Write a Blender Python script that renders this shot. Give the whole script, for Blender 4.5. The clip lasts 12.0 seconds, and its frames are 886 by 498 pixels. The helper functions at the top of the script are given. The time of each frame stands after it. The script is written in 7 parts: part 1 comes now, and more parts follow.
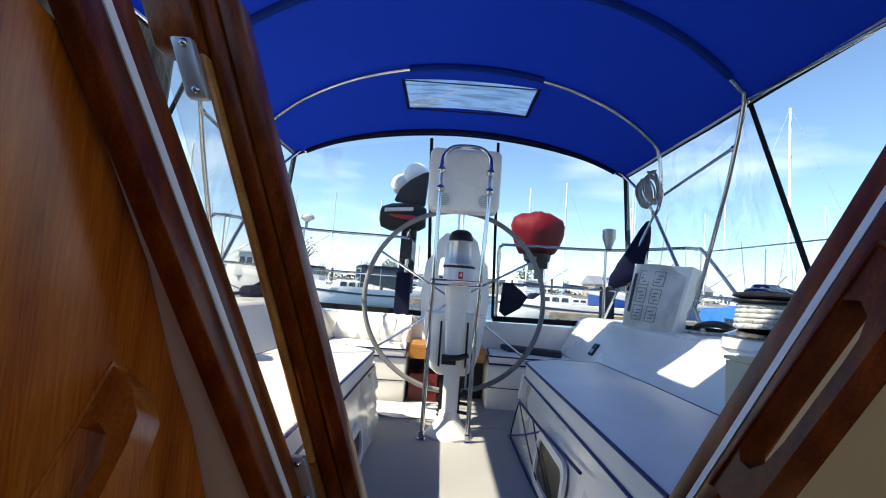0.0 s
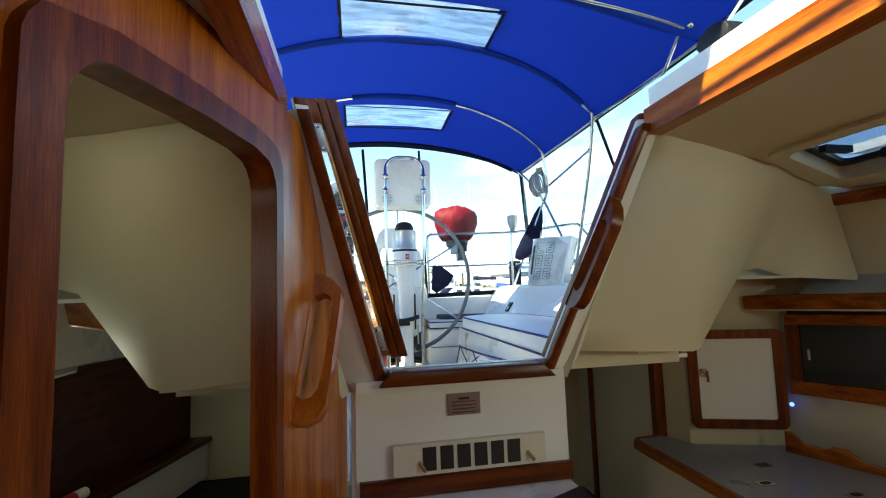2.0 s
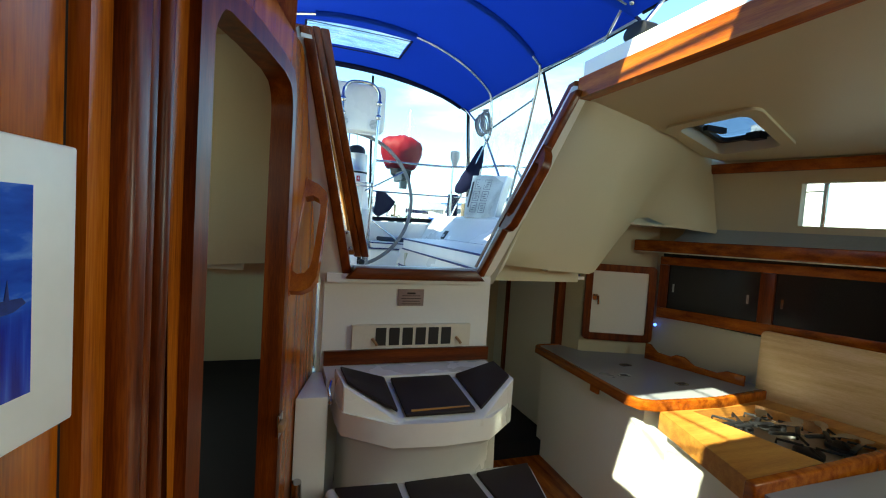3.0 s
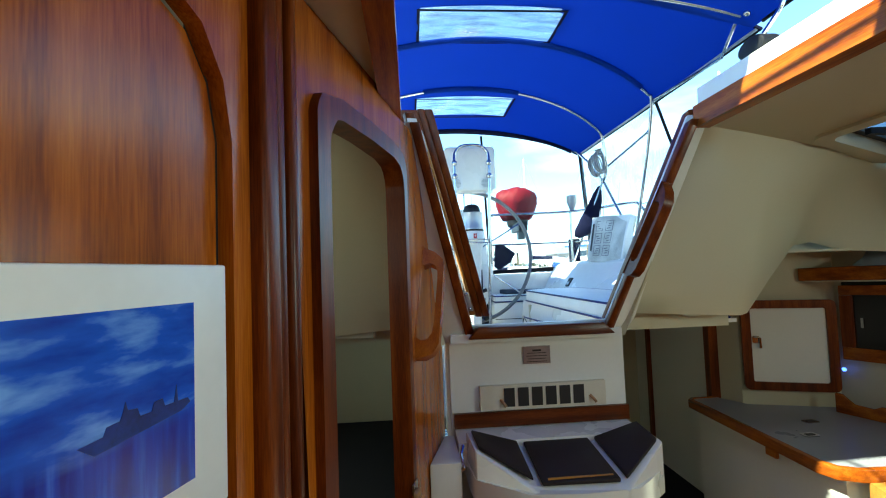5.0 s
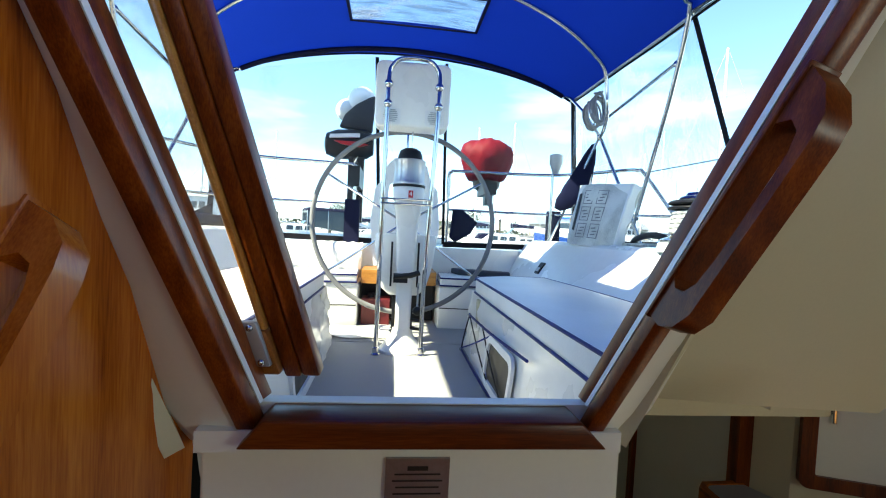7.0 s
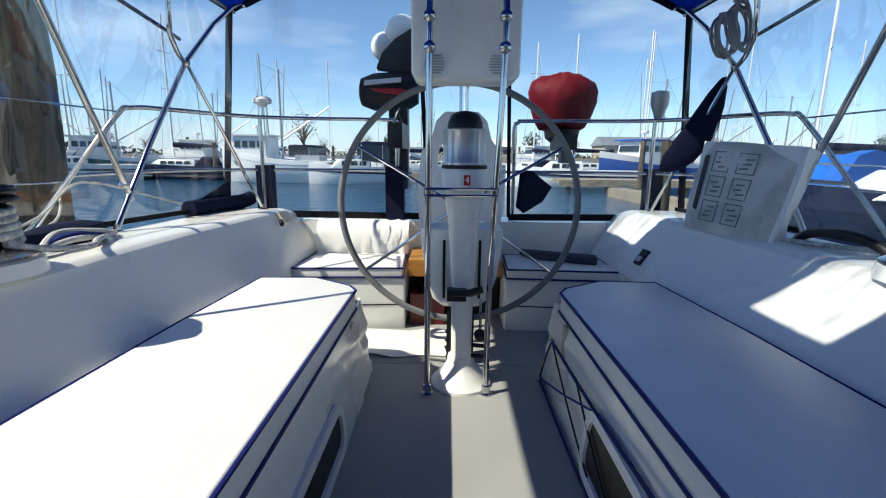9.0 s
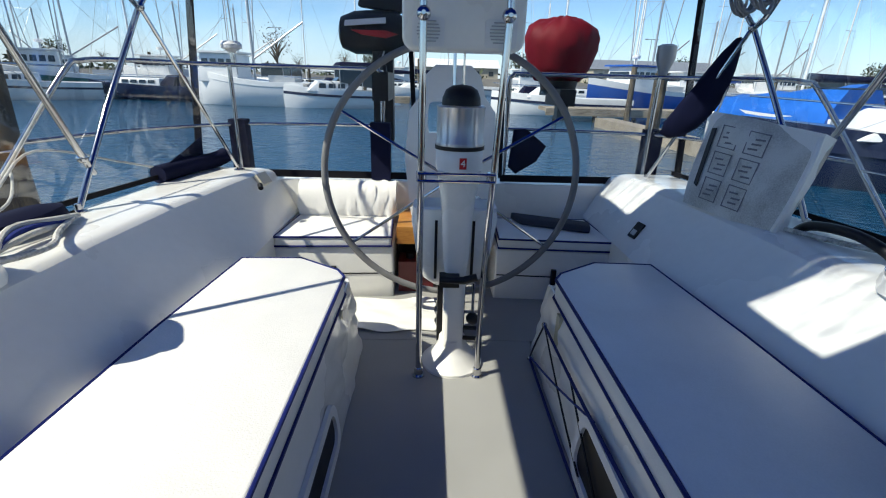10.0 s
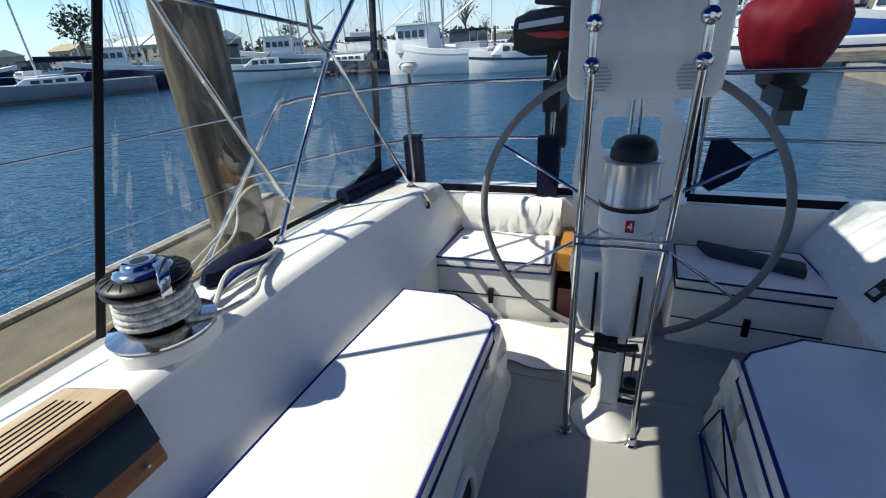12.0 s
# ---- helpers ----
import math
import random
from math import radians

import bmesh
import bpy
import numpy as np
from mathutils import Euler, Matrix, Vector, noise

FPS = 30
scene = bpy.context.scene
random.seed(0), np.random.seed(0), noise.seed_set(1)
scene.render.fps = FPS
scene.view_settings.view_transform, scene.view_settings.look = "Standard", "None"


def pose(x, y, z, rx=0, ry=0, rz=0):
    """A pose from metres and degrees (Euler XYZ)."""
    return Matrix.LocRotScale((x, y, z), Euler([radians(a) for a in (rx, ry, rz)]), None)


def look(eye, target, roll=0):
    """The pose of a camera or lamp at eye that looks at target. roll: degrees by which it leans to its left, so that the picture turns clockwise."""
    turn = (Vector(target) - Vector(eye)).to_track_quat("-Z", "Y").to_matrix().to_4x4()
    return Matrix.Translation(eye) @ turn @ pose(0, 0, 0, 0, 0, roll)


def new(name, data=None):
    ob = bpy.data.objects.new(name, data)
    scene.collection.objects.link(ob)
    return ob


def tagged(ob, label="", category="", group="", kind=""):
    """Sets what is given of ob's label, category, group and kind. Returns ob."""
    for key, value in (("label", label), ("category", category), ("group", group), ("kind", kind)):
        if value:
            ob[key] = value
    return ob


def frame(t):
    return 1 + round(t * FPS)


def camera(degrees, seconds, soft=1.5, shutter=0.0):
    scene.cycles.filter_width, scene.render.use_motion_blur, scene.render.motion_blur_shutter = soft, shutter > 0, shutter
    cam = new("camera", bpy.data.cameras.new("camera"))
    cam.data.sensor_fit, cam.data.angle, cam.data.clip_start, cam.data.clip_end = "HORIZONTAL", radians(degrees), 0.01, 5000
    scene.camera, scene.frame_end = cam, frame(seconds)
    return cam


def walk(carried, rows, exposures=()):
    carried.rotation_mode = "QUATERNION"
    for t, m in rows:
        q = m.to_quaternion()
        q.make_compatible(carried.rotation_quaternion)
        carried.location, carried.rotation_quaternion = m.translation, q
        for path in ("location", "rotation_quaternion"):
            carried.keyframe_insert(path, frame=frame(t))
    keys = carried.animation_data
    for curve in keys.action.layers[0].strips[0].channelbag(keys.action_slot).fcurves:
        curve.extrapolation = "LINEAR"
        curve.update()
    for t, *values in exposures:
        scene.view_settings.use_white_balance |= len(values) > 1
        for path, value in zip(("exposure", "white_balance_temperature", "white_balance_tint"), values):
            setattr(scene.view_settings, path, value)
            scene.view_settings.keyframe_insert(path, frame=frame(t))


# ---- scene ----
cam = camera(88.2, 12.0, 1.1)
PATH = [
    (0, (-0.062, 0.712, 0.836), (-0.077, 2.705, 0.999), 4.15),
    (0.5, (-0.036, 0.667, 0.757), (0.085, 2.653, 0.961), 0.76),
    (1, (-0.096, 0.383, 0.778), (0.201, 2.351, 0.975), -3.8),
    (1.5, (-0.181, 0.083, 0.736), (0.221, 2.038, 0.862), -2.3),
    (2, (-0.349, -0.035, 0.654), (0.03, 1.921, 0.832), -1.9),
    (2.5, (-0.468, -0.231, 0.589), (-0.059, 1.726, 0.516), 2.6),
    (2.7, (-0.504, -0.312, 0.591), (0.159, 1.572, 0.479), 3.4),
    (4.5, (-0.568, -0.397, 0.581), (0.112, 1.483, 0.538), 4.1),
    (5, (-0.501, -0.362, 0.624), (-0.357, 1.63, 0.724), -2.1),
    (5.5, (-0.272, -0.167, 0.67), (-0.122, 1.823, 0.536), 0.4),
    (6, (-0.195, 0.09, 0.685), (-0.049, 2.079, 0.537), 1.2),
    (6.5, (-0.152, 0.474, 0.697), (0.046, 2.463, 0.638), 3.4),
    (7, (-0.057, 0.728, 0.7), (0.162, 2.715, 0.628), 3.0),
    (8.8, (-0.046, 1.4, 0.919), (-0.049, 3.354, 0.494), 0.2),
    (9, (-0.043, 1.48, 0.993), (-0.065, 3.441, 0.599), 0.6),
    (9.5, (-0.059, 1.617, 1.063), (-0.108, 3.545, 0.532), 2.0),
    (10, (-0.09, 1.631, 1.196), (-0.028, 3.503, 0.496), 1.7),
    (10.5, (-0.092, 1.685, 1.23), (-0.092, 3.513, 0.418), 1.5),
    (11, (-0.002, 1.749, 1.375), (-0.286, 3.498, 0.448), 0.8),
    (11.5, (-0.007, 1.739, 1.516), (-0.719, 3.372, 0.608), -7.8),
    (12, (-0.037, 1.839, 1.49), (-0.704, 3.526, 0.648), -3.9),
]
EXPOSURE = [(0.0, 1.32, 7500, 4), (0.6, 1.42, 7900, 4), (1.0, 1.62, 8100, 0), (1.6, 2.12, 8600, -3), (2.2, 2.40, 8200, -10), (4.8, 2.50, 6900, -17), (5.4, 2.56, 7200, -12), (6.0, 2.50, 7400, -10),
            (6.6, 2.34, 7500, -8), (7.2, 2.08, 7500, -6), (8.8, 0.66, 6900, 2), (12.0, 0.54, 6800, 2)]
walk(cam, [(t, look(eye, target, roll)) for t, eye, target, roll in PATH], EXPOSURE)

# ---- light ----
world = bpy.data.worlds.new("sky")
scene.world = world
world.use_nodes = True
wn, wl = world.node_tree.nodes, world.node_tree.links
wbg = wn["Background"]
sky = wn.new("ShaderNodeTexSky")
sky.sky_type, sky.sun_disc = "NISHITA", False
sky.sun_elevation, sky.sun_rotation = radians(46.5), radians(249)
sky.air_density, sky.dust_density, sky.ozone_density, sky.altitude = 1.0, 0.0, 6.0, 1800
wco = wn.new("ShaderNodeTexCoord")
wmap = wn.new("ShaderNodeMapping")
wmap.inputs["Scale"].default_value = (1.2, 1.2, 5.0)
wno = wn.new("ShaderNodeTexNoise")
wno.inputs["Scale"].default_value, wno.inputs["Detail"].default_value = 2.2, 7.0
wramp = wn.new("ShaderNodeValToRGB")
wramp.color_ramp.elements[0].position, wramp.color_ramp.elements[1].position = 0.50, 0.78
wramp.color_ramp.elements[1].color = (0.42, 0.42, 0.42, 1)
wmix = wn.new("ShaderNodeMix")
wmix.data_type = "RGBA"
wmix.inputs[7].default_value = (6.0, 6.6, 7.6, 1)
wl.new(wco.outputs["Generated"], wmap.inputs["Vector"])
wl.new(wmap.outputs["Vector"], wno.inputs["Vector"])
wl.new(wno.outputs["Fac"], wramp.inputs["Fac"])
wl.new(wramp.outputs["Color"], wmix.inputs[0])
wl.new(sky.outputs["Color"], wmix.inputs[6])
# pale haze towards the horizon, the same all round
wsep, whz, wmix2 = wn.new("ShaderNodeSeparateXYZ"), wn.new("ShaderNodeMapRange"), wn.new("ShaderNodeMix")
whz.inputs[1].default_value, whz.inputs[2].default_value, whz.inputs[3].default_value, whz.inputs[4].default_value = 0.0, 0.10, 0.75, 0.0
wmix2.data_type = "RGBA"
wmix2.inputs[7].default_value = (3.5, 4.2, 5.6, 1)
wl.new(wco.outputs["Generated"], wsep.inputs[0])
wl.new(wsep.outputs["Z"], whz.inputs[0]), wl.new(whz.outputs[0], wmix2.inputs[0])
wl.new(wmix.outputs[2], wmix2.inputs[6])
wl.new(wmix2.outputs[2], wbg.inputs["Color"])
wbg.inputs["Strength"].default_value = 0.12

sun = new("sun", bpy.data.lights.new("sun", "SUN"))
sun.data.energy, sun.data.angle, sun.data.color = 4.0, radians(0.53), (1.0, 0.95, 0.88)
sun.matrix_world = look((-8.8, -3.4, 10.0), (0, 0, 0))


def cabin_fill(name, at, target, w, h, watts, color=(0.93, 0.97, 1.0)):
    """A lamp in a cabin opening: sky light at the portlight, added fill elsewhere."""
    ob = new(name, bpy.data.lights.new(name, "AREA"))
    ob.data.shape, ob.data.size, ob.data.size_y, ob.data.energy, ob.data.color = "RECTANGLE", w, h, watts, color
    ob.matrix_world = look(at, target)


# added lamp under an unseen hatch, brightens the whole cabin
cabin_fill("saloon_fill_light", (0, -1.35, 1.105), (0, -1.34, 0), 0.66, 0.76, 1.9)
# fill lamps at unseen forward windows, tuned to brighten partition and galley
cabin_fill("side_fill_light", (-2.08, -0.65, 0.81), (0, -0.6, 0.5), 1.8, 0.2, 0.5)
cabin_fill("side_fill_light", (2.06, -0.95, 0.81), (-0.8, -0.75, 0.40), 1.2, 0.2, 4.2)
cabin_fill("portlight_light", (-1.74, 1.92, 0.19), (-0.9, 1.9, -0.2), 0.26, 0.12, 0.8)


# ---- materials ----
def bare(name):
    m = bpy.data.materials.new(name)
    m.use_nodes = True
    n = m.node_tree.nodes
    return m, n, m.node_tree.links, n["Principled BSDF"]


def noise_node(n, l, scale, detail=4.0, stretch=(1, 1, 1), coord="Object"):
    co, mp, no = n.new("ShaderNodeTexCoord"), n.new("ShaderNodeMapping"), n.new("ShaderNodeTexNoise")
    mp.inputs["Scale"].default_value = stretch
    no.inputs["Scale"].default_value, no.inputs["Detail"].default_value = scale, detail
    l.new(co.outputs[coord], mp.inputs["Vector"])
    l.new(mp.outputs["Vector"], no.inputs["Vector"])
    return no


def ramp_node(n, l, src, stops):
    r = n.new("ShaderNodeValToRGB")
    els = r.color_ramp.elements
    while len(els) < len(stops):
        els.new(0.5)
    for e, (p, c) in zip(els, stops):
        e.position, e.color = p, (*c, 1)
    l.new(src, r.inputs["Fac"])
    return r


def shade(c, k):
    return tuple(min(1.0, max(0.0, v * k)) for v in c)


def surface(name, color, rough=0.5, metal=0.0, var=0.12, big=2.0, fine=60.0, bump=0.05, stretch=(1, 1, 1), coat=0.0, sheen=0.0, tint=None, spec=0.5):
    """Two scales of noise in colour, roughness and relief."""
    m, n, l, p = bare(name)
    a, b = noise_node(n, l, big, 5.0, stretch), noise_node(n, l, fine, 3.0, stretch)
    mix = n.new("ShaderNodeMix")
    mix.inputs[0].default_value = 0.35
    l.new(a.outputs["Fac"], mix.inputs[2]), l.new(b.outputs["Fac"], mix.inputs[3])
    r = ramp_node(n, l, mix.outputs[0], [(0.3, shade(tint or color, 1 - var)), (0.55, color), (0.75, shade(color, 1 + var * 0.6))])
    l.new(r.outputs["Color"], p.inputs["Base Color"])
    mr = n.new("ShaderNodeMapRange")
    mr.inputs[3].default_value, mr.inputs[4].default_value = max(0.02, rough * 0.75), min(1.0, rough * 1.25)
    l.new(a.outputs["Fac"], mr.inputs[0]), l.new(mr.outputs[0], p.inputs["Roughness"])
    p.inputs["Metallic"].default_value = metal
    p.inputs["Coat Weight"].default_value, p.inputs["Coat Roughness"].default_value = coat, 0.12
    p.inputs["Sheen Weight"].default_value = sheen
    p.inputs["Specular IOR Level"].default_value = spec
    if bump:
        bp = n.new("ShaderNodeBump")
        bp.inputs["Strength"].default_value, bp.inputs["Distance"].default_value = bump, 0.004
        l.new(mix.outputs[0], bp.inputs["Height"]), l.new(bp.outputs["Normal"], p.inputs["Normal"])
    return m


def wood(name, dark, mid, light, along=(14, 14, 0.8), rough=0.3, coat=0.5, scale=2.4, spec=0.5):
    """Long grain, fine pores and broad tone changes; along stretches the grain."""
    m, n, l, p = bare(name)
    g = noise_node(n, l, scale, 6.0, along)
    f = noise_node(n, l, scale * 14, 3.0, along)
    t = noise_node(n, l, 1.6, 2.0)
    mix = n.new("ShaderNodeMix")
    mix.inputs[0].default_value = 0.38
    l.new(g.outputs["Fac"], mix.inputs[2]), l.new(f.outputs["Fac"], mix.inputs[3])
    mix2 = n.new("ShaderNodeMix")
    mix2.inputs[0].default_value = 0.3
    l.new(mix.outputs[0], mix2.inputs[2]), l.new(t.outputs["Fac"], mix2.inputs[3])
    r = ramp_node(n, l, mix2.outputs[0], [(0.38, dark), (0.5, mid), (0.62, light)])
    l.new(r.outputs["Color"], p.inputs["Base Color"])
    p.inputs["Roughness"].default_value = rough
    p.inputs["Specular IOR Level"].default_value = spec
    p.inputs["Coat Weight"].default_value, p.inputs["Coat Roughness"].default_value = coat, 0.18
    bp = n.new("ShaderNodeBump")
    bp.inputs["Strength"].default_value, bp.inputs["Distance"].default_value = 0.06, 0.002
    l.new(mix.outputs[0], bp.inputs["Height"]), l.new(bp.outputs["Normal"], p.inputs["Normal"])
    return m


def clear(name, tint=(1, 1, 1), gloss=0.05, haze=0.04, ripple=0.15, rough=0.03, sun_ripple=None):
    """A clear sheet: see-through, with some gloss, ripples, and haze for scuffs and painted glare."""
    m, n, l, p = bare(name)
    n.remove(p)
    out = n["Material Output"]
    tr, gl, df = n.new("ShaderNodeBsdfTransparent"), n.new("ShaderNodeBsdfGlossy"), n.new("ShaderNodeBsdfDiffuse")
    tr.inputs["Color"].default_value = (*tint, 1)
    if sun_ripple:
        # uneven see-through streaks paint ripples into the sun patch; the vinyl is creased too
        cw = noise_node(n, l, sun_ripple[0], 2.0, (1.0, sun_ripple[1] / sun_ripple[0], 1.0))
        cr = ramp_node(n, l, cw.outputs["Fac"], [(0.34, shade(tint, 0.76)), (0.50, shade(tint, 0.95)), (0.60, tint)])
        l.new(cr.outputs["Color"], tr.inputs["Color"])
    gl.inputs["Roughness"].default_value = rough
    df.inputs["Color"].default_value = (0.8, 0.82, 0.85, 1)
    rip = noise_node(n, l, 5.0, 3.0)
    bp = n.new("ShaderNodeBump")
    bp.inputs["Strength"].default_value, bp.inputs["Distance"].default_value = ripple, 0.05
    l.new(rip.outputs["Fac"], bp.inputs["Height"]), l.new(bp.outputs["Normal"], gl.inputs["Normal"])
    scuff_glare = noise_node(n, l, 3.0, 8.0, (1, 1, 0.35))
    mr = n.new("ShaderNodeMapRange")
    mr.inputs[1].default_value, mr.inputs[2].default_value = 0.55, 0.78
    mr.inputs[3].default_value, mr.inputs[4].default_value = haze * 0.12, haze * 3.0
    l.new(scuff_glare.outputs["Fac"], mr.inputs[0])
    m1, m2 = n.new("ShaderNodeMixShader"), n.new("ShaderNodeMixShader")
    l.new(mr.outputs[0], m1.inputs[0]), l.new(tr.outputs[0], m1.inputs[1]), l.new(df.outputs[0], m1.inputs[2])
    fr, fm = n.new("ShaderNodeFresnel"), n.new("ShaderNodeMath")
    fr.inputs["IOR"].default_value = 1.45
    fm.operation = "MULTIPLY"
    fm.inputs[1].default_value = gloss * 2.6
    l.new(fr.outputs[0], fm.inputs[0]), l.new(fm.outputs[0], m2.inputs[0])
    l.new(m1.outputs[0], m2.inputs[1]), l.new(gl.outputs[0], m2.inputs[2])
    l.new(m2.outputs[0], out.inputs["Surface"])
    return m


GELCOAT = surface("gelcoat", (0.83, 0.82, 0.775), 0.28, var=0.06, big=1.5, fine=25, bump=0.02, coat=0.3)
NONSKID = surface("nonskid", (0.34, 0.34, 0.325), 0.6, var=0.1, big=3, fine=400, bump=0.4)
LINER = surface("liner", (0.52, 0.49, 0.345), 0.5, var=0.06, big=1.2, fine=180, bump=0.05)
LAMINATE = surface("laminate", (0.70, 0.71, 0.66), 0.35, var=0.04, big=2, fine=80, bump=0.01)
VINYL = surface("white_vinyl", (0.84, 0.83, 0.79), 0.42, var=0.09, big=5.0, fine=220, bump=0.55)
PIPING = surface("blue_piping", (0.012, 0.02, 0.13), 0.5, var=0.2, big=8, fine=90, spec=0.15)
CANVAS = surface("blue_canvas", (0.008, 0.050, 0.36), 0.9, var=0.18, big=1.6, fine=500, bump=0.3)
n__, l__ = CANVAS.node_tree.nodes, CANVAS.node_tree.links
n__["Principled BSDF"].inputs["Specular IOR Level"].default_value = 0.12
tl_, mt_ = n__.new("ShaderNodeBsdfTranslucent"), n__.new("ShaderNodeMixShader")
tl_.inputs["Color"].default_value = (0.012, 0.11, 0.50, 1)
mt_.inputs[0].default_value = 0.48
l__.new(n__["Principled BSDF"].outputs[0], mt_.inputs[1]), l__.new(tl_.outputs[0], mt_.inputs[2])
l__.new(mt_.outputs[0], n__["Material Output"].inputs["Surface"])
NAVY = surface("navy_canvas", (0.006, 0.008, 0.030), 0.85, var=0.3, big=4, fine=400, bump=0.3, spec=0.15)
BLACKEDGE = surface("black_webbing", (0.010, 0.010, 0.014), 0.8, var=0.3, big=5, fine=300, bump=0.3, spec=0.15)
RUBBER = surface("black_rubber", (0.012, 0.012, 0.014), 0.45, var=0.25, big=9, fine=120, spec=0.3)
STEEL = surface("stainless_steel", (0.50, 0.50, 0.51), 0.10, metal=1.0, var=0.08, big=6, fine=200, bump=0.02)
BRUSHED = surface("brushed_steel", (0.55, 0.55, 0.56), 0.34, metal=1.0, var=0.12, big=4, fine=160, bump=0.05, stretch=(1, 1, 0.08))
bn_, bl__ = BRUSHED.node_tree.nodes, BRUSHED.node_tree.links
tg_ = bn_.new("ShaderNodeTangent")
tg_.direction_type, tg_.axis = "RADIAL", "Z"
bn_["Principled BSDF"].inputs["Anisotropic"].default_value, bn_["Principled BSDF"].inputs["Anisotropic Rotation"].default_value = 0.9, 0.25
bl__.new(tg_.outputs[0], bn_["Principled BSDF"].inputs["Tangent"])
GREYGRIP = surface("grey_wheel_cover", (0.20, 0.20, 0.20), 0.75, var=0.2, big=6, fine=200, bump=0.3)
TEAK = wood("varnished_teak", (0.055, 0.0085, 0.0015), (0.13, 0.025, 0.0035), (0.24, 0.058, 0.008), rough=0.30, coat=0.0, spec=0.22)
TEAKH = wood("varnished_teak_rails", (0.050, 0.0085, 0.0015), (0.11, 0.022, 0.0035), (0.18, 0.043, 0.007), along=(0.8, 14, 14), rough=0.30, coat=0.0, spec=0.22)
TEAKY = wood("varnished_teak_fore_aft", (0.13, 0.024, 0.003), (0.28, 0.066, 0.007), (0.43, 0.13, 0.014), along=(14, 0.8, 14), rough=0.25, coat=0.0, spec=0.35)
# darker copy of the fore-and-aft teak, with the berth's shade in its colour
TEAKSHADED = wood("shaded_teak_lining", (0.028, 0.005, 0.001), (0.055, 0.011, 0.002), (0.09, 0.022, 0.004), along=(14, 0.8, 14), rough=0.35, coat=0.0, spec=0.3)
PLY = wood("teak_veneer", (0.17, 0.034, 0.003), (0.35, 0.088, 0.008), (0.50, 0.16, 0.018), along=(10, 10, 0.5), rough=0.24, coat=0.0, spec=0.55)
BARETEAK = wood("bare_teak", (0.20, 0.10, 0.045), (0.33, 0.18, 0.085), (0.45, 0.27, 0.14), along=(14, 0.8, 14), rough=0.6, coat=0.0)
MAPLE = wood("maple_board", (0.44, 0.29, 0.13), (0.56, 0.40, 0.20), (0.66, 0.50, 0.29), along=(3, 1.0, 16), rough=0.4, coat=0.2)
DOCKWOOD = wood("weathered_planks", (0.14, 0.115, 0.085), (0.27, 0.23, 0.175), (0.38, 0.34, 0.28), along=(0.8, 12, 12), rough=0.9, coat=0.0)
PILEWOOD = wood("old_pile_wood", (0.022, 0.019, 0.016), (0.07, 0.058, 0.042), (0.20, 0.16, 0.10), along=(9, 9, 0.6), rough=0.9, coat=0.0)
PAD = surface("brown_tread", (0.030, 0.022, 0.022), 0.55, var=0.25, big=4, fine=240, bump=0.3, spec=0.15)
DARKPLEX = surface("smoked_acrylic", (0.012, 0.012, 0.013), 0.12, var=0.2, big=2, fine=30, bump=0.0)
BLACKMAT = surface("dark_mattress", (0.020, 0.021, 0.026), 0.85, var=0.3, big=3, fine=200, bump=0.3, spec=0.15)
GREYTOP = surface("grey_laminate", (0.24, 0.25, 0.28), 0.3, var=0.1, big=2, fine=260, bump=0.02)
FLECKED = surface("flecked_rope", (0.58, 0.57, 0.53), 0.85, var=0.75, big=34, fine=120, bump=0.6)
ROPE = surface("white_rope", (0.60, 0.58, 0.52), 0.85, var=0.25, big=20, fine=300, bump=0.6)
DARKROPE = surface("blue_rope", (0.012, 0.028, 0.20), 0.8, var=0.3, big=20, fine=300, bump=0.5)
PALETEAK = wood("sun_bleached_teak", (0.40, 0.28, 0.16), (0.54, 0.41, 0.26), (0.66, 0.53, 0.37), along=(14, 0.8, 14), rough=0.6, coat=0.0)
ORANGETEAK = wood("oiled_teak_front", (0.12, 0.036, 0.008), (0.24, 0.085, 0.018), (0.36, 0.15, 0.036), along=(14, 0.8, 14), rough=0.32, coat=0.0)
GRITTY = surface("gritty_dock_top", (0.15, 0.125, 0.085), 0.95, var=0.45, big=3.0, fine=70, bump=0.8, tint=(0.10, 0.10, 0.06))
REDCOVER = surface("red_canvas", (0.14, 0.0035, 0.012), 0.6, var=0.35, big=7, fine=120, bump=0.6, spec=0.16)
RED = surface("red_paint", (0.45, 0.01, 0.015), 0.35, var=0.1, big=4, fine=60)
WHITE = surface("white_paint", (0.78, 0.78, 0.77), 0.35, var=0.06, big=2, fine=50, bump=0.02)
BOARDPAINT = surface("cream_board", (0.62, 0.57, 0.45), 0.5, var=0.08, big=5, fine=90)
INK = surface("black_ink", (0.012, 0.012, 0.012), 0.5, var=0.2, big=10, fine=100)
GREYINK = surface("faded_print", (0.20, 0.20, 0.22), 0.7, var=0.2, big=10, fine=100)
PEWTER = surface("etched_plate", (0.30, 0.28, 0.30), 0.35, metal=0.8, var=0.2, big=8, fine=120)
YELLOWWOOD = wood("pale_teak_box", (0.28, 0.10, 0.018), (0.42, 0.18, 0.035), (0.54, 0.27, 0.065), along=(0.8, 10, 10), rough=0.4, coat=0.3)
GLASS = clear("window_pane", (0.96, 0.98, 0.98), 0.08, 0.006, 0.0, 0.01)
SMOKED = clear("smoked_hatch_pane", (0.42, 0.46, 0.52), 0.10, 0.01, 0.02, 0.02)
# strong white haze paints the glare on the door's acrylic
GLAREPANE = clear("glare_acrylic", (0.97, 0.95, 0.92), 0.12, 0.75, 0.3, 0.10)
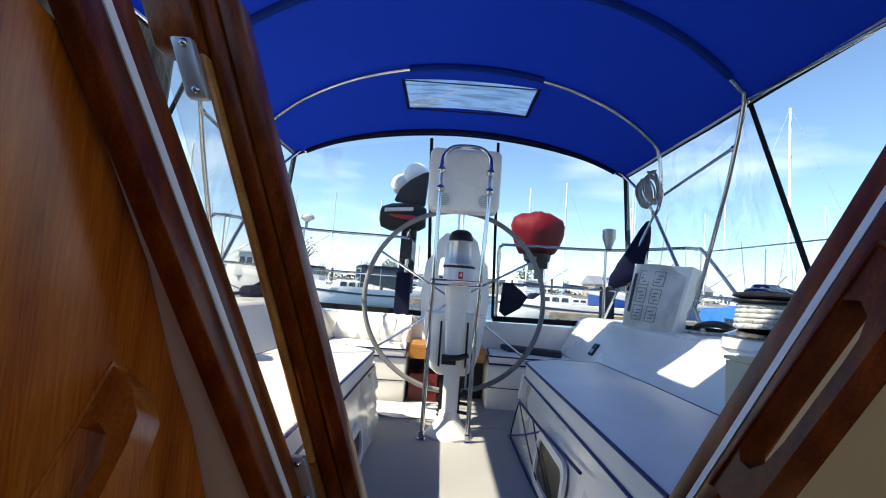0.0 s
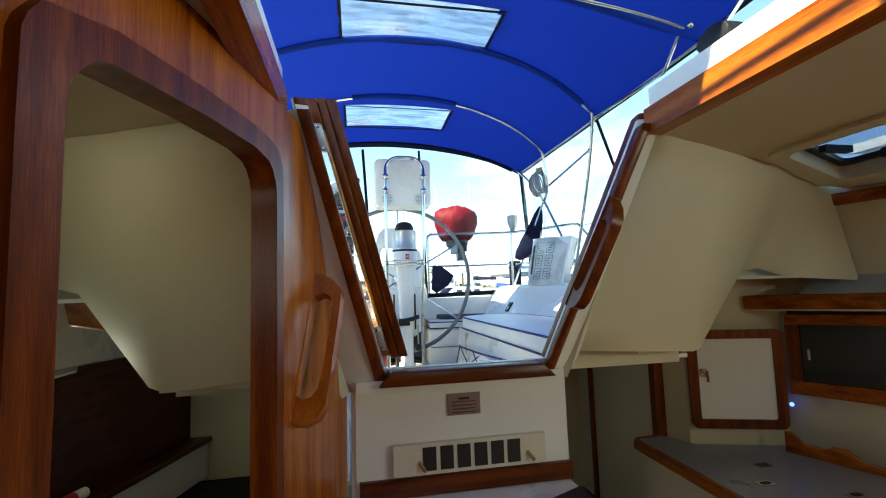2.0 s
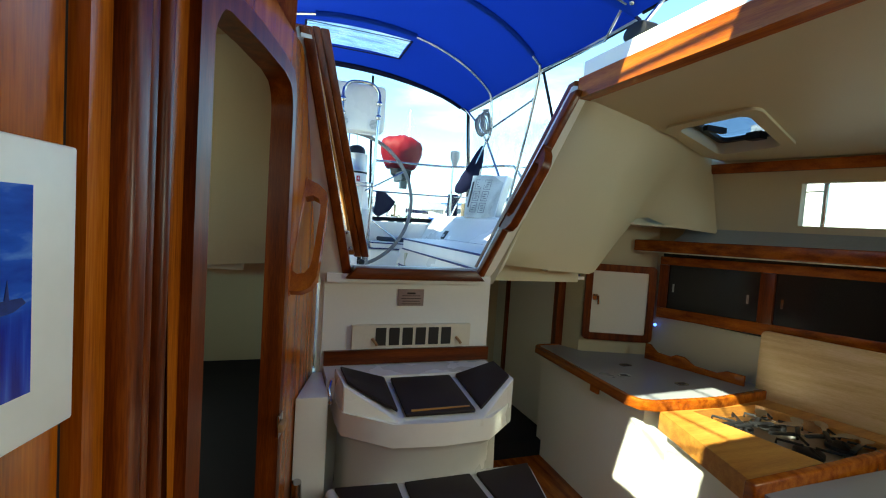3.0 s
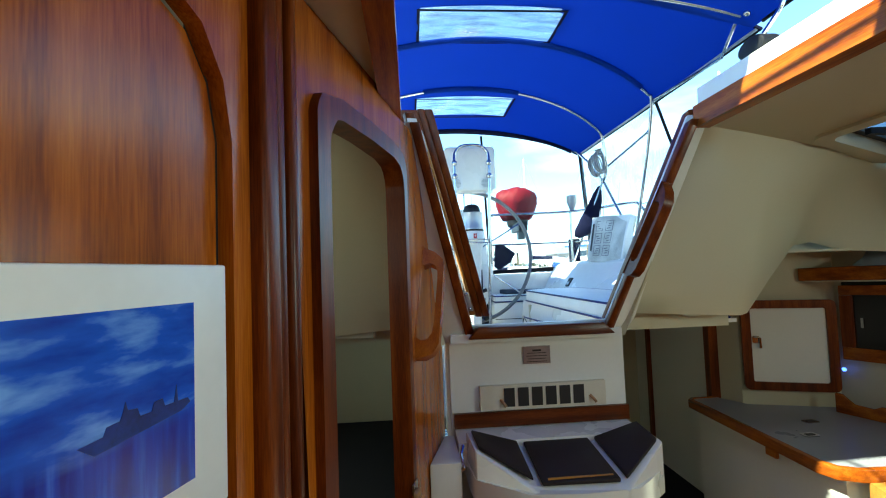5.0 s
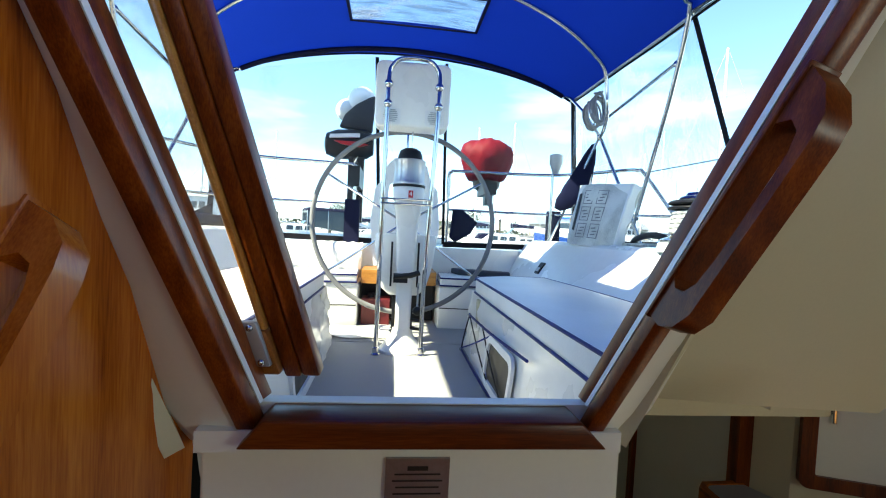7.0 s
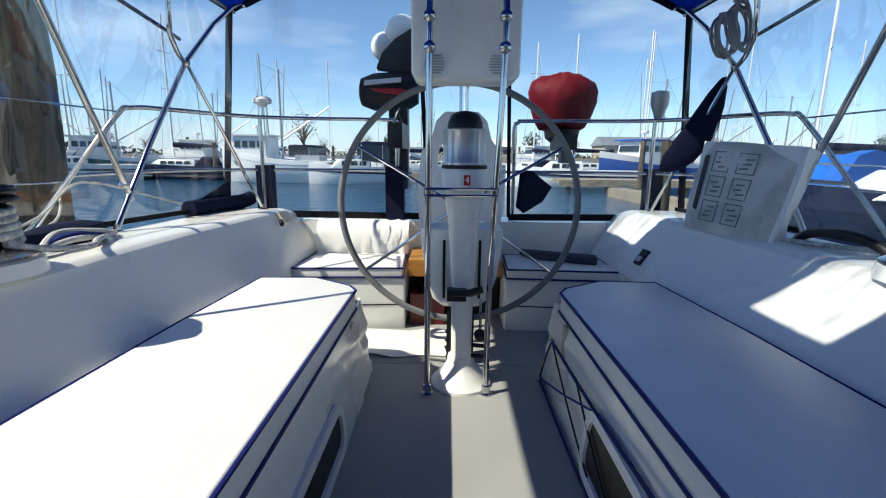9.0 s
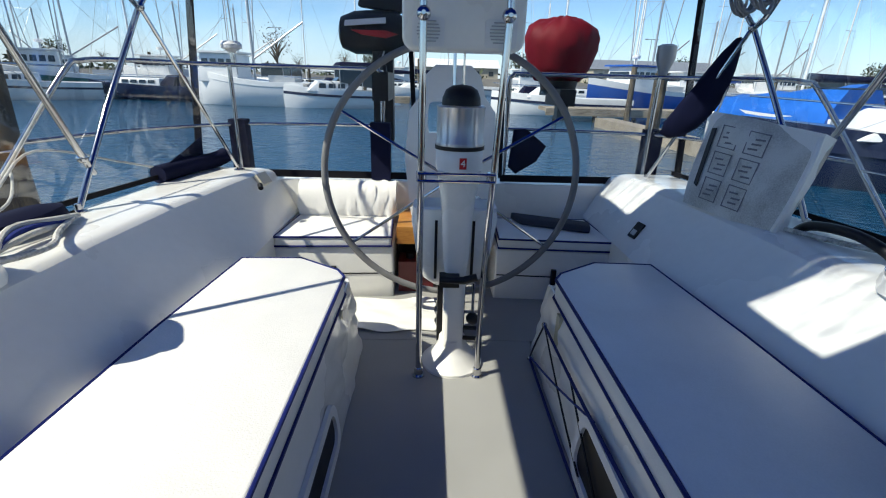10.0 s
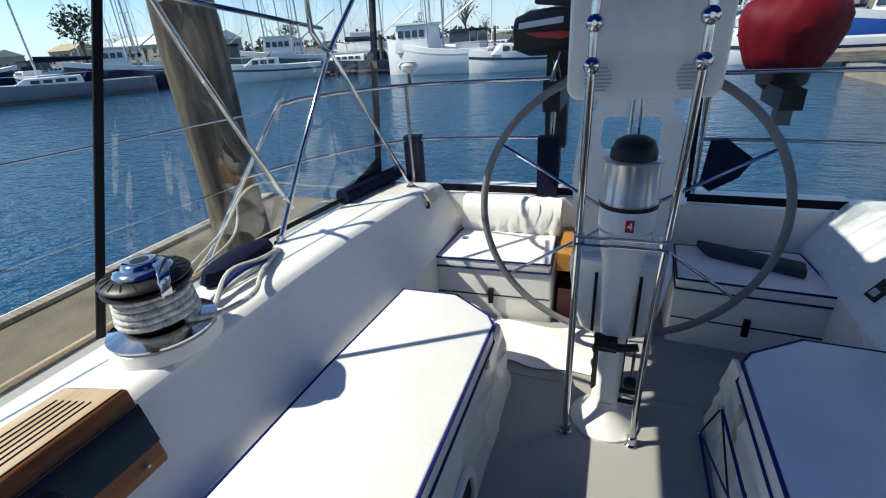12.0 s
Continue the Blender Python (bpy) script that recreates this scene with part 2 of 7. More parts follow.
CLEARVINYL = clear("clear_vinyl", (0.95, 0.96, 0.97), 0.05, 0.09, 0.07, 0.04)
SKYLIGHT = clear("skylight_vinyl", (0.95, 0.97, 1.0), 0.04, 0.14, 0.3, 0.08, (5.0, 26.0))
FOLIAGE = surface("foliage", (0.045, 0.06, 0.028), 0.8, var=0.5, big=4, fine=30, bump=0.3)
BARK = surface("bark", (0.10, 0.08, 0.06), 0.9, var=0.3, big=6, fine=60, bump=0.5)
HULLBLUE = surface("blue_hull", (0.02, 0.10, 0.42), 0.35, var=0.15, big=1.5, fine=30)
HULLNAVY = surface("navy_hull", (0.012, 0.018, 0.05), 0.25, var=0.2, big=1.5, fine=30)
TARP = surface("blue_tarp", (0.01, 0.13, 0.55), 0.45, var=0.25, big=2.5, fine=40, bump=0.6)
DARKGLASS = surface("dark_boat_glass", (0.02, 0.03, 0.04), 0.1, var=0.2, big=3, fine=30, bump=0.0)
GREYMETAL = surface("grey_alloy", (0.42, 0.43, 0.45), 0.4, metal=0.6, var=0.1, big=4, fine=80)
GRANITE = surface("rubble", (0.13, 0.125, 0.115), 0.9, var=0.35, big=0.6, fine=8, bump=0.6)


# ---- mesh helpers ----
def solid():
    return bmesh.new()


def add_box(bm, x0, x1, y0, y1, z0, z1):
    vs = [bm.verts.new((x, y, z)) for z in (z0, z1) for y in (y0, y1) for x in (x0, x1)]
    for f in ((0, 2, 3, 1), (4, 5, 7, 6), (0, 1, 5, 4), (2, 6, 7, 3), (0, 4, 6, 2), (1, 3, 7, 5)):
        bm.faces.new([vs[i] for i in f])
    return bm


def soften(bm, w, seg=2, angle=30):
    es = [e for e in bm.edges if len(e.link_faces) == 2 and e.calc_face_angle(0) > radians(angle)]
    bmesh.ops.bevel(bm, geom=es, offset=w, segments=seg, profile=0.5, affect="EDGES", clamp_overlap=True)
    return bm


def box(x0, x1, y0, y1, z0, z1, w=0.004, seg=2):
    bm = add_box(solid(), x0, x1, y0, y1, z0, z1)
    return soften(bm, w, seg) if w else bm


def hull_of(rows):
    """Quads between rings of equal length, ends closed."""
    bm = solid()
    rings = [[bm.verts.new(p) for p in r] for r in rows]
    n = len(rings[0])
    for a, b in zip(rings, rings[1:]):
        for i in range(n):
            bm.faces.new((a[i], a[(i + 1) % n], b[(i + 1) % n], b[i]))
    bm.faces.new(rings[0][::-1])
    bm.faces.new(rings[-1])
    bmesh.ops.recalc_face_normals(bm, faces=bm.faces)
    return bm


def slab(pts, move):
    """A flat outline of 3D points, thickened by the vector move."""
    mv = Vector(move)
    return hull_of([[Vector(p) for p in pts], [Vector(p) + mv for p in pts]])


def sheet(rows):
    """An open grid of quads."""
    bm = solid()
    g = [[bm.verts.new(p) for p in r] for r in rows]
    for a, b in zip(g, g[1:]):
        for i in range(len(a) - 1):
            bm.faces.new((a[i], a[i + 1], b[i + 1], b[i]))
    return bm


def thicken(bm, t):
    bmesh.ops.recalc_face_normals(bm, faces=bm.faces)
    bmesh.ops.solidify(bm, geom=bm.faces[:], thickness=t)
    return bm


def smooth_path(pts, n=6, closed=False):
    """A rounded path through the points."""
    P = [Vector(p) for p in pts]
    out, m = [], len(P)
    for i in range(m if closed else m - 1):
        if closed:
            a, b, c, d = P[i - 1], P[i], P[(i + 1) % m], P[(i + 2) % m]
        else:
            a, b, c, d = P[max(i - 1, 0)], P[i], P[i + 1], P[min(i + 2, m - 1)]
        for k in range(n):
            t = k / n
            out.append(0.5 * ((2 * b) + (c - a) * t + (2 * a - 5 * b + 4 * c - d) * t * t + (3 * b - a - 3 * c + d) * t ** 3))
    if not closed:
        out.append(P[-1])
    return out


def tube(pts, r, seg=10, closed=False, bm=None):
    bm = bm or solid()
    P = [Vector(p) for p in pts]
    n = len(P)
    rad = r if isinstance(r, (list, tuple)) else [r] * n
    rings, up = [], None
    for i, p in enumerate(P):
        d = (P[(i + 1) % n] - P[i - 1]) if closed else (P[min(i + 1, n - 1)] - P[max(i - 1, 0)])
        d.normalize()
        if up is None:
            up = d.orthogonal().normalized()
        up = (up - d * up.dot(d)).normalized()
        side = d.cross(up)
        rings.append([bm.verts.new(p + rad[i] * (math.cos(a) * up + math.sin(a) * side)) for a in (2 * math.pi * k / seg for k in range(seg))])
    for i in range(n if closed else n - 1):
        a, b = rings[i], rings[(i + 1) % n]
        for k in range(seg):
            bm.faces.new((a[k], a[(k + 1) % seg], b[(k + 1) % seg], b[k]))
    if not closed:
        bm.faces.new(rings[0][::-1])
        bm.faces.new(rings[-1])
    return bm


def lathe(profile, seg=24, at=(0, 0, 0)):
    """Turned round a vertical axis; profile of (radius, height)."""
    o = Vector(at)
    return hull_of([[o + Vector((max(r, 0.0005) * math.cos(2 * math.pi * k / seg), max(r, 0.0005) * math.sin(2 * math.pi * k / seg), z)) for k in range(seg)] for r, z in profile])


def ball(at, r, seg=14):
    bm = solid()
    bmesh.ops.create_uvsphere(bm, u_segments=seg, v_segments=seg // 2 + 1, radius=r, matrix=Matrix.Translation(at))
    return bm


def move(bm, m):
    bmesh.ops.transform(bm, matrix=m, verts=bm.verts)
    return bm


def part(name, bm, material, parent=None, label="", sharp=40):
    me = bpy.data.meshes.new(name)
    bmesh.ops.recalc_face_normals(bm, faces=bm.faces)
    bm.to_mesh(me)
    bm.free()
    me.materials.append(material)
    me.polygons.foreach_set("use_smooth", [True] * len(me.polygons))
    me.set_sharp_from_angle(angle=radians(sharp))
    ob = new(name, me)
    if parent:
        ob.parent = parent
        ob.matrix_parent_inverse = parent.matrix_world.inverted()
    if label:
        ob["label"] = label
    return ob


def thing(name, label, category, group="", at=(0, 0, 0), kind=""):
    ob = new(name)
    ob.empty_display_size = 0.1
    ob.matrix_world = Matrix.Translation(at)
    bpy.context.view_layer.update()
    return tagged(ob, label, category, group, kind)


def arc(cx, cz, r, a0, a1, n=6):
    return [(cx + r * math.cos(radians(a0 + (a1 - a0) * i / n)), cz + r * math.sin(radians(a0 + (a1 - a0) * i / n))) for i in range(n + 1)]


def rounded(x0, x1, z0, z1, r, n=5):
    return arc(x1 - r, z1 - r, r, 0, 90, n) + arc(x0 + r, z1 - r, r, 90, 180, n) + arc(x0 + r, z0 + r, r, 180, 270, n) + arc(x1 - r, z0 + r, r, 270, 360, n)


def ring(outer, inner, lift, depth):
    """A flat frame between two outlines with as many points; lift maps (a, b, d) to a place, d from 0 to depth."""
    bm = solid()
    n = len(outer)
    o0, i0 = [bm.verts.new(lift(a, b, 0)) for a, b in outer], [bm.verts.new(lift(a, b, 0)) for a, b in inner]
    o1, i1 = [bm.verts.new(lift(a, b, depth)) for a, b in outer], [bm.verts.new(lift(a, b, depth)) for a, b in inner]
    for k in range(n):
        j = (k + 1) % n
        for q in ((o0[k], o0[j], i0[j], i0[k]), (o1[k], i1[k], i1[j], o1[j]), (o0[k], o1[k], o1[j], o0[j]), (i0[k], i0[j], i1[j], i1[k])):
            bm.faces.new(q)
    return bm


def outline(pts, lift, depth):
    return hull_of([[Vector(lift(a, b, 0)) for a, b in pts], [Vector(lift(a, b, depth)) for a, b in pts]])


# ---- the cockpit ----
def mirror(pts, s):
    return [(s * p[0], *p[1:]) for p in pts]


tagged(part("cockpit_floor", soften(add_box(add_box(solid(), -0.41, 0.41, 1.63, 4.62, -0.05, 0.0), -1.0, 1.0, 3.56, 4.02, -0.045, 0.002), 0.004), NONSKID),
       "white nonskid fibreglass cockpit floor", "floor", kind="structure")
tagged(part("bridge_sill", soften(add_box(solid(), -0.37, 0.37, 1.548, 1.645, -0.05, 0.335), 0.012, 3), GELCOAT), "white moulded fibreglass step below the companionway", "sill", kind="structure")

COAM = [(1.50, 0.97, 1.24, 0.66), (2.45, 0.95, 1.22, 0.665), (3.10, 0.93, 1.21, 0.665), (3.55, 0.93, 1.19, 0.665), (4.10, 0.93, 1.13, 0.665), (4.40, 0.93, 1.09, 0.66), (4.55, 0.93, 1.06, 0.62), (4.66, 0.93, 1.04, 0.54)]
for s in (-1, 1):
    rows = []
    for y, ib, it, z in [(2.34 if s > 0 else 1.74, 0.95, 1.22, 0.665)] + COAM[2:]:
        rows.append(mirror([(ib, y, 0.335 if y < 3.2 else -0.02), (ib, y, 0.37), (it - 0.024, y, z - 0.040), (it - 0.014, y, z - 0.020), (it + 0.002, y, z - 0.007), (it + 0.022, y, z - 0.001), (it + 0.05, y, z),
                            (it + 0.29, y, z - 0.002), (it + 0.325, y, z - 0.014), (it + 0.345, y, z - 0.045), (it + 0.40, y, 0.36), (it + 0.40, y, 0.335 if y < 3.2 else -0.02)], s))
    tagged(part("cockpit_coaming", thicken(sheet(rows), -0.014 * s), GELCOAT, sharp=24), "smooth white fibreglass coaming beside the cockpit seat", "coaming", "coamings along the cockpit", kind="structure")


def cockpit_bench(s):
    t = thing("cockpit_bench", "white fibreglass cockpit bench with a locker opening in its front", "bench", "benches along the cockpit", (s * 0.6, 2.5, 0))
    foot = [(0.385, 1.66), (0.392, 2.6), (0.40, 3.42), (0.425, 3.51), (0.50, 3.60), (0.64, 3.64), (0.99, 3.64)]
    rim = [(0.437, 1.66), (0.437, 2.6), (0.440, 3.37), (0.455, 3.42), (0.52, 3.50), (0.66, 3.575), (0.99, 3.58)]
    foot, rim = [smooth_path([(p[0], p[1], 0) for p in q], 12) for q in (foot, rim)]
    rows = []
    for i in range(15):
        k = i / 14
        row = []
        for a, b in zip(foot, rim):
            y = a[1] * (1 - k) + b[1] * k
            w = 0.013 * min(1.0, max(0.12, (y - 2.7) / 0.5)) * (1 if s < 0 else 0.5) * math.sin(math.pi * k) ** 0.7
            w *= math.sin(23 * y + 9 * k) + 0.7 * math.sin(41 * y - 17 * k + 1) + 0.5 * math.sin(11 * y + 26 * k)
            row.append((s * (a[0] * (1 - k) + b[0] * k + w), y + (0.8 * w if y > 3.4 else 0), -0.02 + 0.382 * k))
        rows.append(row)
    part("front", thicken(sheet(rows), 0.010 * s), GELCOAT, t, sharp=60)
    top = mirror([(0.45, 1.66, 0.345), (0.45, 3.37, 0.345), (0.53, 3.48, 0.345), (0.66, 3.555, 0.345), (0.99, 3.56, 0.345), (0.99, 1.66, 0.345)], s)
    part("seat", slab(top, (0, 0, 0.016)), GELCOAT, t)
    c = lambda a, b, d: (s * (0.385 + 0.0011 * (b * 100) - d), a, b)
    y0, y1, z0, z1 = (2.38, 2.88, 0.03, 0.20) if s < 0 else (2.34, 2.78, 0.03, 0.25)
    part("locker_rim", ring(rounded(y0, y1, z0, z1, 0.06), rounded(y0 + 0.03, y1 - 0.03, z0 + 0.03, z1 - 0.03, 0.04), c, 0.014), WHITE, t, "white plastic rim")
    # thin black sheet instead of a hollow; its colour is the pocket's shade
    part("pocket_shade", outline(rounded(y0 + 0.03, y1 - 0.03, z0 + 0.03, z1 - 0.03, 0.04), c, 0.003), RUBBER, t, "dark sheet painted for the pocket's shade")
    return t


def piping(pts, parent, r=0.006):
    part("piping", tube(pts, r, 6, closed=True), PIPING, parent, "navy blue piping")


def seat_cushion(s, pts, z0, z1, label, group=""):
    cx, cy = sum(p[0] for p in pts) / len(pts), sum(p[1] for p in pts) / len(pts)
    t = thing("seat_cushion", label, "cushion", group, (s * cx, cy, z0))
    flat = mirror([(x, y, z0) for x, y in pts], s)
    bm = slab(flat, (0, 0, z1 - z0))
    part("pad", soften(bm, 0.010, 3), VINYL, t)
    grow = lambda k: [(s * (cx + (x - cx) * k[0]), cy + (y - cy) * k[1]) for x, y in pts]
    for z in (z0 + 0.006, z1 - 0.005):
        piping([(x, y, z) for x, y in grow((1.006, 1.002))], t)
    return t


for s in (-1, 1):
    cockpit_bench(s)
    seat_cushion(s, [(0.42, 1.67), (0.425, 3.30), (0.46, 3.36), (0.64, 3.485), (0.89, 3.475), (0.93, 2.9), (0.95, 2.3), (0.96, 1.67)], 0.362, 0.452,
                 "white vinyl cushion with navy piping along the cockpit bench", "cockpit bench cushions")


def stern_bench(s):
    t = thing("stern_bench", "white fibreglass stern seat with a latched locker front", "bench", "seats beside the helm", (s * 0.6, 4.2, 0))
    lo, hi = 0.29, 0.945
    part("front", soften(slab(mirror([(lo, 4.03, -0.01), (hi, 3.99, -0.01), (hi, 4.5, -0.01), (lo, 4.5, -0.01)], s), (0, 0, 0.315)), 0.012, 3), GELCOAT, t)
    part("seam", slab(mirror([(lo + 0.01, 4.026, 0.145), (hi, 3.984, 0.145), (hi, 4.03, 0.145), (lo + 0.01, 4.06, 0.145)], s), (0, 0, 0.006)), RUBBER, t, "dark locker seam")
    lx = 0.62
    part("latch", move(box(-0.013, 0.013, -0.012, 0.012, -0.045, 0.045, 0.004), Matrix.Translation((s * lx, 4.0, 0.15))), RUBBER, t, "black rubber latch")
    return t


for s in (-1, 1):
    stern_bench(s)
    seat_cushion(s, [(0.30, 4.02), (0.93, 3.985), (0.90, 4.42), (0.32, 4.42)], 0.308, 0.372, "white vinyl cushion with navy piping on the stern seat", "stern seat cushions")
# the wrinkled back cushion on one side of the stern
bk = thing("back_cushion", "wrinkled white vinyl back cushion against the stern", "cushion", at=(-0.6, 4.45, 0.37))
rows = []
for i in range(25):
    x = -0.90 + 0.60 * i / 24
    w = 0.012 * math.sin(i * 1.9) + 0.008 * math.sin(i * 4.3)
    rows.append([(x, 4.40 + w * 0.5, 0.372), (x, 4.385 + w, 0.42), (x, 4.40 - w, 0.50), (x, 4.43 + w, 0.565), (x, 4.47, 0.585 + w * 0.4), (x, 4.50, 0.57), (x, 4.50, 0.372)])
part("pad", hull_of(rows), VINYL, bk, sharp=60)

# stern deck and transom
tagged(part("stern_deck", soften(add_box(solid(), -1.15, 1.15, 4.50, 4.78, -0.6, 0.575), 0.02, 3), GELCOAT), "white fibreglass stern deck and transom", "deck", kind="structure")
for s in (-1, 1):
    tagged(part("side_deck", soften(add_box(solid(), *(sorted((s * 1.60, s * 2.14))), 2.36 if s > 0 else 1.94, 4.70, 0.345, 0.385), 0.012, 3), NONSKID), "white nonskid side deck", "deck", "side decks", kind="structure")
    hullside = thicken(sheet([[(s * x, y, z) for y, x in ((-2.2, 2.16 if s < 0 else 2.52), (0.3, 2.16 if s < 0 else 2.50), (1.2, 2.16 if s < 0 else 2.26), (2.5, 2.16), (4.0, 2.13), (4.75, 2.02))] for x_, z in ((0, -1.15), (0, 0.36)) for _ in (0,)]), 0.03)
    tagged(part("hull_side", hullside, GELCOAT), "white glass-fibre hull side", "hull", kind="structure")
    tagged(part("toe_rail", tube(smooth_path(mirror([(2.10, -2.2, 0.40), (2.11, 0, 0.40), (2.11, 2.5, 0.40), (2.09, 4.0, 0.40), (2.0, 4.65, 0.40)], s)), 0.014, 8), PALETEAK),
           "golden teak toe rail along the deck edge", "rail", "toe rails", kind="structure")


# ---- pedestal, wheel and guard ----
def pedestal():
    t = thing("steering_pedestal", "white steering pedestal with a steel-hooded compass and a large wheel", "pedestal", at=(0.02, 3.39, 0))
    o = (0.02, 3.39, 0)
    part("base", lathe([(0.135, 0), (0.135, 0.012), (0.115, 0.03), (0.08, 0.07), (0.062, 0.10), (0.058, 0.13)], 28, o), GELCOAT, t)
    sq = lambda w, d, z: [(0.02 + a, 3.39 + b, z) for a, b in rounded(-w, w, -d, d, min(w, d) * 0.45, 3)]
    part("column", hull_of([sq(0.050, 0.055, 0.11), sq(0.044, 0.05, 0.14), sq(0.046, 0.052, 0.42)]), GELCOAT, t)
    part("upper_column", hull_of([sq(0.040, 0.055, 0.42), sq(0.050, 0.06, 0.50), sq(0.058, 0.062, 0.66), sq(0.066, 0.066, 0.76), sq(0.080, 0.078, 0.84), sq(0.083, 0.08, 0.87)]), GELCOAT, t)
    lever = part("throttle", box(-0.045, 0.035, 3.30, 3.345, 0.405, 0.455, 0.01), RUBBER, t, "black throttle block")
    part("grip", tube([(-0.04, 3.30, 0.44), (0.05, 3.27, 0.452), (0.10, 3.265, 0.47)], [0.012, 0.016, 0.015], 10), RUBBER, lever)
    part("knob", ball((0.10, 3.35, 0.24), 0.027), RUBBER, t, "round black control knob")
    part("rod", tube([(0.10, 3.35, 0.24), (0.10, 3.36, 0.40)], 0.006, 8), STEEL, t)
    for k, z in enumerate((0.14, 0.19)):
        part("shift_arm", tube([(0.05, 3.36, z), (0.12, 3.37, z - 0.01)], 0.010, 8), RUBBER, t)
    part("collar", lathe([(0.088, 0.87), (0.09, 0.875), (0.09, 0.945), (0.086, 0.95)], 28, o), WHITE, t)
    tag = part("label_plate", box(0.016, 0.042, 3.294, 3.301, 0.885, 0.925, 0.0), RED, t, "small red plate")
    fc = bpy.data.curves.new("digit", "FONT")
    fc.body, fc.size, fc.extrude, fc.align_x, fc.align_y = "4", 0.036, 0.0006, "CENTER", "CENTER"
    d = new("digit", fc)
    d.matrix_world = Matrix.Translation((0.029, 3.2925, 0.905)) @ Euler((radians(90), 0, 0)).to_matrix().to_4x4()
    fc.materials.append(WHITE)
    dg = bpy.context.evaluated_depsgraph_get()
    me = bpy.data.meshes.new_from_object(d.evaluated_get(dg))
    mw = d.matrix_world.copy()
    bpy.data.objects.remove(d)
    me.transform(mw)
    dob = new("digit", me)
    dob.parent = tag
    dob.matrix_parent_inverse = tag.matrix_world.inverted()
    c = part("compass_cover", lathe([(0.088, 0.955), (0.092, 0.96), (0.092, 0.975), (0.088, 0.98), (0.088, 1.09), (0.091, 1.095), (0.091, 1.10), (0.085, 1.105)], 36, o), BRUSHED, t, "brushed steel compass hood")
    part("band", lathe([(0.094, 0.948), (0.094, 0.962)], 32, o), RUBBER, c)
    part("dome", lathe([(0.072, 1.10), (0.070, 1.13), (0.058, 1.158), (0.035, 1.172), (0.001, 1.177)], 28, o), RUBBER, c, "black compass dome")
    part("aerial", tube([(0.03, 3.46, 1.13), (0.03, 3.46, 1.31)], 0.004, 6), STEEL, t)
    return t


def pedestal_guard():
    t = thing("pedestal_guard", "polished steel guard hoop round the steering pedestal", "guard rail", at=(0, 3.28, 0))
    pts = [(-0.125, 3.28, 0.0), (-0.125, 3.28, 0.5), (-0.121, 3.28, 1.3), (-0.119, 3.28, 1.54), (-0.10, 3.28, 1.60), (-0.06, 3.28, 1.635), (0.02, 3.28, 1.645), (0.10, 3.28, 1.635), (0.139, 3.28, 1.60), (0.158, 3.28, 1.54), (0.157, 3.28, 1.3), (0.128, 3.28, 0.5), (0.125, 3.28, 0.0)]
    part("hoop", tube(smooth_path(pts, 5), 0.0125, 12), STEEL, t)
    for x in (-0.125, 0.125):
        part("foot", lathe([(0.026, 0), (0.026, 0.006), (0.019, 0.012), (0.018, 0.04), (0.0135, 0.044)], 18, (x, 3.28, 0)), STEEL, t)
    for x, xr in ((-0.1195, 0), (0.1575, 0)):
        for z in (1.39, 1.497):
            k = part("clamp", ball((x, 3.275, z), 0.024), STEEL, t, "ball-shaped steel clamp")
            part("bolt", tube([(x, 3.255, z), (x, 3.244, z)], 0.007, 8), STEEL, k)
    for z in (0.846, 0.872):
        part("cross_bar", tube([(-0.135, 3.264, z), (0.145, 3.264, z)], 0.0055, 8), STEEL, t)
    for x in (-0.122, 0.134):
        part("bracket", tube([(x, 3.28, 0.842), (x, 3.28, 0.878)], 0.019, 14), STEEL, t)
    return t


def instrument_pod():
    t = thing("instrument_pod", "white moulded instrument housing above the steering wheel", "instrument housing", at=(0.02, 3.4, 1.3))
    p = lambda a, b, d: (a, 3.36 + d, b)
    bm = outline(rounded(-0.195, 0.230, 1.285, 1.655, 0.04), p, 0.15)
    part("housing", soften(bm, 0.012, 3), GELCOAT, t)
    for cx in (-0.105, 0.145):
        sp = part("speaker", outline(rounded(cx - 0.055, cx + 0.055, 1.298, 1.388, 0.012), lambda a, b, d: (a, 3.361 - d, b), 0.005), WHITE, t, "small ribbed speaker")
        for i in range(7):
            z = 1.312 + i * 0.0105
            w = 0.04 * math.sqrt(max(0.05, 1 - ((i - 3) / 4.0) ** 2))
            part("rib", box(cx - w, cx + w, 3.350, 3.357, z, z + 0.004, 0), GREYMETAL, sp)
    return t


def steering_wheel(pedestal_ob):
    o, R = Vector((0.01, 3.80, 0.75)), 0.600
    t = part("steering_wheel", tube([o + Vector((0, -0.32, 0)), o + Vector((0, -0.11, 0)), o + Vector((0, -0.10, 0)), o + Vector((0, 0.03, 0))], [0.03, 0.03, 0.05, 0.06], 18), STEEL, pedestal_ob, "large steering wheel with steel spokes")
    part("rim", tube([o + Vector((R * math.cos(a), 0, R * math.sin(a))) for a in (2 * math.pi * k / 96 for k in range(96))], 0.0165, 12, closed=True), GREYGRIP, t, "grey padded rim")
    for a in (30, 90, 150, 215, 270, 325):
        d = Vector((math.cos(radians(a)), 0, math.sin(radians(a))))
        part("spoke", tube([o + d * 0.04 + Vector((0, -0.03, 0)), o + d * (R - 0.01)], 0.0075, 8), STEEL, t)


steering_wheel(pedestal()), pedestal_guard(), instrument_pod()

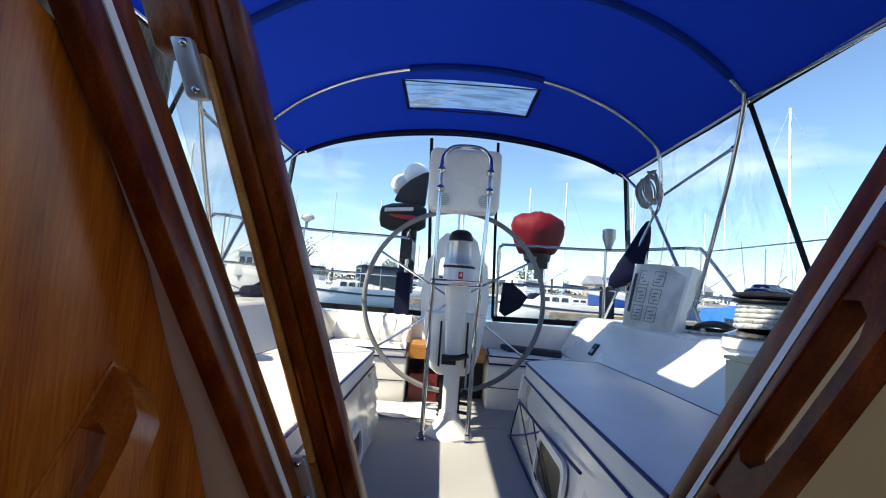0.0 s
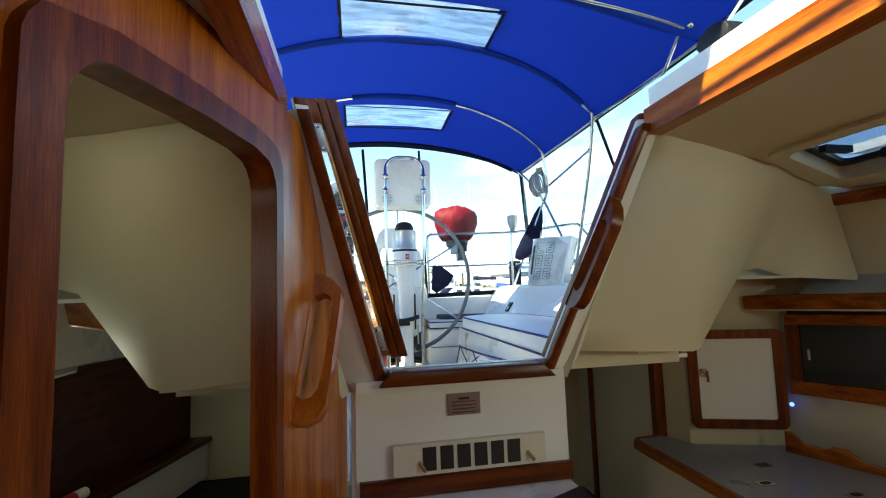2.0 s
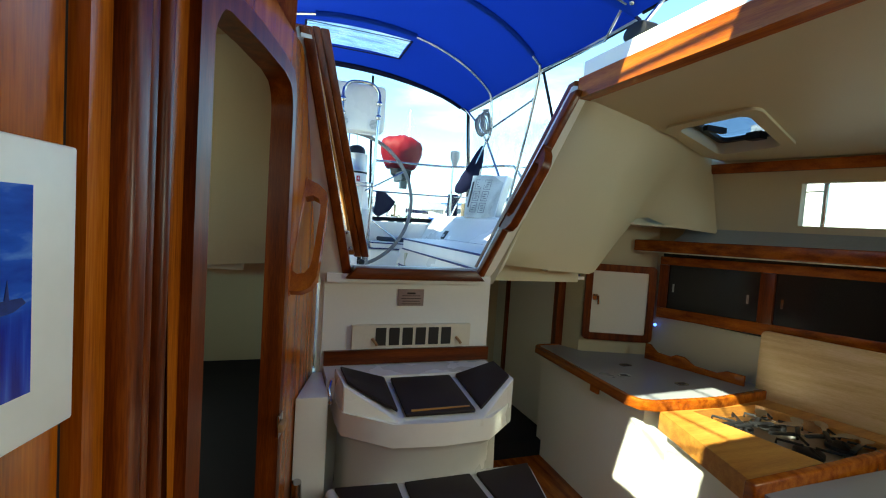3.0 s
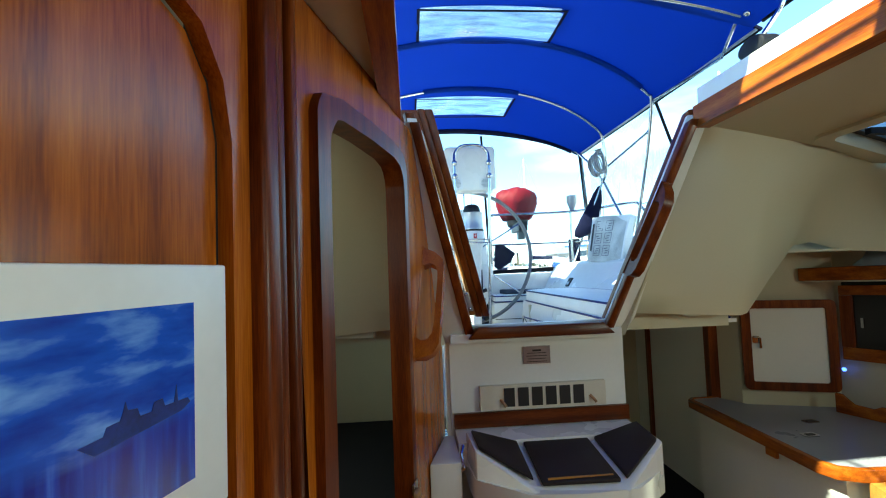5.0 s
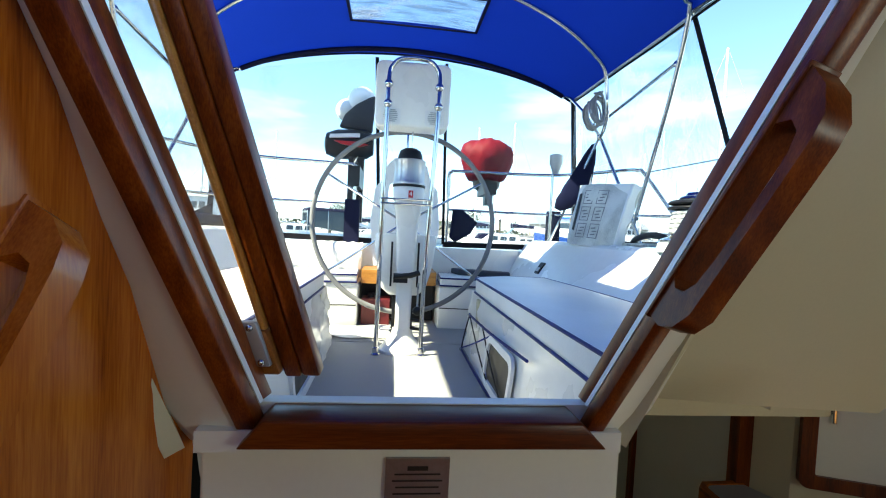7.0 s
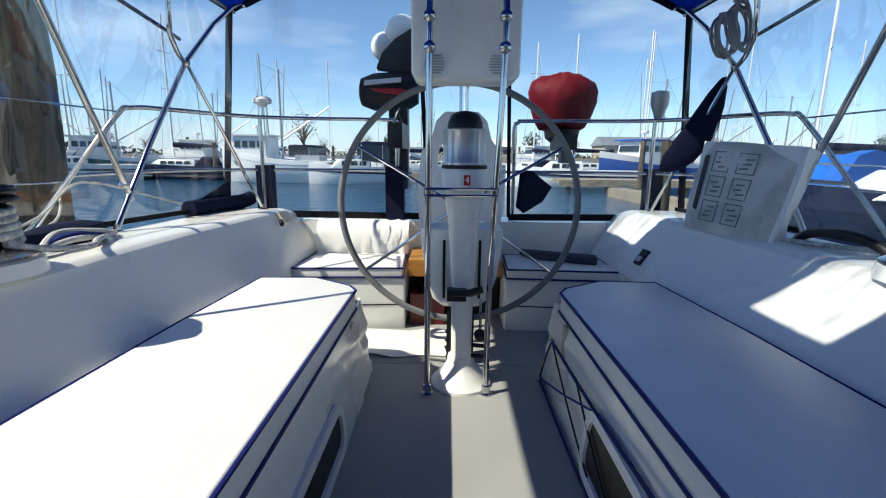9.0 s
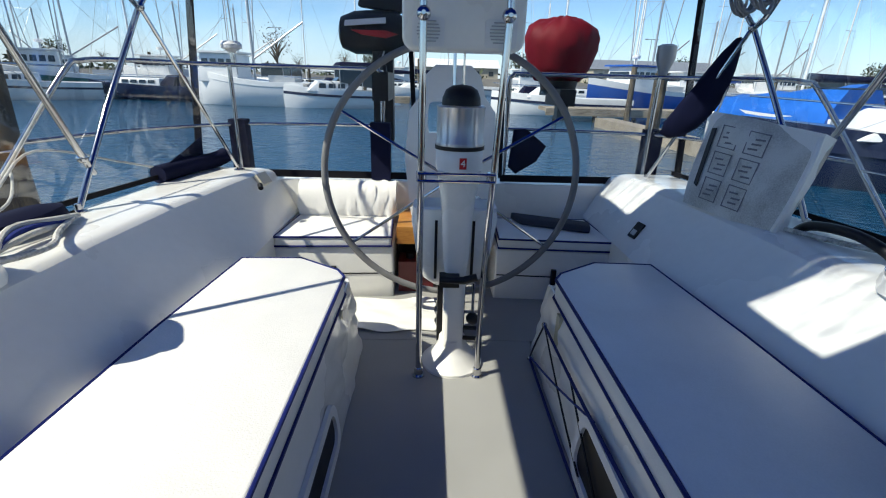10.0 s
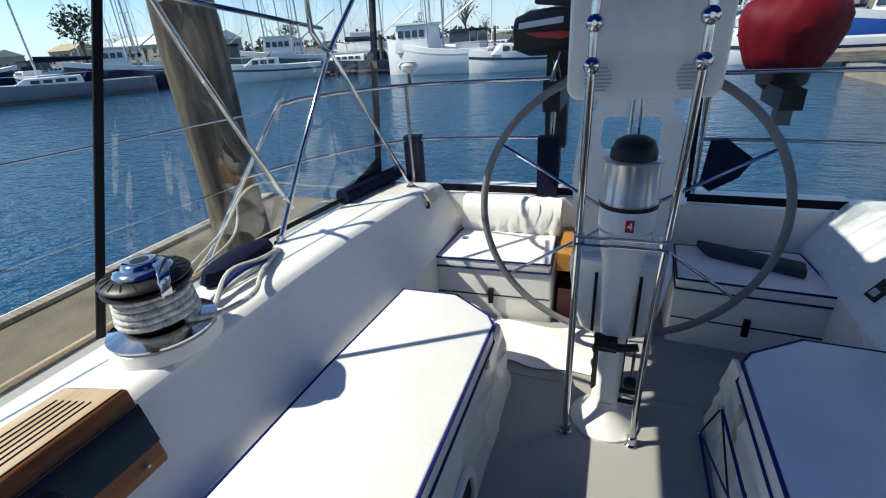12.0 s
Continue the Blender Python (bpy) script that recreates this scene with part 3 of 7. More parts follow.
# moulded helm seat behind the wheel, and what lies below it
hs = thing("helm_console", "white moulded console shroud behind the pedestal", "console", at=(0.02, 3.56, 0.2))
tub = [[(0.02 + a * k, 3.60 + b * k2, z) for a, b in rounded(-1, 1, -1, 1, 0.5, 4)] for k, k2, z in ((0.09, 0.05, 0.30), (0.135, 0.08, 0.34), (0.165, 0.10, 0.45), (0.188, 0.11, 0.62), (0.182, 0.105, 0.675), (0.16, 0.09, 0.68), (0.14, 0.07, 0.64))]
part("tub", hull_of(tub), GELCOAT, hs, sharp=50)
part("stalk", soften(add_box(solid(), -0.045, 0.085, 3.56, 3.66, 0.0, 0.32), 0.01), RUBBER, hs, "dark stalk")
# black strips put the shading beside the column into colour
for x in (-0.06, 0.10):
    part("groove", soften(add_box(solid(), x - 0.006, x + 0.006, 3.488, 3.50, 0.36, 0.63), 0.002), RUBBER, hs, "black strip painted for shading on the shroud")
shelf = thing("helm_locker", "pale varnished teak box under the helm seat", "box", at=(0.0, 4.3, 0))
part("top", soften(add_box(solid(), -0.275, 0.275, 4.10, 4.48, 0.30, 0.40), 0.006), YELLOWWOOD, shelf)
# solid black block in place of the shaded open cavity
part("back", soften(add_box(solid(), -0.28, 0.28, 4.30, 4.48, 0.0, 0.30), 0.004), RUBBER, shelf, "black block painted for the shaded hollow below the box")
can = thing("fuel_can", "small red fuel can stowed under the helm seat", "fuel can", at=(-0.17, 4.17, 0))
part("body", soften(add_box(solid(), -0.265, -0.06, 4.10, 4.25, 0.0, 0.19), 0.03, 4), surface("faded_red_plastic", (0.12, 0.008, 0.012), 0.5), can)
part("cap", lathe([(0.025, 0.18), (0.025, 0.22), (0.015, 0.225)], 14, (-0.2, 4.17, 0)), RUBBER, can)
bag = thing("stern_chair", "white moulded chair back with an open slot behind the wheel", "chair", at=(0.03, 4.4, 0.40))
so = [(-0.20, 0.42), (0.26, 0.42), (0.30, 0.75), (0.275, 1.02), (0.215, 1.10), (0.185, 1.21), (0.13, 1.265), (-0.07, 1.265), (-0.125, 1.21), (-0.155, 1.10), (-0.215, 1.02), (-0.24, 0.75)]
si = [(-0.10, 0.90), (0.16, 0.90), (0.17, 0.93), (0.17, 1.00), (0.165, 1.04), (0.16, 1.06), (0.14, 1.07), (-0.08, 1.07), (-0.10, 1.06), (-0.105, 1.04), (-0.11, 1.00), (-0.11, 0.93)]
part("shell", soften(ring(so, si, lambda a, b, d: (a, 4.30 + d + 0.10 * (b - 0.6), b), 0.06), 0.012, 2), GELCOAT, bag)
part("foot", soften(add_box(solid(), -0.17, 0.23, 4.27, 4.44, 0.402, 0.44), 0.01), GELCOAT, bag)


# ---- stern rails ----
def pushpit(s):
    t = thing("stern_rail", "bent stainless steel stern rail", "rail", "rails round the stern", (s * 1.2, 4.6, 0.57))
    part("top_rail", tube(smooth_path(mirror([(0.40, 4.66, 0.90), (0.39, 4.66, 1.17), (0.42, 4.65, 1.225), (0.48, 4.65, 1.235), (1.10, 4.58, 1.235), (1.40, 4.40, 1.235), (1.60, 4.07, 1.235), (1.675, 3.90, 1.225), (1.72, 3.83, 1.17), (1.90, 3.55, 0.72), (2.02, 3.36, 0.39)], s), 5), 0.0125, 10), STEEL, t)
    part("mid_rail", tube(smooth_path(mirror([(0.40, 4.66, 0.90), (1.10, 4.60, 0.90), (1.42, 4.40, 0.90), (1.65, 4.05, 0.90), (1.832, 3.655, 0.89)], s), 5), 0.0105, 10), STEEL, t)
    for x, y in ((0.40, 4.66), (1.26, 4.50)):
        part("post", tube([(s * x, y, 0.385 if x > 1.3 else 0.57), (s * x, y, 1.23)], 0.0125, 10), STEEL, t)
    return t


for s in (-1, 1):
    pushpit(s)
# padded sleeves on the rail posts
for x, w in ((-1.26, 0.05), (-0.40, 0.06), (1.30, 0.05)):
    tagged(part("rail_pad", soften(add_box(solid(), x - w, x + w, 4.50, 4.58, 0.58, 0.93), 0.02, 3), NAVY), "dark navy padded sleeve on a rail post", "pad", "sleeves on the stern rail")


# ---- bimini top ----
def roof_z(x, y):
    return 2.135 - 0.118 * x * x - 0.05 * abs(x / 1.4) ** 6 + 0.012 * math.cos((y - 2.8) * 7.0) * (1 - abs(x) / 1.6)


bim = thing("cockpit_awning", "royal blue canvas cockpit awning with two clear window panels", "awning", at=(0, 3.2, 2.1))
NX, NY = 40, 64
xs = sorted({round(-1.40 + 2.80 * i / NX, 4) for i in range(NX + 1)} | {-0.40, 0.44})


def roof_y(x, v):
    y0, y1 = 1.94 - 0.06 * (x / 1.4) ** 2, 4.56 - 0.06 * (x / 1.4) ** 2
    return y0 + (y1 - y0) * v


canvas = solid()
vs_ = [j / NY for j in range(NY + 1)]
grid = {}
for i, x in enumerate(xs):
    for j, v in enumerate(vs_):
        y = roof_y(x, v)
        grid[i, j] = canvas.verts.new((x, y, roof_z(x, y)))
for i in range(len(xs) - 1):
    for j in range(NY):
        cx = (xs[i] + xs[i + 1]) / 2
        cy = sum(grid[a, b].co.y for a, b in ((i, j), (i + 1, j), (i, j + 1), (i + 1, j + 1))) / 4
        if -0.40 < cx < 0.44 and (3.50 < cy < 3.93 or 2.16 < cy < 2.50):
            continue
        canvas.faces.new((grid[i, j], grid[i + 1, j], grid[i + 1, j + 1], grid[i, j + 1]))
part("canvas", thicken(canvas, 0.003), CANVAS, bim)
for y0, y1 in ((3.50, 3.93), (2.16, 2.50)):
    pts = [[(x, y, roof_z(x, y) + 0.006) for x in (-0.45, -0.25, -0.05, 0.15, 0.30, 0.49)] for y in (y0 - 0.05, (y0 + y1) / 2, y1 + 0.05)]
    w = part("window_panel", thicken(sheet(pts), 0.001), SKYLIGHT, bim, "clear vinyl window panel")
    fr = [(-0.40, y0), (0.44, y0), (0.44, y1), (-0.40, y1)]
    part("binding", ring([(-0.418, y0 - 0.018), (0.458, y0 - 0.018), (0.458, y1 + 0.018), (-0.418, y1 + 0.018)], fr, lambda a, b, d: (a, b, roof_z(a, b) - 0.006 - d), 0.003), NAVY, w)
for s in (-1, 1):
    part("edge_binding", tube([(s * 1.40, roof_y(1.40, v), roof_z(1.40, roof_y(1.40, v))) for v in vs_], 0.010, 6), BLACKEDGE, bim)
    part("edge_tube", tube([(s * 1.375, roof_y(1.37, v), roof_z(1.37, roof_y(1.37, v)) - 0.02) for v in vs_], 0.009, 6), GREYMETAL, bim)
for v in (0.0, 1.0):
    part("hem", tube([(x, roof_y(x, v), roof_z(x, roof_y(x, v)) - 0.004) for x in xs], 0.011, 6), NAVY, bim)


fwd = thing("forward_awning", "royal blue canvas panel laced ahead of the cockpit awning", "awning", at=(0, 1.2, 2.1))
fx = [1.345 * i / 16 for i in range(-16, 17)]
fwd_z = lambda x, y: roof_z(x, y) - 0.012 + 0.02 * (1.25 - y) * abs(x)
for name_, ya, yb in (("canvas", 0.60, 1.965), ("fore_canvas", -1.30, 0.19)):
    part(name_, thicken(sheet([[(x, ya + (yb - ya) * j / 14 - (0.10 * abs(x / 1.345) ** 6 if j == 14 else 0), fwd_z(x, max(0.2, ya + (yb - ya) * j / 14))) for x in fx] for j in range(15)]), 0.003), CANVAS, fwd)
for s in (-1, 1):
    part("edge_binding", tube([(s * 1.345, 0.60 + 1.2 * j / 14, fwd_z(1.345, 0.60 + 1.2 * j / 14) - 0.004) for j in range(15)], 0.010, 6), BLACKEDGE, fwd)
    for x in (0.35, 0.50, 0.78, 0.93):
        part("lacing", tube([(s * x, 0.18, fwd_z(x, 0.2)), (s * x, 0.61, fwd_z(x, 0.6))], 0.007, 6), BLACKEDGE, fwd)
snap = thing("canvas_snap", "round steel snap on the awning corner", "fastener", at=(1.25, 1.79, 1.9))
part("cap", ball((1.262, 1.80, 1.893), 0.018, 12), STEEL, snap)
blk = thing("turning_block", "black turning block shackled on the hatch coaming", "block", at=(0.575, 0.92, 1.235))
part("cheek", soften(hull_of([[(0.575 + 0.03 * sx, 0.92 + 0.055 * math.cos(a), 1.268 + 0.033 * math.sin(a)) for a in (2 * math.pi * k / 16 for k in range(16))] for sx in (-1, 1)]), 0.006), RUBBER, blk)
part("shackle", tube(smooth_path([(0.575, 0.90, 1.30), (0.60, 0.86, 1.36), (0.615, 0.85, 1.42)], 4), 0.007, 8), STEEL, blk)


def bow_path(yc, ye, legs):
    top = []
    for i in range(-16, 17):
        x = 1.30 * i / 16
        y = ye - (ye - yc) * (1 - (x / 1.33) ** 2)
        top.append((x, y, roof_z(x, y) - 0.024))
    l = [(-a, b, c) for a, b, c in legs[::-1]]
    return smooth_path(l + top + legs, 2)


frame_ob = thing("awning_tubing", "bent stainless tubing that carries the awning", "tubing", at=(0, 3.2, 0.66))
part("bow", tube(bow_path(3.26, 3.76, [(1.345, 3.77, 1.80), (1.37, 3.78, 1.55), (1.41, 3.95, 1.46)]), 0.0125, 10), STEEL, frame_ob)
part("bow", tube(bow_path(2.48, 2.87, [(1.345, 2.89, 1.84), (1.40, 3.10, 1.48), (1.46, 3.48, 0.86), (1.47, 3.53, 0.80)]), 0.0125, 10), STEEL, frame_ob)
part("bow", tube(bow_path(4.40, 4.47, [(1.35, 4.44, 1.87), (1.42, 3.98, 1.46), (1.47, 3.40, 0.665)]), 0.0125, 10), STEEL, frame_ob)
part("bow", tube([(x, 1.955 - 0.115 * (x / 1.26) ** 2, roof_z(x, 1.9) - 0.022) for x in (1.26 * i / 20 for i in range(-20, 21))], 0.0125, 10), STEEL, frame_ob)
for s in (-1, 1):
    part("strut", tube(mirror([(1.26, 1.84, 1.93), (1.33, 2.10, 1.80), (1.352, 2.89, 1.85)], s), 0.0095, 8), STEEL, frame_ob)
    part("strut", tube(mirror([(1.41, 3.97, 1.46), (1.20, 4.315, 0.665)], s), 0.0095, 8), STEEL, frame_ob)
    part("strut", tube(mirror([(1.39, 3.05, 1.66), (1.405, 3.92, 1.56)], s), 0.0095, 8), STEEL, frame_ob)
    for p in ((1.41, 3.97, 1.46), (1.465, 3.48, 0.86), (1.35, 2.89, 1.85), (1.40, 3.05, 1.66)):
        part("fitting", ball((s * p[0], p[1], p[2]), 0.021, 10), STEEL, frame_ob)
    for p in ((1.20, 4.315, 0.665), (1.47, 3.40, 0.665)):
        part("foot", lathe([(0.03, 0), (0.03, 0.006), (0.014, 0.012), (0.013, 0.035)], 14, (s * p[0], p[1], p[2] - 0.004)), STEEL, frame_ob)
# sleeves of the bows under the canvas
part("sleeve", tube([(x, 4.40 + 0.07 * (x / 1.33) ** 2, roof_z(x, 4.42) - 0.024) for x in (1.29 * i / 16 for i in range(-16, 17))], 0.020, 8), NAVY, bim, "dark canvas hem sleeve")
for yc, ye in ((3.26, 3.76), (2.48, 2.87)):
    pts = []
    for i in range(-14, 15):
        x = 1.22 * i / 14
        y = ye - (ye - yc) * (1 - (x / 1.33) ** 2)
        pts.append((x, y, roof_z(x, y) - 0.020))
    if yc > 3:
        part("sleeve", tube([p for p in pts if abs(p[0] - 0.02) < 0.45], 0.020, 8), CANVAS, bim, "blue canvas sleeve")
    else:
        part("sleeve", tube(pts, 0.019, 8), CANVAS, bim, "blue canvas sleeve")


# clear curtains round the stern and sides, edged with black webbing
def curtain(quad, name_label, wavy=0.012, edges=(1, 1, 1, 1), n=30, wide=0.022):
    """quad: corners bottom start, bottom end, top end, top start."""
    a, b, c, d = (Vector(p) for p in quad)
    t = thing("clear_curtain", name_label, "curtain", "clear vinyl curtains", (a + b) / 2)
    nrm = (b - a).cross(d - a).normalized()
    rows = []
    for j in range(n + 1):
        v = j / n
        row = []
        for i in range(n + 1):
            u = i / n
            p = (a * (1 - u) + b * u) * (1 - v) + (d * (1 - u) + c * u) * v
            k = (wavy * math.sin(u * 9 + v * 5) + 0.25 * wavy * math.sin(u * 33 - v * 6 + 2 * math.sin(7 * v))) * math.sin(math.pi * u) * math.sin(math.pi * v)
            row.append(p + nrm * k)
        rows.append(row)
    sh = part("sheet", sheet(rows), CLEARVINYL, t, sharp=80)
    sh.visible_shadow = False
    for k, (p, q) in enumerate(((a, b), (b, c), (c, d), (d, a))):
        if edges[k]:
            along, side = (q - p).normalized(), nrm.cross((q - p).normalized())
            w = wide if edges[k] == 1 else edges[k]
            part("webbing", slab([p + side * w - nrm * 0.004, q + side * w - nrm * 0.004, q - side * w - nrm * 0.004, p - side * w - nrm * 0.004], nrm * 0.006), BLACKEDGE, t, "black webbing edge")
    return t


curtain([(-1.50, 4.46, 0.62), (-0.175, 4.55, 0.60), (-0.255, 4.53, 2.09), (-1.385, 4.46, 1.87)], "clear vinyl stern curtain edged with black webbing", 0.012, (0.022, 0.014, 0, 0.02))
curtain([(0.36, 4.55, 0.60), (1.47, 4.46, 0.62), (1.385, 4.46, 1.87), (0.315, 4.53, 2.09)], "clear vinyl stern curtain edged with black webbing", 0.012, (0.022, 0.02, 0, 0.012))
for s in (-1, 1):
    q = mirror([(1.54, 3.10, 0.70), (1.42, 4.44, 0.68), (1.38, 4.42, 1.90), (1.40, 3.0, 1.90)], s)
    curtain(q, "clear vinyl side curtain, wavy and scuffed", 0.03, (0.012, 0, 0, 0))
    q = mirror([(1.56, 2.60, 0.665), (1.54, 3.10, 0.70), (1.40, 3.0, 1.90), (1.40, 2.95, 1.90)], s)
    curtain(q, "clear vinyl side curtain with a black strap edge", 0.01, (0, 0, 0, 0.014))


# ---- the cabin ----
def ceil_z(x):
    return 1.125 - 0.05 * (abs(x) - 0.53)


# facing of the aft wall on both sides of the companionway
def facing(s):
    low = [(0.372, 1.486, 0.335), (0.412, 1.488, 0.425), (0.66, 1.495, 0.408), (0.90, 1.51, 0.392), (0.945, 1.53, 0.40), (1.06, 1.595, 0.475), (1.17, 1.655, 0.55), (1.28, 1.71, 0.622), (1.38, 1.76, 0.690), (1.46, 1.75, 0.705), (1.58, 1.71, 0.66), (1.74, 1.66, 0.625)]
    if s < 0:
        low = low[:3] + [(0.90, 1.51, 0.385), (0.945, 1.53, 0.40), (1.005, 1.55, 0.475), (1.065, 1.57, 0.55), (1.125, 1.59, 0.625), (1.185, 1.615, 0.695), (1.27, 1.65, 0.712), (1.45, 1.69, 0.715), (1.74, 1.69, 0.71)]
    high = [(0.600, 1.245, 1.15), (0.64, 1.215, 1.135), (0.80, 1.262, 1.126), (0.94, 1.31, 1.118), (0.98, 1.325, 1.115), (1.08, 1.355, 1.11), (1.18, 1.39, 1.106), (1.28, 1.42, 1.10), (1.38, 1.455, 1.096), (1.48, 1.485, 1.09), (1.60, 1.50, 1.085), (1.78, 1.51, 1.078)]
    if s > 0:
        # the wall runs out to the cabin side
        low[-1] = (1.872, 1.636, 0.636)
        high[-4:] = [(1.38, 1.472, 1.096), (1.48, 1.525, 1.09), (1.60, 1.580, 1.085), (1.850, 1.700, 1.072)]
    rows = [[Vector(a).lerp(Vector(b), k / 8) for a, b in zip(low, high)] for k in range(9)]
    bm = thicken(sheet([[(s * p.x, p.y, p.z) for p in r] for r in rows]), -0.03 * s)
    tagged(part("wall_aft", bm, LINER, sharp=80), "cream moulded cabin wall beside the companionway", "wall", kind="structure")
    tagged(part("wall_aft_lip", add_box(add_box(solid(), *sorted((s * 0.40, s * 0.93)), 1.545, 1.659, 0.410, 0.440), *sorted((s * 0.40, s * 0.93)), 1.632, 1.658, 0.335, 0.409), LINER), "cream underside of the cabin wall", "wall", kind="structure")


for s in (-1, 1):
    facing(s)

# the companionway leans forward; its frame widens towards the top
def jamb_at(z):
    """Half width and depth of the frame's inner face at height z."""
    return 0.3155 + 0.263 * (z - 0.4), 1.46 - 0.45 * (z - 0.4)


def reveal(s, z, k):
    """A place on the frame's reveal: k = 0 inside the cabin, 1 outside."""
    h, y = jamb_at(z)
    ho, yo = 0.2745 + 0.288 * (z - 0.4), 1.545 - 0.394 * (z - 0.4)
    return (0.016 + 0.008 * k + s * ((h - 0.034) * (1 - k) + ho * k), y * (1 - k) + yo * k, z)


def frame_edge(s, z, dx=0.0, dy=0.0):
    h, y = jamb_at(z)
    return (0.016 + s * (h + dx), y + dy, z)


for s in (-1, 1):
    rows = []
    for z in (0.333, 0.40, 0.70, 1.13):
        hm, ym = 0.416 + 0.272 * (z - 0.4), 1.487 - 0.345 * (z - 0.4)
        if z < 0.4:
            hm = 0.375
        rows.append([frame_edge(s, z, -0.004, 0.012), (s * (hm - 0.02), ym - 0.008, z), (s * (hm + 0.004), ym + 0.010, z), (s * (hm + 0.004), ym + 0.05, z), frame_edge(s, z, -0.004, 0.075)])
    tagged(part("moulding", hull_of(rows), LAMINATE, sharp=30), "white moulding round the companionway", "moulding", kind="structure")

# the bulkhead below the sill
tagged(part("wall_engine", soften(add_box(add_box(solid(), -0.355, 0.375, 1.515, 1.545, -1.10, 0.40), -0.352, 0.352, 1.468, 1.53, 0.335, 0.37), 0.006), LAMINATE), "white laminate bulkhead under the companionway", "wall", kind="structure")
tagged(part("wall_engine_side", soften(add_box(solid(), 0.345, 0.375, 1.546, 3.2, -1.10, -0.06), 0.003), LAMINATE), "white laminate side of the engine space", "wall", kind="structure")
def outer_wall(pts, z0, z1):
    bm = sheet([[(x, y, z) for x, y in pts] for z in (z0, z1)])
    tagged(part("wall_outer", thicken(bm, 0.03), LINER, sharp=30), "cream outer cabin wall", "wall", kind="structure")


outer_wall([(0.66, 1.50), (0.93, 1.56)], 0.40, 0.80)
outer_wall([(0.93, 1.56), (0.935, 2.33), (2.2, 2.33)], 0.40, 0.655)
outer_wall([(-0.66, 1.50), (-0.93, 1.56)], 0.37, 0.80)
outer_wall([(-1.60, 1.92), (-2.2, 1.92)], 0.34, 0.70)
for s in (-1, 1):
    up = hull_of([[(0.02 + s * a, y, z), (s * (a + 0.10), y, z), (s * (a + 0.10), y + 0.04, z), (0.02 + s * a, y + 0.04, z)] for a, y, z in ((0.315, 1.517, 0.43), (0.53, 1.25, 1.12))])
    tagged(part("wall_outer", up, GELCOAT), "white outer cabin wall", "wall", kind="structure")
tagged(part("wall_outer", box(-1.85, -0.95, 1.60, 1.80, 0.722, 0.735, 0), LINER), "cream roof of the berth recess", "ceiling", kind="structure")
tagged(part("wall_outer", add_box(add_box(solid(), 0.945, 2.2, 1.70, 2.36, 0.656, 0.668), 1.70, 2.2, 1.955, 1.985, 0.66, 1.12), LINER), "cream roof of the galley recess", "ceiling", kind="structure")

# added filler strips that stop sky light leaking in under the wall
for s in (-1, 1):
    tagged(part("wall_outer", box(*sorted((s * 1.18, s * 1.80)), 1.795, 1.812, 0.656, 0.80, 0), LINER), "cream filler added to close a gap behind the cabin wall", "wall", kind="structure")

# teak frame of the companionway
cf = thing("companionway_frame", "dark varnished teak frame of the open companionway", "door frame", at=(0, 1.43, 0.36), kind="structure")
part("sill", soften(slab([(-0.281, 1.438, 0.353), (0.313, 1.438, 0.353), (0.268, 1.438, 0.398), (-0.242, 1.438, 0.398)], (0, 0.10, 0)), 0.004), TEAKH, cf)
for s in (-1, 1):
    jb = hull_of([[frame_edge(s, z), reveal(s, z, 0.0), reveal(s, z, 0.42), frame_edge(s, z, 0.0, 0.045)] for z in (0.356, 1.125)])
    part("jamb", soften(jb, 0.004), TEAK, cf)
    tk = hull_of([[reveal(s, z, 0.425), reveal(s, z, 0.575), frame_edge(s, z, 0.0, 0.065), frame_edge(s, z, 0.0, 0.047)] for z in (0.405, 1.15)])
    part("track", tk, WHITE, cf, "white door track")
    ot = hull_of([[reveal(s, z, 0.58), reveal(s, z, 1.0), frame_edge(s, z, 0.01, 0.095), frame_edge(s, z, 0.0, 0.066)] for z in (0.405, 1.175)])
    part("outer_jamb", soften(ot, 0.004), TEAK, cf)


def grab_handle(label, at_low, at_high, outward, proud, mat_):
    """A carved teak hand hold: a board on edge with a finger hole."""
    a, b = Vector(at_low), Vector(at_high)
    d = (b - a).normalized()
    n = Vector(outward)
    n = (n - d * n.dot(d)).normalized()
    side, L = d.cross(n).normalized(), (b - a).length
    t = thing("grab_handle", label, "handle", "companionway grab handles", a)
    o = [(0.0, 0.0), (0.0, 0.45), (0.015, 0.80), (0.045, 1.0), (0.12, 1.0), (L - 0.13, 1.0), (L - 0.08, 0.99), (L - 0.05, 0.92), (L - 0.02, 0.55), (L, 0.0), (L * 0.66, 0.0), (L * 0.33, 0.0)]
    i_ = [(0.066, 0.06), (0.056, 0.25), (0.060, 0.50), (0.080, 0.68), (0.12, 0.74), (L - 0.13, 0.75), (L - 0.10, 0.73), (L - 0.075, 0.62), (L - 0.064, 0.36), (L - 0.072, 0.06), (L * 0.66, 0.05), (L * 0.33, 0.05)]
    put = lambda u, v, w: a + d * u + n * (v * proud) + side * (w - 0.018)
    part("grip", soften(ring(o, i_, put, 0.036), 0.008, 3, 35), mat_, t)
    part("base", soften(hull_of([[put(u, v, w) for v, w in ((-0.05, -0.004), (0.045, -0.004), (0.045, 0.040), (-0.05, 0.040))] for u in (-0.004, L + 0.004)]), 0.002), mat_, t)
    return t


grab_handle("carved varnished teak grab handle beside the companionway", (0.340, 1.362, 0.592), (0.436, 1.222, 0.915), (0.04, -1, 0), 0.070, TEAK)

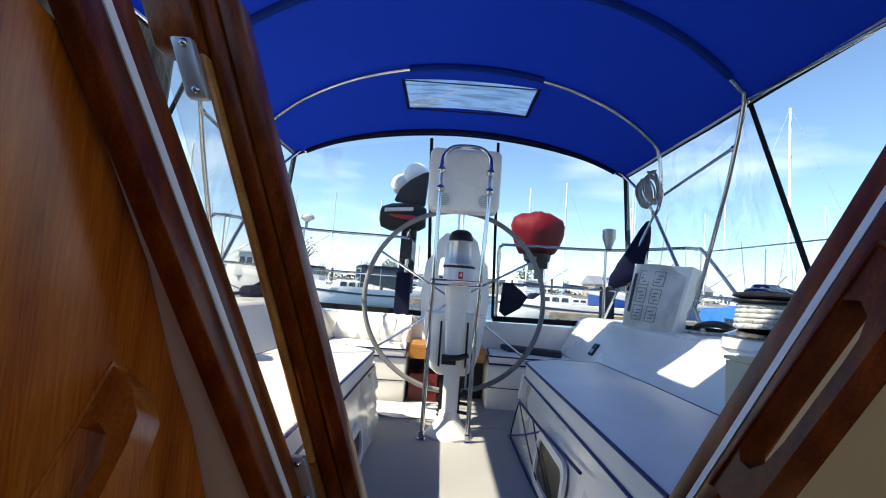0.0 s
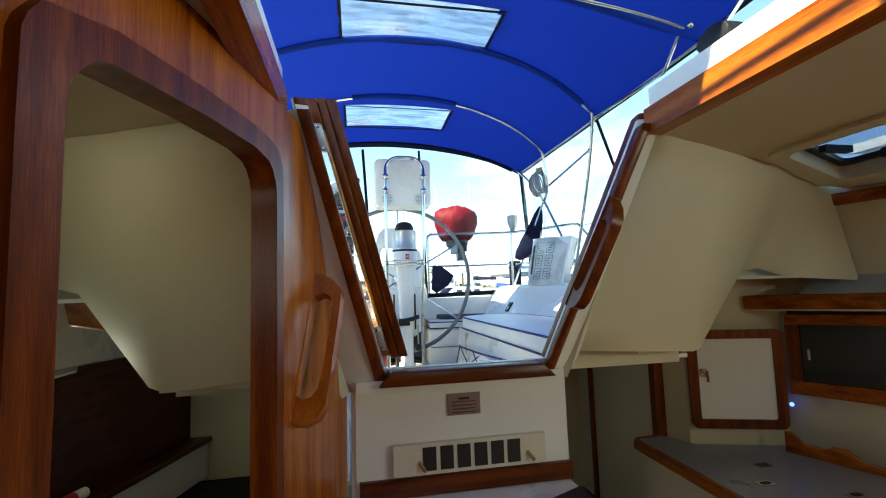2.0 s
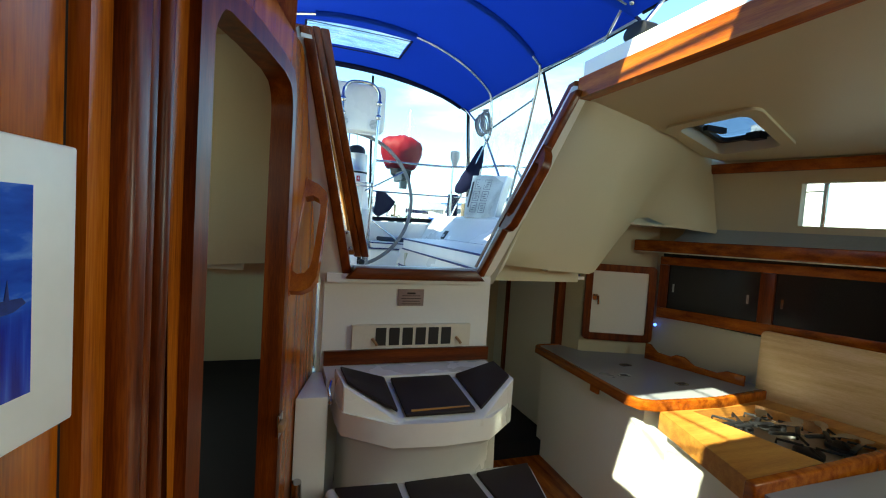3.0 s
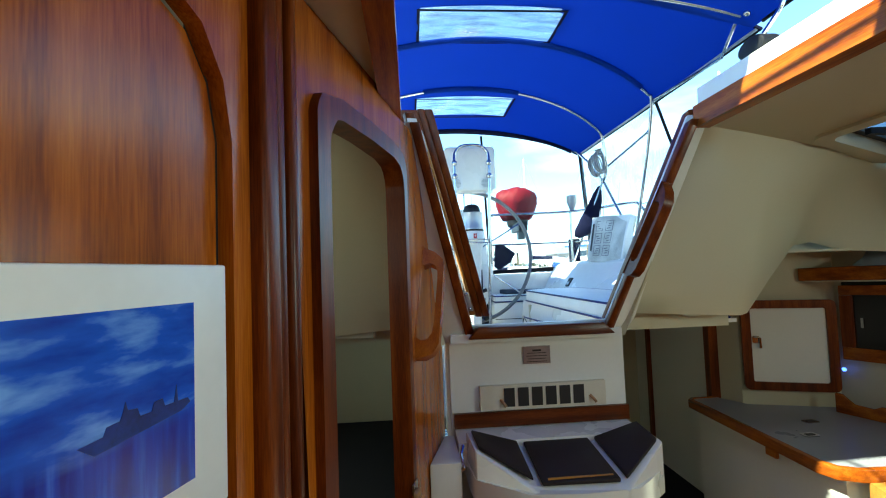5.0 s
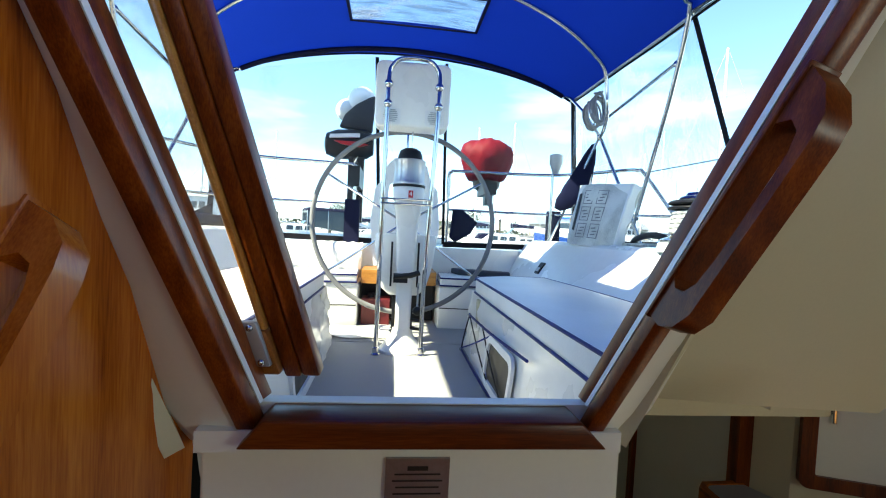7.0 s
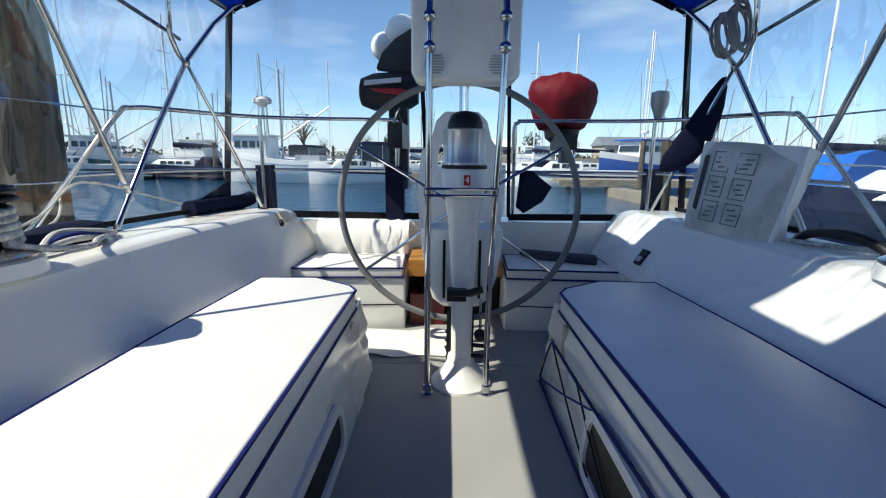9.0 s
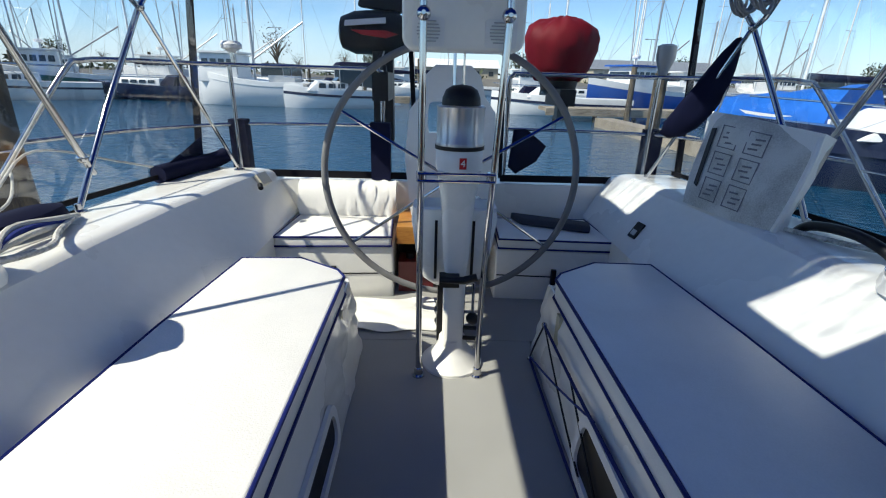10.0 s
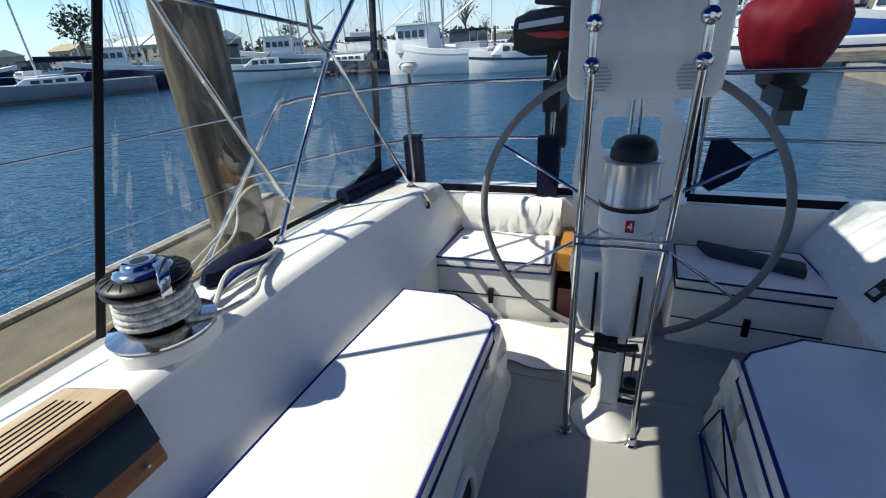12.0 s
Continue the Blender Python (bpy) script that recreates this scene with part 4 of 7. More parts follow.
# folded companionway door, standing open outside the frame
fdoor = thing("companionway_door", "open folding companionway door of varnished teak with a clear pane", "door", at=(-0.3, 1.55, 0.42))


def slant(x, z):
    return x - (z - 0.42) * 0.275


def strip(x0, x1, y0, y1, z0=0.43, z1=1.245, m_=None, name="stile", label=""):
    pts = [[(slant(x, z), y - 0.02 - 0.26 * (z - 0.42), z) for x, y in ((x0, y0), (x1, y0), (x1, y1), (x0, y1))] for z in (z0, z1)]
    return part(name, soften(hull_of(pts), 0.005, 2), m_ or TEAK, fdoor, label)


strip(-0.232, -0.204, 1.575, 1.62)
strip(-0.2035, -0.172, 1.580, 1.632)
# paler wood than the stiles paints the sunlit edge
strip(-0.244, -0.2325, 1.560, 1.60, 0.52, 1.15, YELLOWWOOD, "bead", "teak bead, coloured pale for the sun on it")
strip(-0.305, -0.2325, 1.555, 1.60, 0.44, 0.52, ORANGETEAK, "rail")
strip(-0.305, -0.2325, 1.555, 1.60, 1.15, 1.235, None, "rail")
# the pane's pale reflection is put into its haze
strip(-0.305, -0.2445, 1.572, 1.578, 0.52, 1.15, GLAREPANE, "pane", "acrylic pane with a painted pale glare").visible_shadow = False
for z in (0.50, 1.12):
    hg = strip(-0.270, -0.238, 1.538, 1.556, z - 0.04, z + 0.04, GREYMETAL, "hinge", "dull steel hinge")
    for k in (-0.03, 0.03):
        part("screw", ball((slant(-0.25, z + k), 1.516 - 0.26 * (z + k - 0.42), z + k), 0.006, 8), STEEL, hg)

# sliding hatch opening overhead: trim, coaming and cabin top
ht = thing("hatch_trim", "varnished teak trim round the open sliding hatch", "trim", at=(0, 0.8, 1.18), kind="structure")
for s in (-1, 1):
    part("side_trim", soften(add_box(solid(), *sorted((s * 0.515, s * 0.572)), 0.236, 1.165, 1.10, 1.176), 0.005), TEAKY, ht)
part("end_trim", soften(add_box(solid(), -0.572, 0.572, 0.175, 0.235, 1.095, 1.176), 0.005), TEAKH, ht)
for s in (-1, 1):
    tagged(part("hatch_coaming", soften(add_box(solid(), *sorted((s * 0.525, s * 0.62)), 0.20, 1.15, 1.177, 1.235), 0.01), GELCOAT), "white coaming of the sliding hatch", "coaming", kind="structure")


def aft_edge(x, s):
    return min(1.235 + 0.36 * (x - 0.572), 1.68) if s > 0 else min(1.235 + 0.31 * (x - 0.572), 1.525)


hx0, hx1, hy0, hy1 = 1.13, 1.68, 1.05, 1.40


def askew(x, y):
    """The deck hatch lies along the slanting aft wall."""
    return y + 0.42 * (x - 1.40)


ceil = solid()
sky0, sky1 = -1.75, -0.95
for s in (-1, 1):
    if s > 0:
        cells = [(0.572, hx0, -2.2, None), (hx0, hx1, -2.2, hy0), (hx0, hx1, hy1, None), (hx1, 2.54, -2.2, None)]
    else:
        cells = [(0.572, 1.5, -2.2, None), (1.5, 2.30, -2.2, None)]
    for x0, x1, y0, y1 in cells:
        fore = [askew(x, y0) if y0 == hy1 else y0 for x in (x0, x1)]
        aft = [askew(x, y1) if y1 == hy0 else aft_edge(x, s) for x in (x0, x1)]
        v = [ceil.verts.new((s * x, y, ceil_z(x) + dz)) for dz in (0, 0.05) for x, y in ((x0, fore[0]), (x1, fore[1]), (x1, aft[1]), (x0, aft[0]))]
        for f in ((0, 1, 2, 3), (4, 7, 6, 5), (0, 4, 5, 1), (1, 5, 6, 2), (2, 6, 7, 3), (3, 7, 4, 0)):
            ceil.faces.new([v[i] for i in f])
for x0, x1, y0, y1 in ((-0.571, 0.571, -2.2, sky0), (-0.571, -0.35, sky0, sky1), (0.35, 0.571, sky0, sky1), (-0.571, 0.571, sky1, 0.174)):
    add_box(ceil, x0, x1, y0, y1, 1.123, 1.18)
tagged(part("ceiling", ceil, LINER), "cream vinyl cabin headliner", "ceiling", kind="structure")

# deck hatch in the headliner
dh = thing("deck_hatch", "smoked acrylic deck hatch in a cream frame, set in the headliner", "hatch", at=(1.47, 1.26, 1.09))
lift = lambda a, b, d: (a, askew(a, b), ceil_z(a) - 0.012 + d)
part("frame", ring(rounded(hx0 - 0.05, hx1 + 0.05, hy0 - 0.05, hy1 + 0.05, 0.07), rounded(hx0 + 0.01, hx1 - 0.01, hy0 + 0.01, hy1 - 0.01, 0.05), lift, 0.08), LINER, dh)
part("inner_frame", ring(rounded(hx0 + 0.005, hx1 - 0.005, hy0 + 0.005, hy1 - 0.005, 0.05), rounded(hx0 + 0.04, hx1 - 0.04, hy0 + 0.04, hy1 - 0.04, 0.04), lambda a, b, d: (a, askew(a, b), ceil_z(a) + 0.045 + d), 0.02), RUBBER, dh)
part("pane", outline(rounded(hx0 + 0.03, hx1 - 0.03, hy0 + 0.03, hy1 - 0.03, 0.04), lambda a, b, d: (a, askew(a, b), ceil_z(a) + 0.068 + d), 0.008), SMOKED, dh).visible_shadow = False
part("dog", box(1.55, 1.60, 1.20, 1.27, 1.085, 1.12, 0.006), RUBBER, dh, "black hatch latch")
part("dog", box(1.30, 1.42, 1.265, 1.29, 1.10, 1.125, 0.006), RUBBER, dh, "black hatch latch")

# unseen hatch, put in so that fill light has an opening
fh = thing("added_saloon_hatch", "unseen acrylic hatch, added over the saloon for light", "hatch", at=(0, -1.35, 1.2))
part("frame", ring([(-0.40, sky0 - 0.05), (0.40, sky0 - 0.05), (0.40, sky1 + 0.05), (-0.40, sky1 + 0.05)], [(-0.34, sky0 + 0.01), (0.34, sky0 + 0.01), (0.34, sky1 - 0.01), (-0.34, sky1 - 0.01)], lambda a, b, d: (a, b, 1.11 + d), 0.10), GREYMETAL, fh)
part("pane", box(-0.35, 0.35, sky0, sky1, 1.195, 1.203, 0), GLASS, fh)

# floor, far walls and hull sides that close the cabin
tagged(part("floor", box(-2.1, 2.4, -2.25, 3.3, -0.96, -0.90, 0), TEAKY), "dark varnished teak cabin sole", "floor", kind="structure")
tagged(part("wall_forward", box(-2.3, 2.54, -2.28, -2.22, -1.15, 1.3, 0), PLY), "varnished teak forward bulkhead", "wall", kind="structure")


def side_x(y):
    return 1.77 + 0.31 * (1.95 - y)


def port_wall(s, y0, y1, holes, z0=-1.15, z1=1.12):
    """A cabin side with window openings; holes are (y0, y1, z0, z1)."""
    bm = solid()
    ys = sorted({y0, y1} | {h for q in holes for h in q[:2]})
    for a, b in zip(ys, ys[1:]):
        hs_ = [q for q in holes if q[0] <= a and q[1] >= b]
        spans = [(z0, z1)] if not hs_ else [(z0, hs_[0][2]), (hs_[0][3], z1)]
        for c, d in spans:
            fx = (lambda y: s * (min(2.45, side_x(y)) + 0.02)) if s > 0 else (lambda y: -min(2.10, 1.77 - 0.276 * (y - 1.9)))
            v = [bm.verts.new((fx(y) + s * dx, y, z)) for dx in (0, 0.04) for y, z in ((a, c), (b, c), (b, d), (a, d))]
            for f in ((0, 1, 2, 3), (4, 7, 6, 5), (0, 4, 5, 1), (1, 5, 6, 2), (2, 6, 7, 3), (3, 7, 4, 0)):
                bm.faces.new([v[i] for i in f])
    return bm


# the forward window openings are unseen, added for the fill lamps
tagged(part("wall_side", port_wall(1, -2.25, 1.97, [(0.15, 1.28, 0.70, 0.92), (-1.6, -0.3, 0.70, 0.92)]), LINER), "cream cabin side with long windows", "wall", kind="structure")
tagged(part("wall_side", port_wall(1, 1.97, 2.4, [], -1.15, 0.655), LINER), "cream galley side", "wall", kind="structure")
tagged(part("wall_side", port_wall(-1, 1.561, 3.3, [(1.76, 2.08, 0.10, 0.28)], -1.15, 0.345), LINER), "cream berth side with a portlight", "wall", kind="structure")
tagged(part("wall_side", port_wall(-1, 1.56, 1.92, [], 0.346, 0.70), LINER), "cream berth side", "wall", kind="structure")
tagged(part("wall_side", port_wall(-1, -2.25, 1.56, [(-1.6, 0.3, 0.70, 0.92)]), LINER), "cream cabin side with unseen added windows", "wall", kind="structure")
w1 = thing("window_1", "long clear cabin window", "window", at=(2.05, 0.7, 0.8), kind="structure")
for y0, y1 in ((0.15, 1.28), (-1.6, -0.3)):
    part("pane", slab([(min(2.45, side_x(y)) + 0.04, y, z) for y, z in ((y0, 0.69), (y1, 0.69), (y1, 0.93), (y0, 0.93))], (0.006, 0, 0)), GLASS, w1).visible_shadow = False
tagged(part("wall_passage_end", box(0.42, 1.40, 3.18, 3.22, -1.15, 0.34, 0), LINER), "cream wall at the end of the side passage", "wall", kind="structure")
tagged(part("wall_cabin_end", box(-1.50, -0.42, 3.18, 3.22, -1.15, 0.34, 0), LINER), "cream wall at the end of the aft berth", "wall", kind="structure")

# ---- plaque, number board and batten ----
pq = thing("maker_plaque", "small etched metal plaque with unreadable lines", "plaque", at=(0.005, 1.512, 0.27))
part("plate", soften(add_box(solid(), -0.051, 0.061, 1.508, 1.5145, 0.234, 0.305), 0.002), PEWTER, pq)
for i in range(5):
    w = (0.018, 0.040, 0.044, 0.038, 0.042)[i]
    part("line", box(0.005 - w, 0.005 + w, 1.5068, 1.5082, 0.290 - i * 0.0115 - (0.006 if i == 0 else 0), 0.290 - i * 0.0115 - 0.0025 + (0.004 if i == 0 else 0), 0), INK, pq)
nb = thing("number_board", "cream-painted wooden board with bold black bars, on the bulkhead", "sign", at=(0.02, 1.505, 0.06))
part("board", soften(add_box(solid(), -0.238, 0.281, 1.492, 1.514, 0.060, 0.156), 0.003), BOARDPAINT, nb)
for i in range(6):
    x = -0.142 + i * 0.0575
    part("bar", soften(add_box(solid(), x, x + 0.044, 1.489, 1.4925, 0.071, 0.145), 0.004), INK, nb, "bold black bar")
for x in (-0.155, 0.215):
    part("peg", tube([(x, 1.493, 0.10), (x + 0.012, 1.478, 0.085), (x + 0.018, 1.474, 0.075)], 0.006, 8), BARETEAK, nb)
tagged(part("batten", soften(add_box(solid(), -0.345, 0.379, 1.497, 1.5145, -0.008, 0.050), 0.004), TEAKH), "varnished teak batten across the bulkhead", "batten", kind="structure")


# ---- companionway steps ----
def steps():
    t = thing("companionway_steps", "white moulded companionway steps with brown tread pads", "steps", at=(0.02, 1.3, -1.1))

    def plan(grow, z, yb=1.512):
        g = grow
        return [(-0.31 - g, yb, z), (-0.31 - g, 1.30 - g, z), (-0.30 - g, 1.20 - g, z), (-0.15 - g * 0.6, 1.075 - g, z), (0.02, 1.055 - g, z), (0.19 + g * 0.6, 1.065 - g, z), (0.335 + g, 1.19 - g, z), (0.345 + g, 1.30 - g, z), (0.345 + g, yb, z)]
    part("body", hull_of([plan(-0.01, -1.0), plan(-0.032, -0.40), plan(-0.036, -0.195), plan(-0.006, -0.165), plan(0.006, -0.155), plan(0.006, -0.075)]), GELCOAT, t, sharp=50)
    # the tread rises at both wings
    wing = [[(-0.315, 1.38, 0.022), (-0.110, 1.38, -0.036), (0.150, 1.38, -0.036), (0.350, 1.38, 0.018)], [(-0.305, 1.20, 0.020), (-0.118, 1.07, -0.078), (0.158, 1.06, -0.074), (0.340, 1.18, 0.018)]]
    top = hull_of([[Vector(p) for p in wing[0]] + [Vector((p[0], p[1], -0.08)) for p in wing[0][::-1]], [Vector(p) for p in wing[1]] + [Vector((p[0], p[1], -0.10)) for p in wing[1][::-1]]])
    part("tread", soften(top, 0.006, 2), GELCOAT, t)
    part("ledge", soften(add_box(solid(), -0.345, 0.37, 1.36, 1.513, -0.10, -0.012), 0.006), GELCOAT, t)

    def pad(pts, label=""):
        part("pad", soften(slab(pts, (0, 0, 0.014)), 0.005, 2), PAD, t, label)
    pad([(-0.104, 1.352, -0.030), (0.142, 1.352, -0.030), (0.146, 1.086, -0.066), (-0.106, 1.098, -0.068)], "brown ribbed tread pad")
    pad([(-0.298, 1.352, 0.024), (-0.128, 1.352, -0.026), (-0.130, 1.115, -0.058), (-0.290, 1.215, 0.014)])
    pad([(0.166, 1.352, -0.028), (0.335, 1.352, 0.020), (0.328, 1.195, 0.012), (0.170, 1.095, -0.064)])
    part("nosing", box(-0.085, 0.130, 1.106, 1.113, -0.052, -0.047, 0), YELLOWWOOD, t, "thin yellow strip")
    # lower tread
    part("lower_tread", soften(slab([(-0.36, 1.14, -0.40), (-0.30, 0.86, -0.40), (0.34, 0.85, -0.40), (0.41, 1.14, -0.40)], (0, 0, 0.10)), 0.02, 3), GELCOAT, t)
    part("lower_riser", soften(slab([(-0.34, 1.14, -1.00), (-0.28, 0.89, -1.00), (0.32, 0.88, -1.00), (0.38, 1.14, -1.00)], (0, 0, 0.62)), 0.02, 3), GELCOAT, t)
    pad([(-0.10, 1.09, -0.299), (0.14, 1.09, -0.299), (0.145, 0.88, -0.299), (-0.104, 0.88, -0.299)])
    pad([(-0.33, 1.11, -0.299), (-0.125, 1.09, -0.299), (-0.128, 0.88, -0.299), (-0.28, 0.90, -0.299)])
    pad([(0.165, 1.09, -0.299), (0.385, 1.11, -0.299), (0.33, 0.89, -0.299), (0.17, 0.88, -0.299)])
    k = part("latch", tube([(-0.335, 1.30, 0.0), (-0.345, 1.27, -0.02), (-0.34, 1.25, -0.05)], 0.006, 8), STEEL, t, "small steel latch")
    part("knob", ball((-0.34, 1.245, -0.055), 0.011, 10), STEEL, k)
    return t


steps()
# ---- the teak partition beside the steps ----
U = Vector((0.256, 0.967, 0)).normalized()
N = Vector((0.967, -0.256, 0)).normalized()
A0 = Vector((-0.661, 0.489, 0))


def on_panel(s, z, off=0.0):
    return A0 + U * s + N * off + Vector((0, 0, z))


lp = lambda a, b, d: on_panel(a, b, d)
door_in = [(0.523, -1.1), (0.523, 0.84)] + [(0.523 - 0.06 + 0.06 * math.cos(radians(q)), 0.87 + 0.075 * math.sin(radians(q))) for q in (10, 30, 50, 70)] + [(0.42, 0.951), (0.25, 0.950), (0.11, 0.942)] + [(0.075 + 0.075 * math.cos(radians(q)), 0.865 + 0.075 * math.sin(radians(q))) for q in (95, 115, 135, 155, 170)] + [(0.0, 0.83), (0.0, -1.1)]
door_out = [(1.065, -1.1), (1.09, 0.31), (1.05, 0.50), (0.90, 0.83), (0.80, 0.96), (0.70, 1.08), (0.66, 1.098), (0.46, 1.098), (0.36, 1.121), (0.16, 1.118), (0.06, 1.116), (0.0, 1.115), (-0.04, 1.114), (-0.07, 1.114), (-0.09, 1.114), (-0.10, 0.83), (-0.10, -1.1)]
pan = solid()
n_ = len(door_in)
fa = [[pan.verts.new(lp(a, b, d)) for a, b in pts] for d in (0.0, -0.028) for pts in (door_in, door_out)]
for k in range(n_ - 1):
    pan.faces.new((fa[0][k], fa[1][k], fa[1][k + 1], fa[0][k + 1]))
    pan.faces.new((fa[2][k], fa[2][k + 1], fa[3][k + 1], fa[3][k]))
    pan.faces.new((fa[0][k], fa[0][k + 1], fa[2][k + 1], fa[2][k]))
    pan.faces.new((fa[1][k], fa[3][k], fa[3][k + 1], fa[1][k + 1]))
tagged(part("wall_partition", pan, PLY), "varnished teak partition with an arched door opening", "wall", kind="structure")
# rounded trim of the opening
o2 = [(a + (0.028 if a > 0.45 else (-0.045 if a < 0.03 else 0)), b + (0.0 if b < 0.85 else 0.038)) for a, b in door_in]
i2 = [(a - (0.006 if a > 0.45 else (-0.006 if a < 0.03 else 0)), b - (0.0 if b < 0.85 else 0.006)) for a, b in door_in]
tr_ = solid()
fb = [[tr_.verts.new(lp(a, b, d)) for a, b in pts] for d in (0.018, -0.04) for pts in (i2, o2)]
for k in range(n_ - 1):
    tr_.faces.new((fb[0][k], fb[1][k], fb[1][k + 1], fb[0][k + 1]))
    tr_.faces.new((fb[2][k], fb[2][k + 1], fb[3][k + 1], fb[3][k]))
    tr_.faces.new((fb[0][k], fb[0][k + 1], fb[2][k + 1], fb[2][k]))
    tr_.faces.new((fb[1][k], fb[3][k], fb[3][k + 1], fb[1][k + 1]))
tagged(part("door_trim", soften(tr_, 0.008, 2, 50), TEAK), "rounded teak trim round the berth doorway", "trim", kind="structure")
# posts between the two doorways; black strips stand in for the shaded gaps
for s0, s1, d0, d1, m_ in ((-0.100, -0.072, -0.03, -0.006, RUBBER), (-0.131, -0.106, -0.03, 0.016, TEAK), (-0.152, -0.132, -0.03, -0.008, RUBBER), (-0.182, -0.153, -0.03, 0.020, TEAK), (-0.226, -0.185, -0.03, 0.028, TEAK), (-0.283, -0.228, -0.05, -0.018, RUBBER)):
    pts = [on_panel(s0, -0.9, d0), on_panel(s1, -0.9, d0), on_panel(s1, -0.9, d1), on_panel(s0, -0.9, d1)]
    tagged(part("post", soften(slab(pts, (0, 0, 1.99)), 0.011 if m_ is TEAK else 0.003, 4), m_), "varnished teak post between two doorways" if m_ is TEAK else "dark strip painted for the shaded gap between posts", "post", kind="structure")
dr = thing("door_1", "closed varnished teak cabin door with a framed print", "door", at=on_panel(-0.5, -1.1), kind="structure")
part("leaf", outline([(-0.27, -1.1), (-0.27, 0.80), (-0.285, 0.87), (-0.32, 0.92), (-0.38, 0.945), (-1.15, 0.945), (-1.15, -1.1)], lambda a, b, d: lp(a, b, d - 0.045), 0.03), PLY, dr)
tagged(part("wall_partition", outline([(-0.262, -1.1), (-0.262, 0.80), (-0.278, 0.875), (-0.315, 0.93), (-0.38, 0.957), (-1.16, 0.957), (-1.16, -1.1), (-2.8, -1.1), (-2.8, 1.083), (-0.15, 1.114), (-0.15, -1.1)], lambda a, b, d: lp(a, b, d - 0.02), 0.024), PLY), "varnished teak partition round a cabin door", "wall", kind="structure")

pic = thing("framed_print", "print of a ship on blue sea in a white mount", "picture", at=on_panel(-0.6, 0.36, 0.0))
part("mount", soften(outline([(-0.288, 0.368), (-0.288, 0.642), (-0.82, 0.642), (-0.82, 0.370)], lambda a, b, d: lp(a, b, d), 0.012), 0.003), WHITE, pic)

pr_, n__, l__, p__ = bare("sea_print")
sw = noise_node(n__, l__, 3.4, 7.0, (3.0, 3.0, 11.0))
rr = ramp_node(n__, l__, sw.outputs["Fac"], [(0.34, (0.004, 0.035, 0.36)), (0.52, (0.012, 0.09, 0.58)), (0.68, (0.16, 0.34, 0.80))])
sw2 = noise_node(n__, l__, 5.0, 5.0, (16.0, 16.0, 1.2))
rr2 = ramp_node(n__, l__, sw2.outputs["Fac"], [(0.36, (0.002, 0.012, 0.24)), (0.55, (0.006, 0.040, 0.44)), (0.70, (0.03, 0.12, 0.62))])
pc_, ps_, pm_, px_ = n__.new("ShaderNodeTexCoord"), n__.new("ShaderNodeSeparateXYZ"), n__.new("ShaderNodeMapRange"), n__.new("ShaderNodeMix")
pm_.inputs[1].default_value, pm_.inputs[2].default_value = 0.478, 0.500
px_.data_type = "RGBA"
l__.new(pc_.outputs["Object"], ps_.inputs[0]), l__.new(ps_.outputs["Z"], pm_.inputs[0]), l__.new(pm_.outputs[0], px_.inputs[0])
l__.new(rr2.outputs["Color"], px_.inputs[6]), l__.new(rr.outputs["Color"], px_.inputs[7])
l__.new(px_.outputs[2], p__.inputs["Base Color"])
p__.inputs["Roughness"].default_value = 0.25
part("print", outline([(-0.345, 0.416), (-0.345, 0.601), (-0.75, 0.601), (-0.75, 0.416)], lambda a, b, d: lp(a, b, 0.012 + d), 0.002), pr_, pic, "blue sea print")
ship = [(-0.352, 0.498), (-0.365, 0.492), (-0.46, 0.483), (-0.475, 0.494), (-0.452, 0.496), (-0.449, 0.503), (-0.436, 0.504), (-0.433, 0.511), (-0.4305, 0.519), (-0.428, 0.511), (-0.418, 0.510), (-0.415, 0.502), (-0.402, 0.502), (-0.399, 0.510), (-0.389, 0.511), (-0.386, 0.503), (-0.374, 0.503), (-0.371, 0.520), (-0.369, 0.503), (-0.356, 0.503)]
part("ship", outline(ship, lambda a, b, d: lp(a, b, 0.0142 + d), 0.0006), surface("ship_ink", (0.008, 0.028, 0.20), 0.4, var=0.6, big=40, fine=200), pic, "dark blue ship in the print")

tagged(part("step_cheek", soften(slab([on_panel(0.78, -1.0, 0.004), on_panel(1.055, -1.0, 0.004), Vector((-0.348, 1.512, -1.0)), Vector((-0.348, 1.24, -1.0))], (0, 0, 0.965)), 0.004), LAMINATE),
       "white laminate cheek beside the companionway steps", "panel", kind="structure")
sk = thing("step_hinge", "chrome barrel hinge low beside the steps", "hinge", at=(-0.42, 1.19, -0.42))
part("barrel", tube([on_panel(0.735, -0.30, 0.030), on_panel(0.755, -0.39, 0.030)], 0.016, 14), STEEL, sk)
part("pin", tube([on_panel(0.75, -0.37, 0.03), on_panel(0.78, -0.41, 0.075)], 0.006, 8), STEEL, sk)
# carved hand hold on the partition
grab_handle("carved varnished teak hand hold on the partition", on_panel(0.632, 0.352), on_panel(0.825, 0.705), N, 0.080, PLY)

# the aft berth behind the partition
def berth_x(y):
    return -(1.745 - 0.276 * (y - 1.9))


def along_hull(z0, z1, off, thick, y0=0.6, y1=3.17):
    return hull_of([[(berth_x(y) + off, y, z0), (berth_x(y) + off + thick, y, z0), (berth_x(y) + off + thick, y, z1), (berth_x(y) + off, y, z1)] for y in (y0, (y0 + y1) / 2, y1)])


lining = solid()
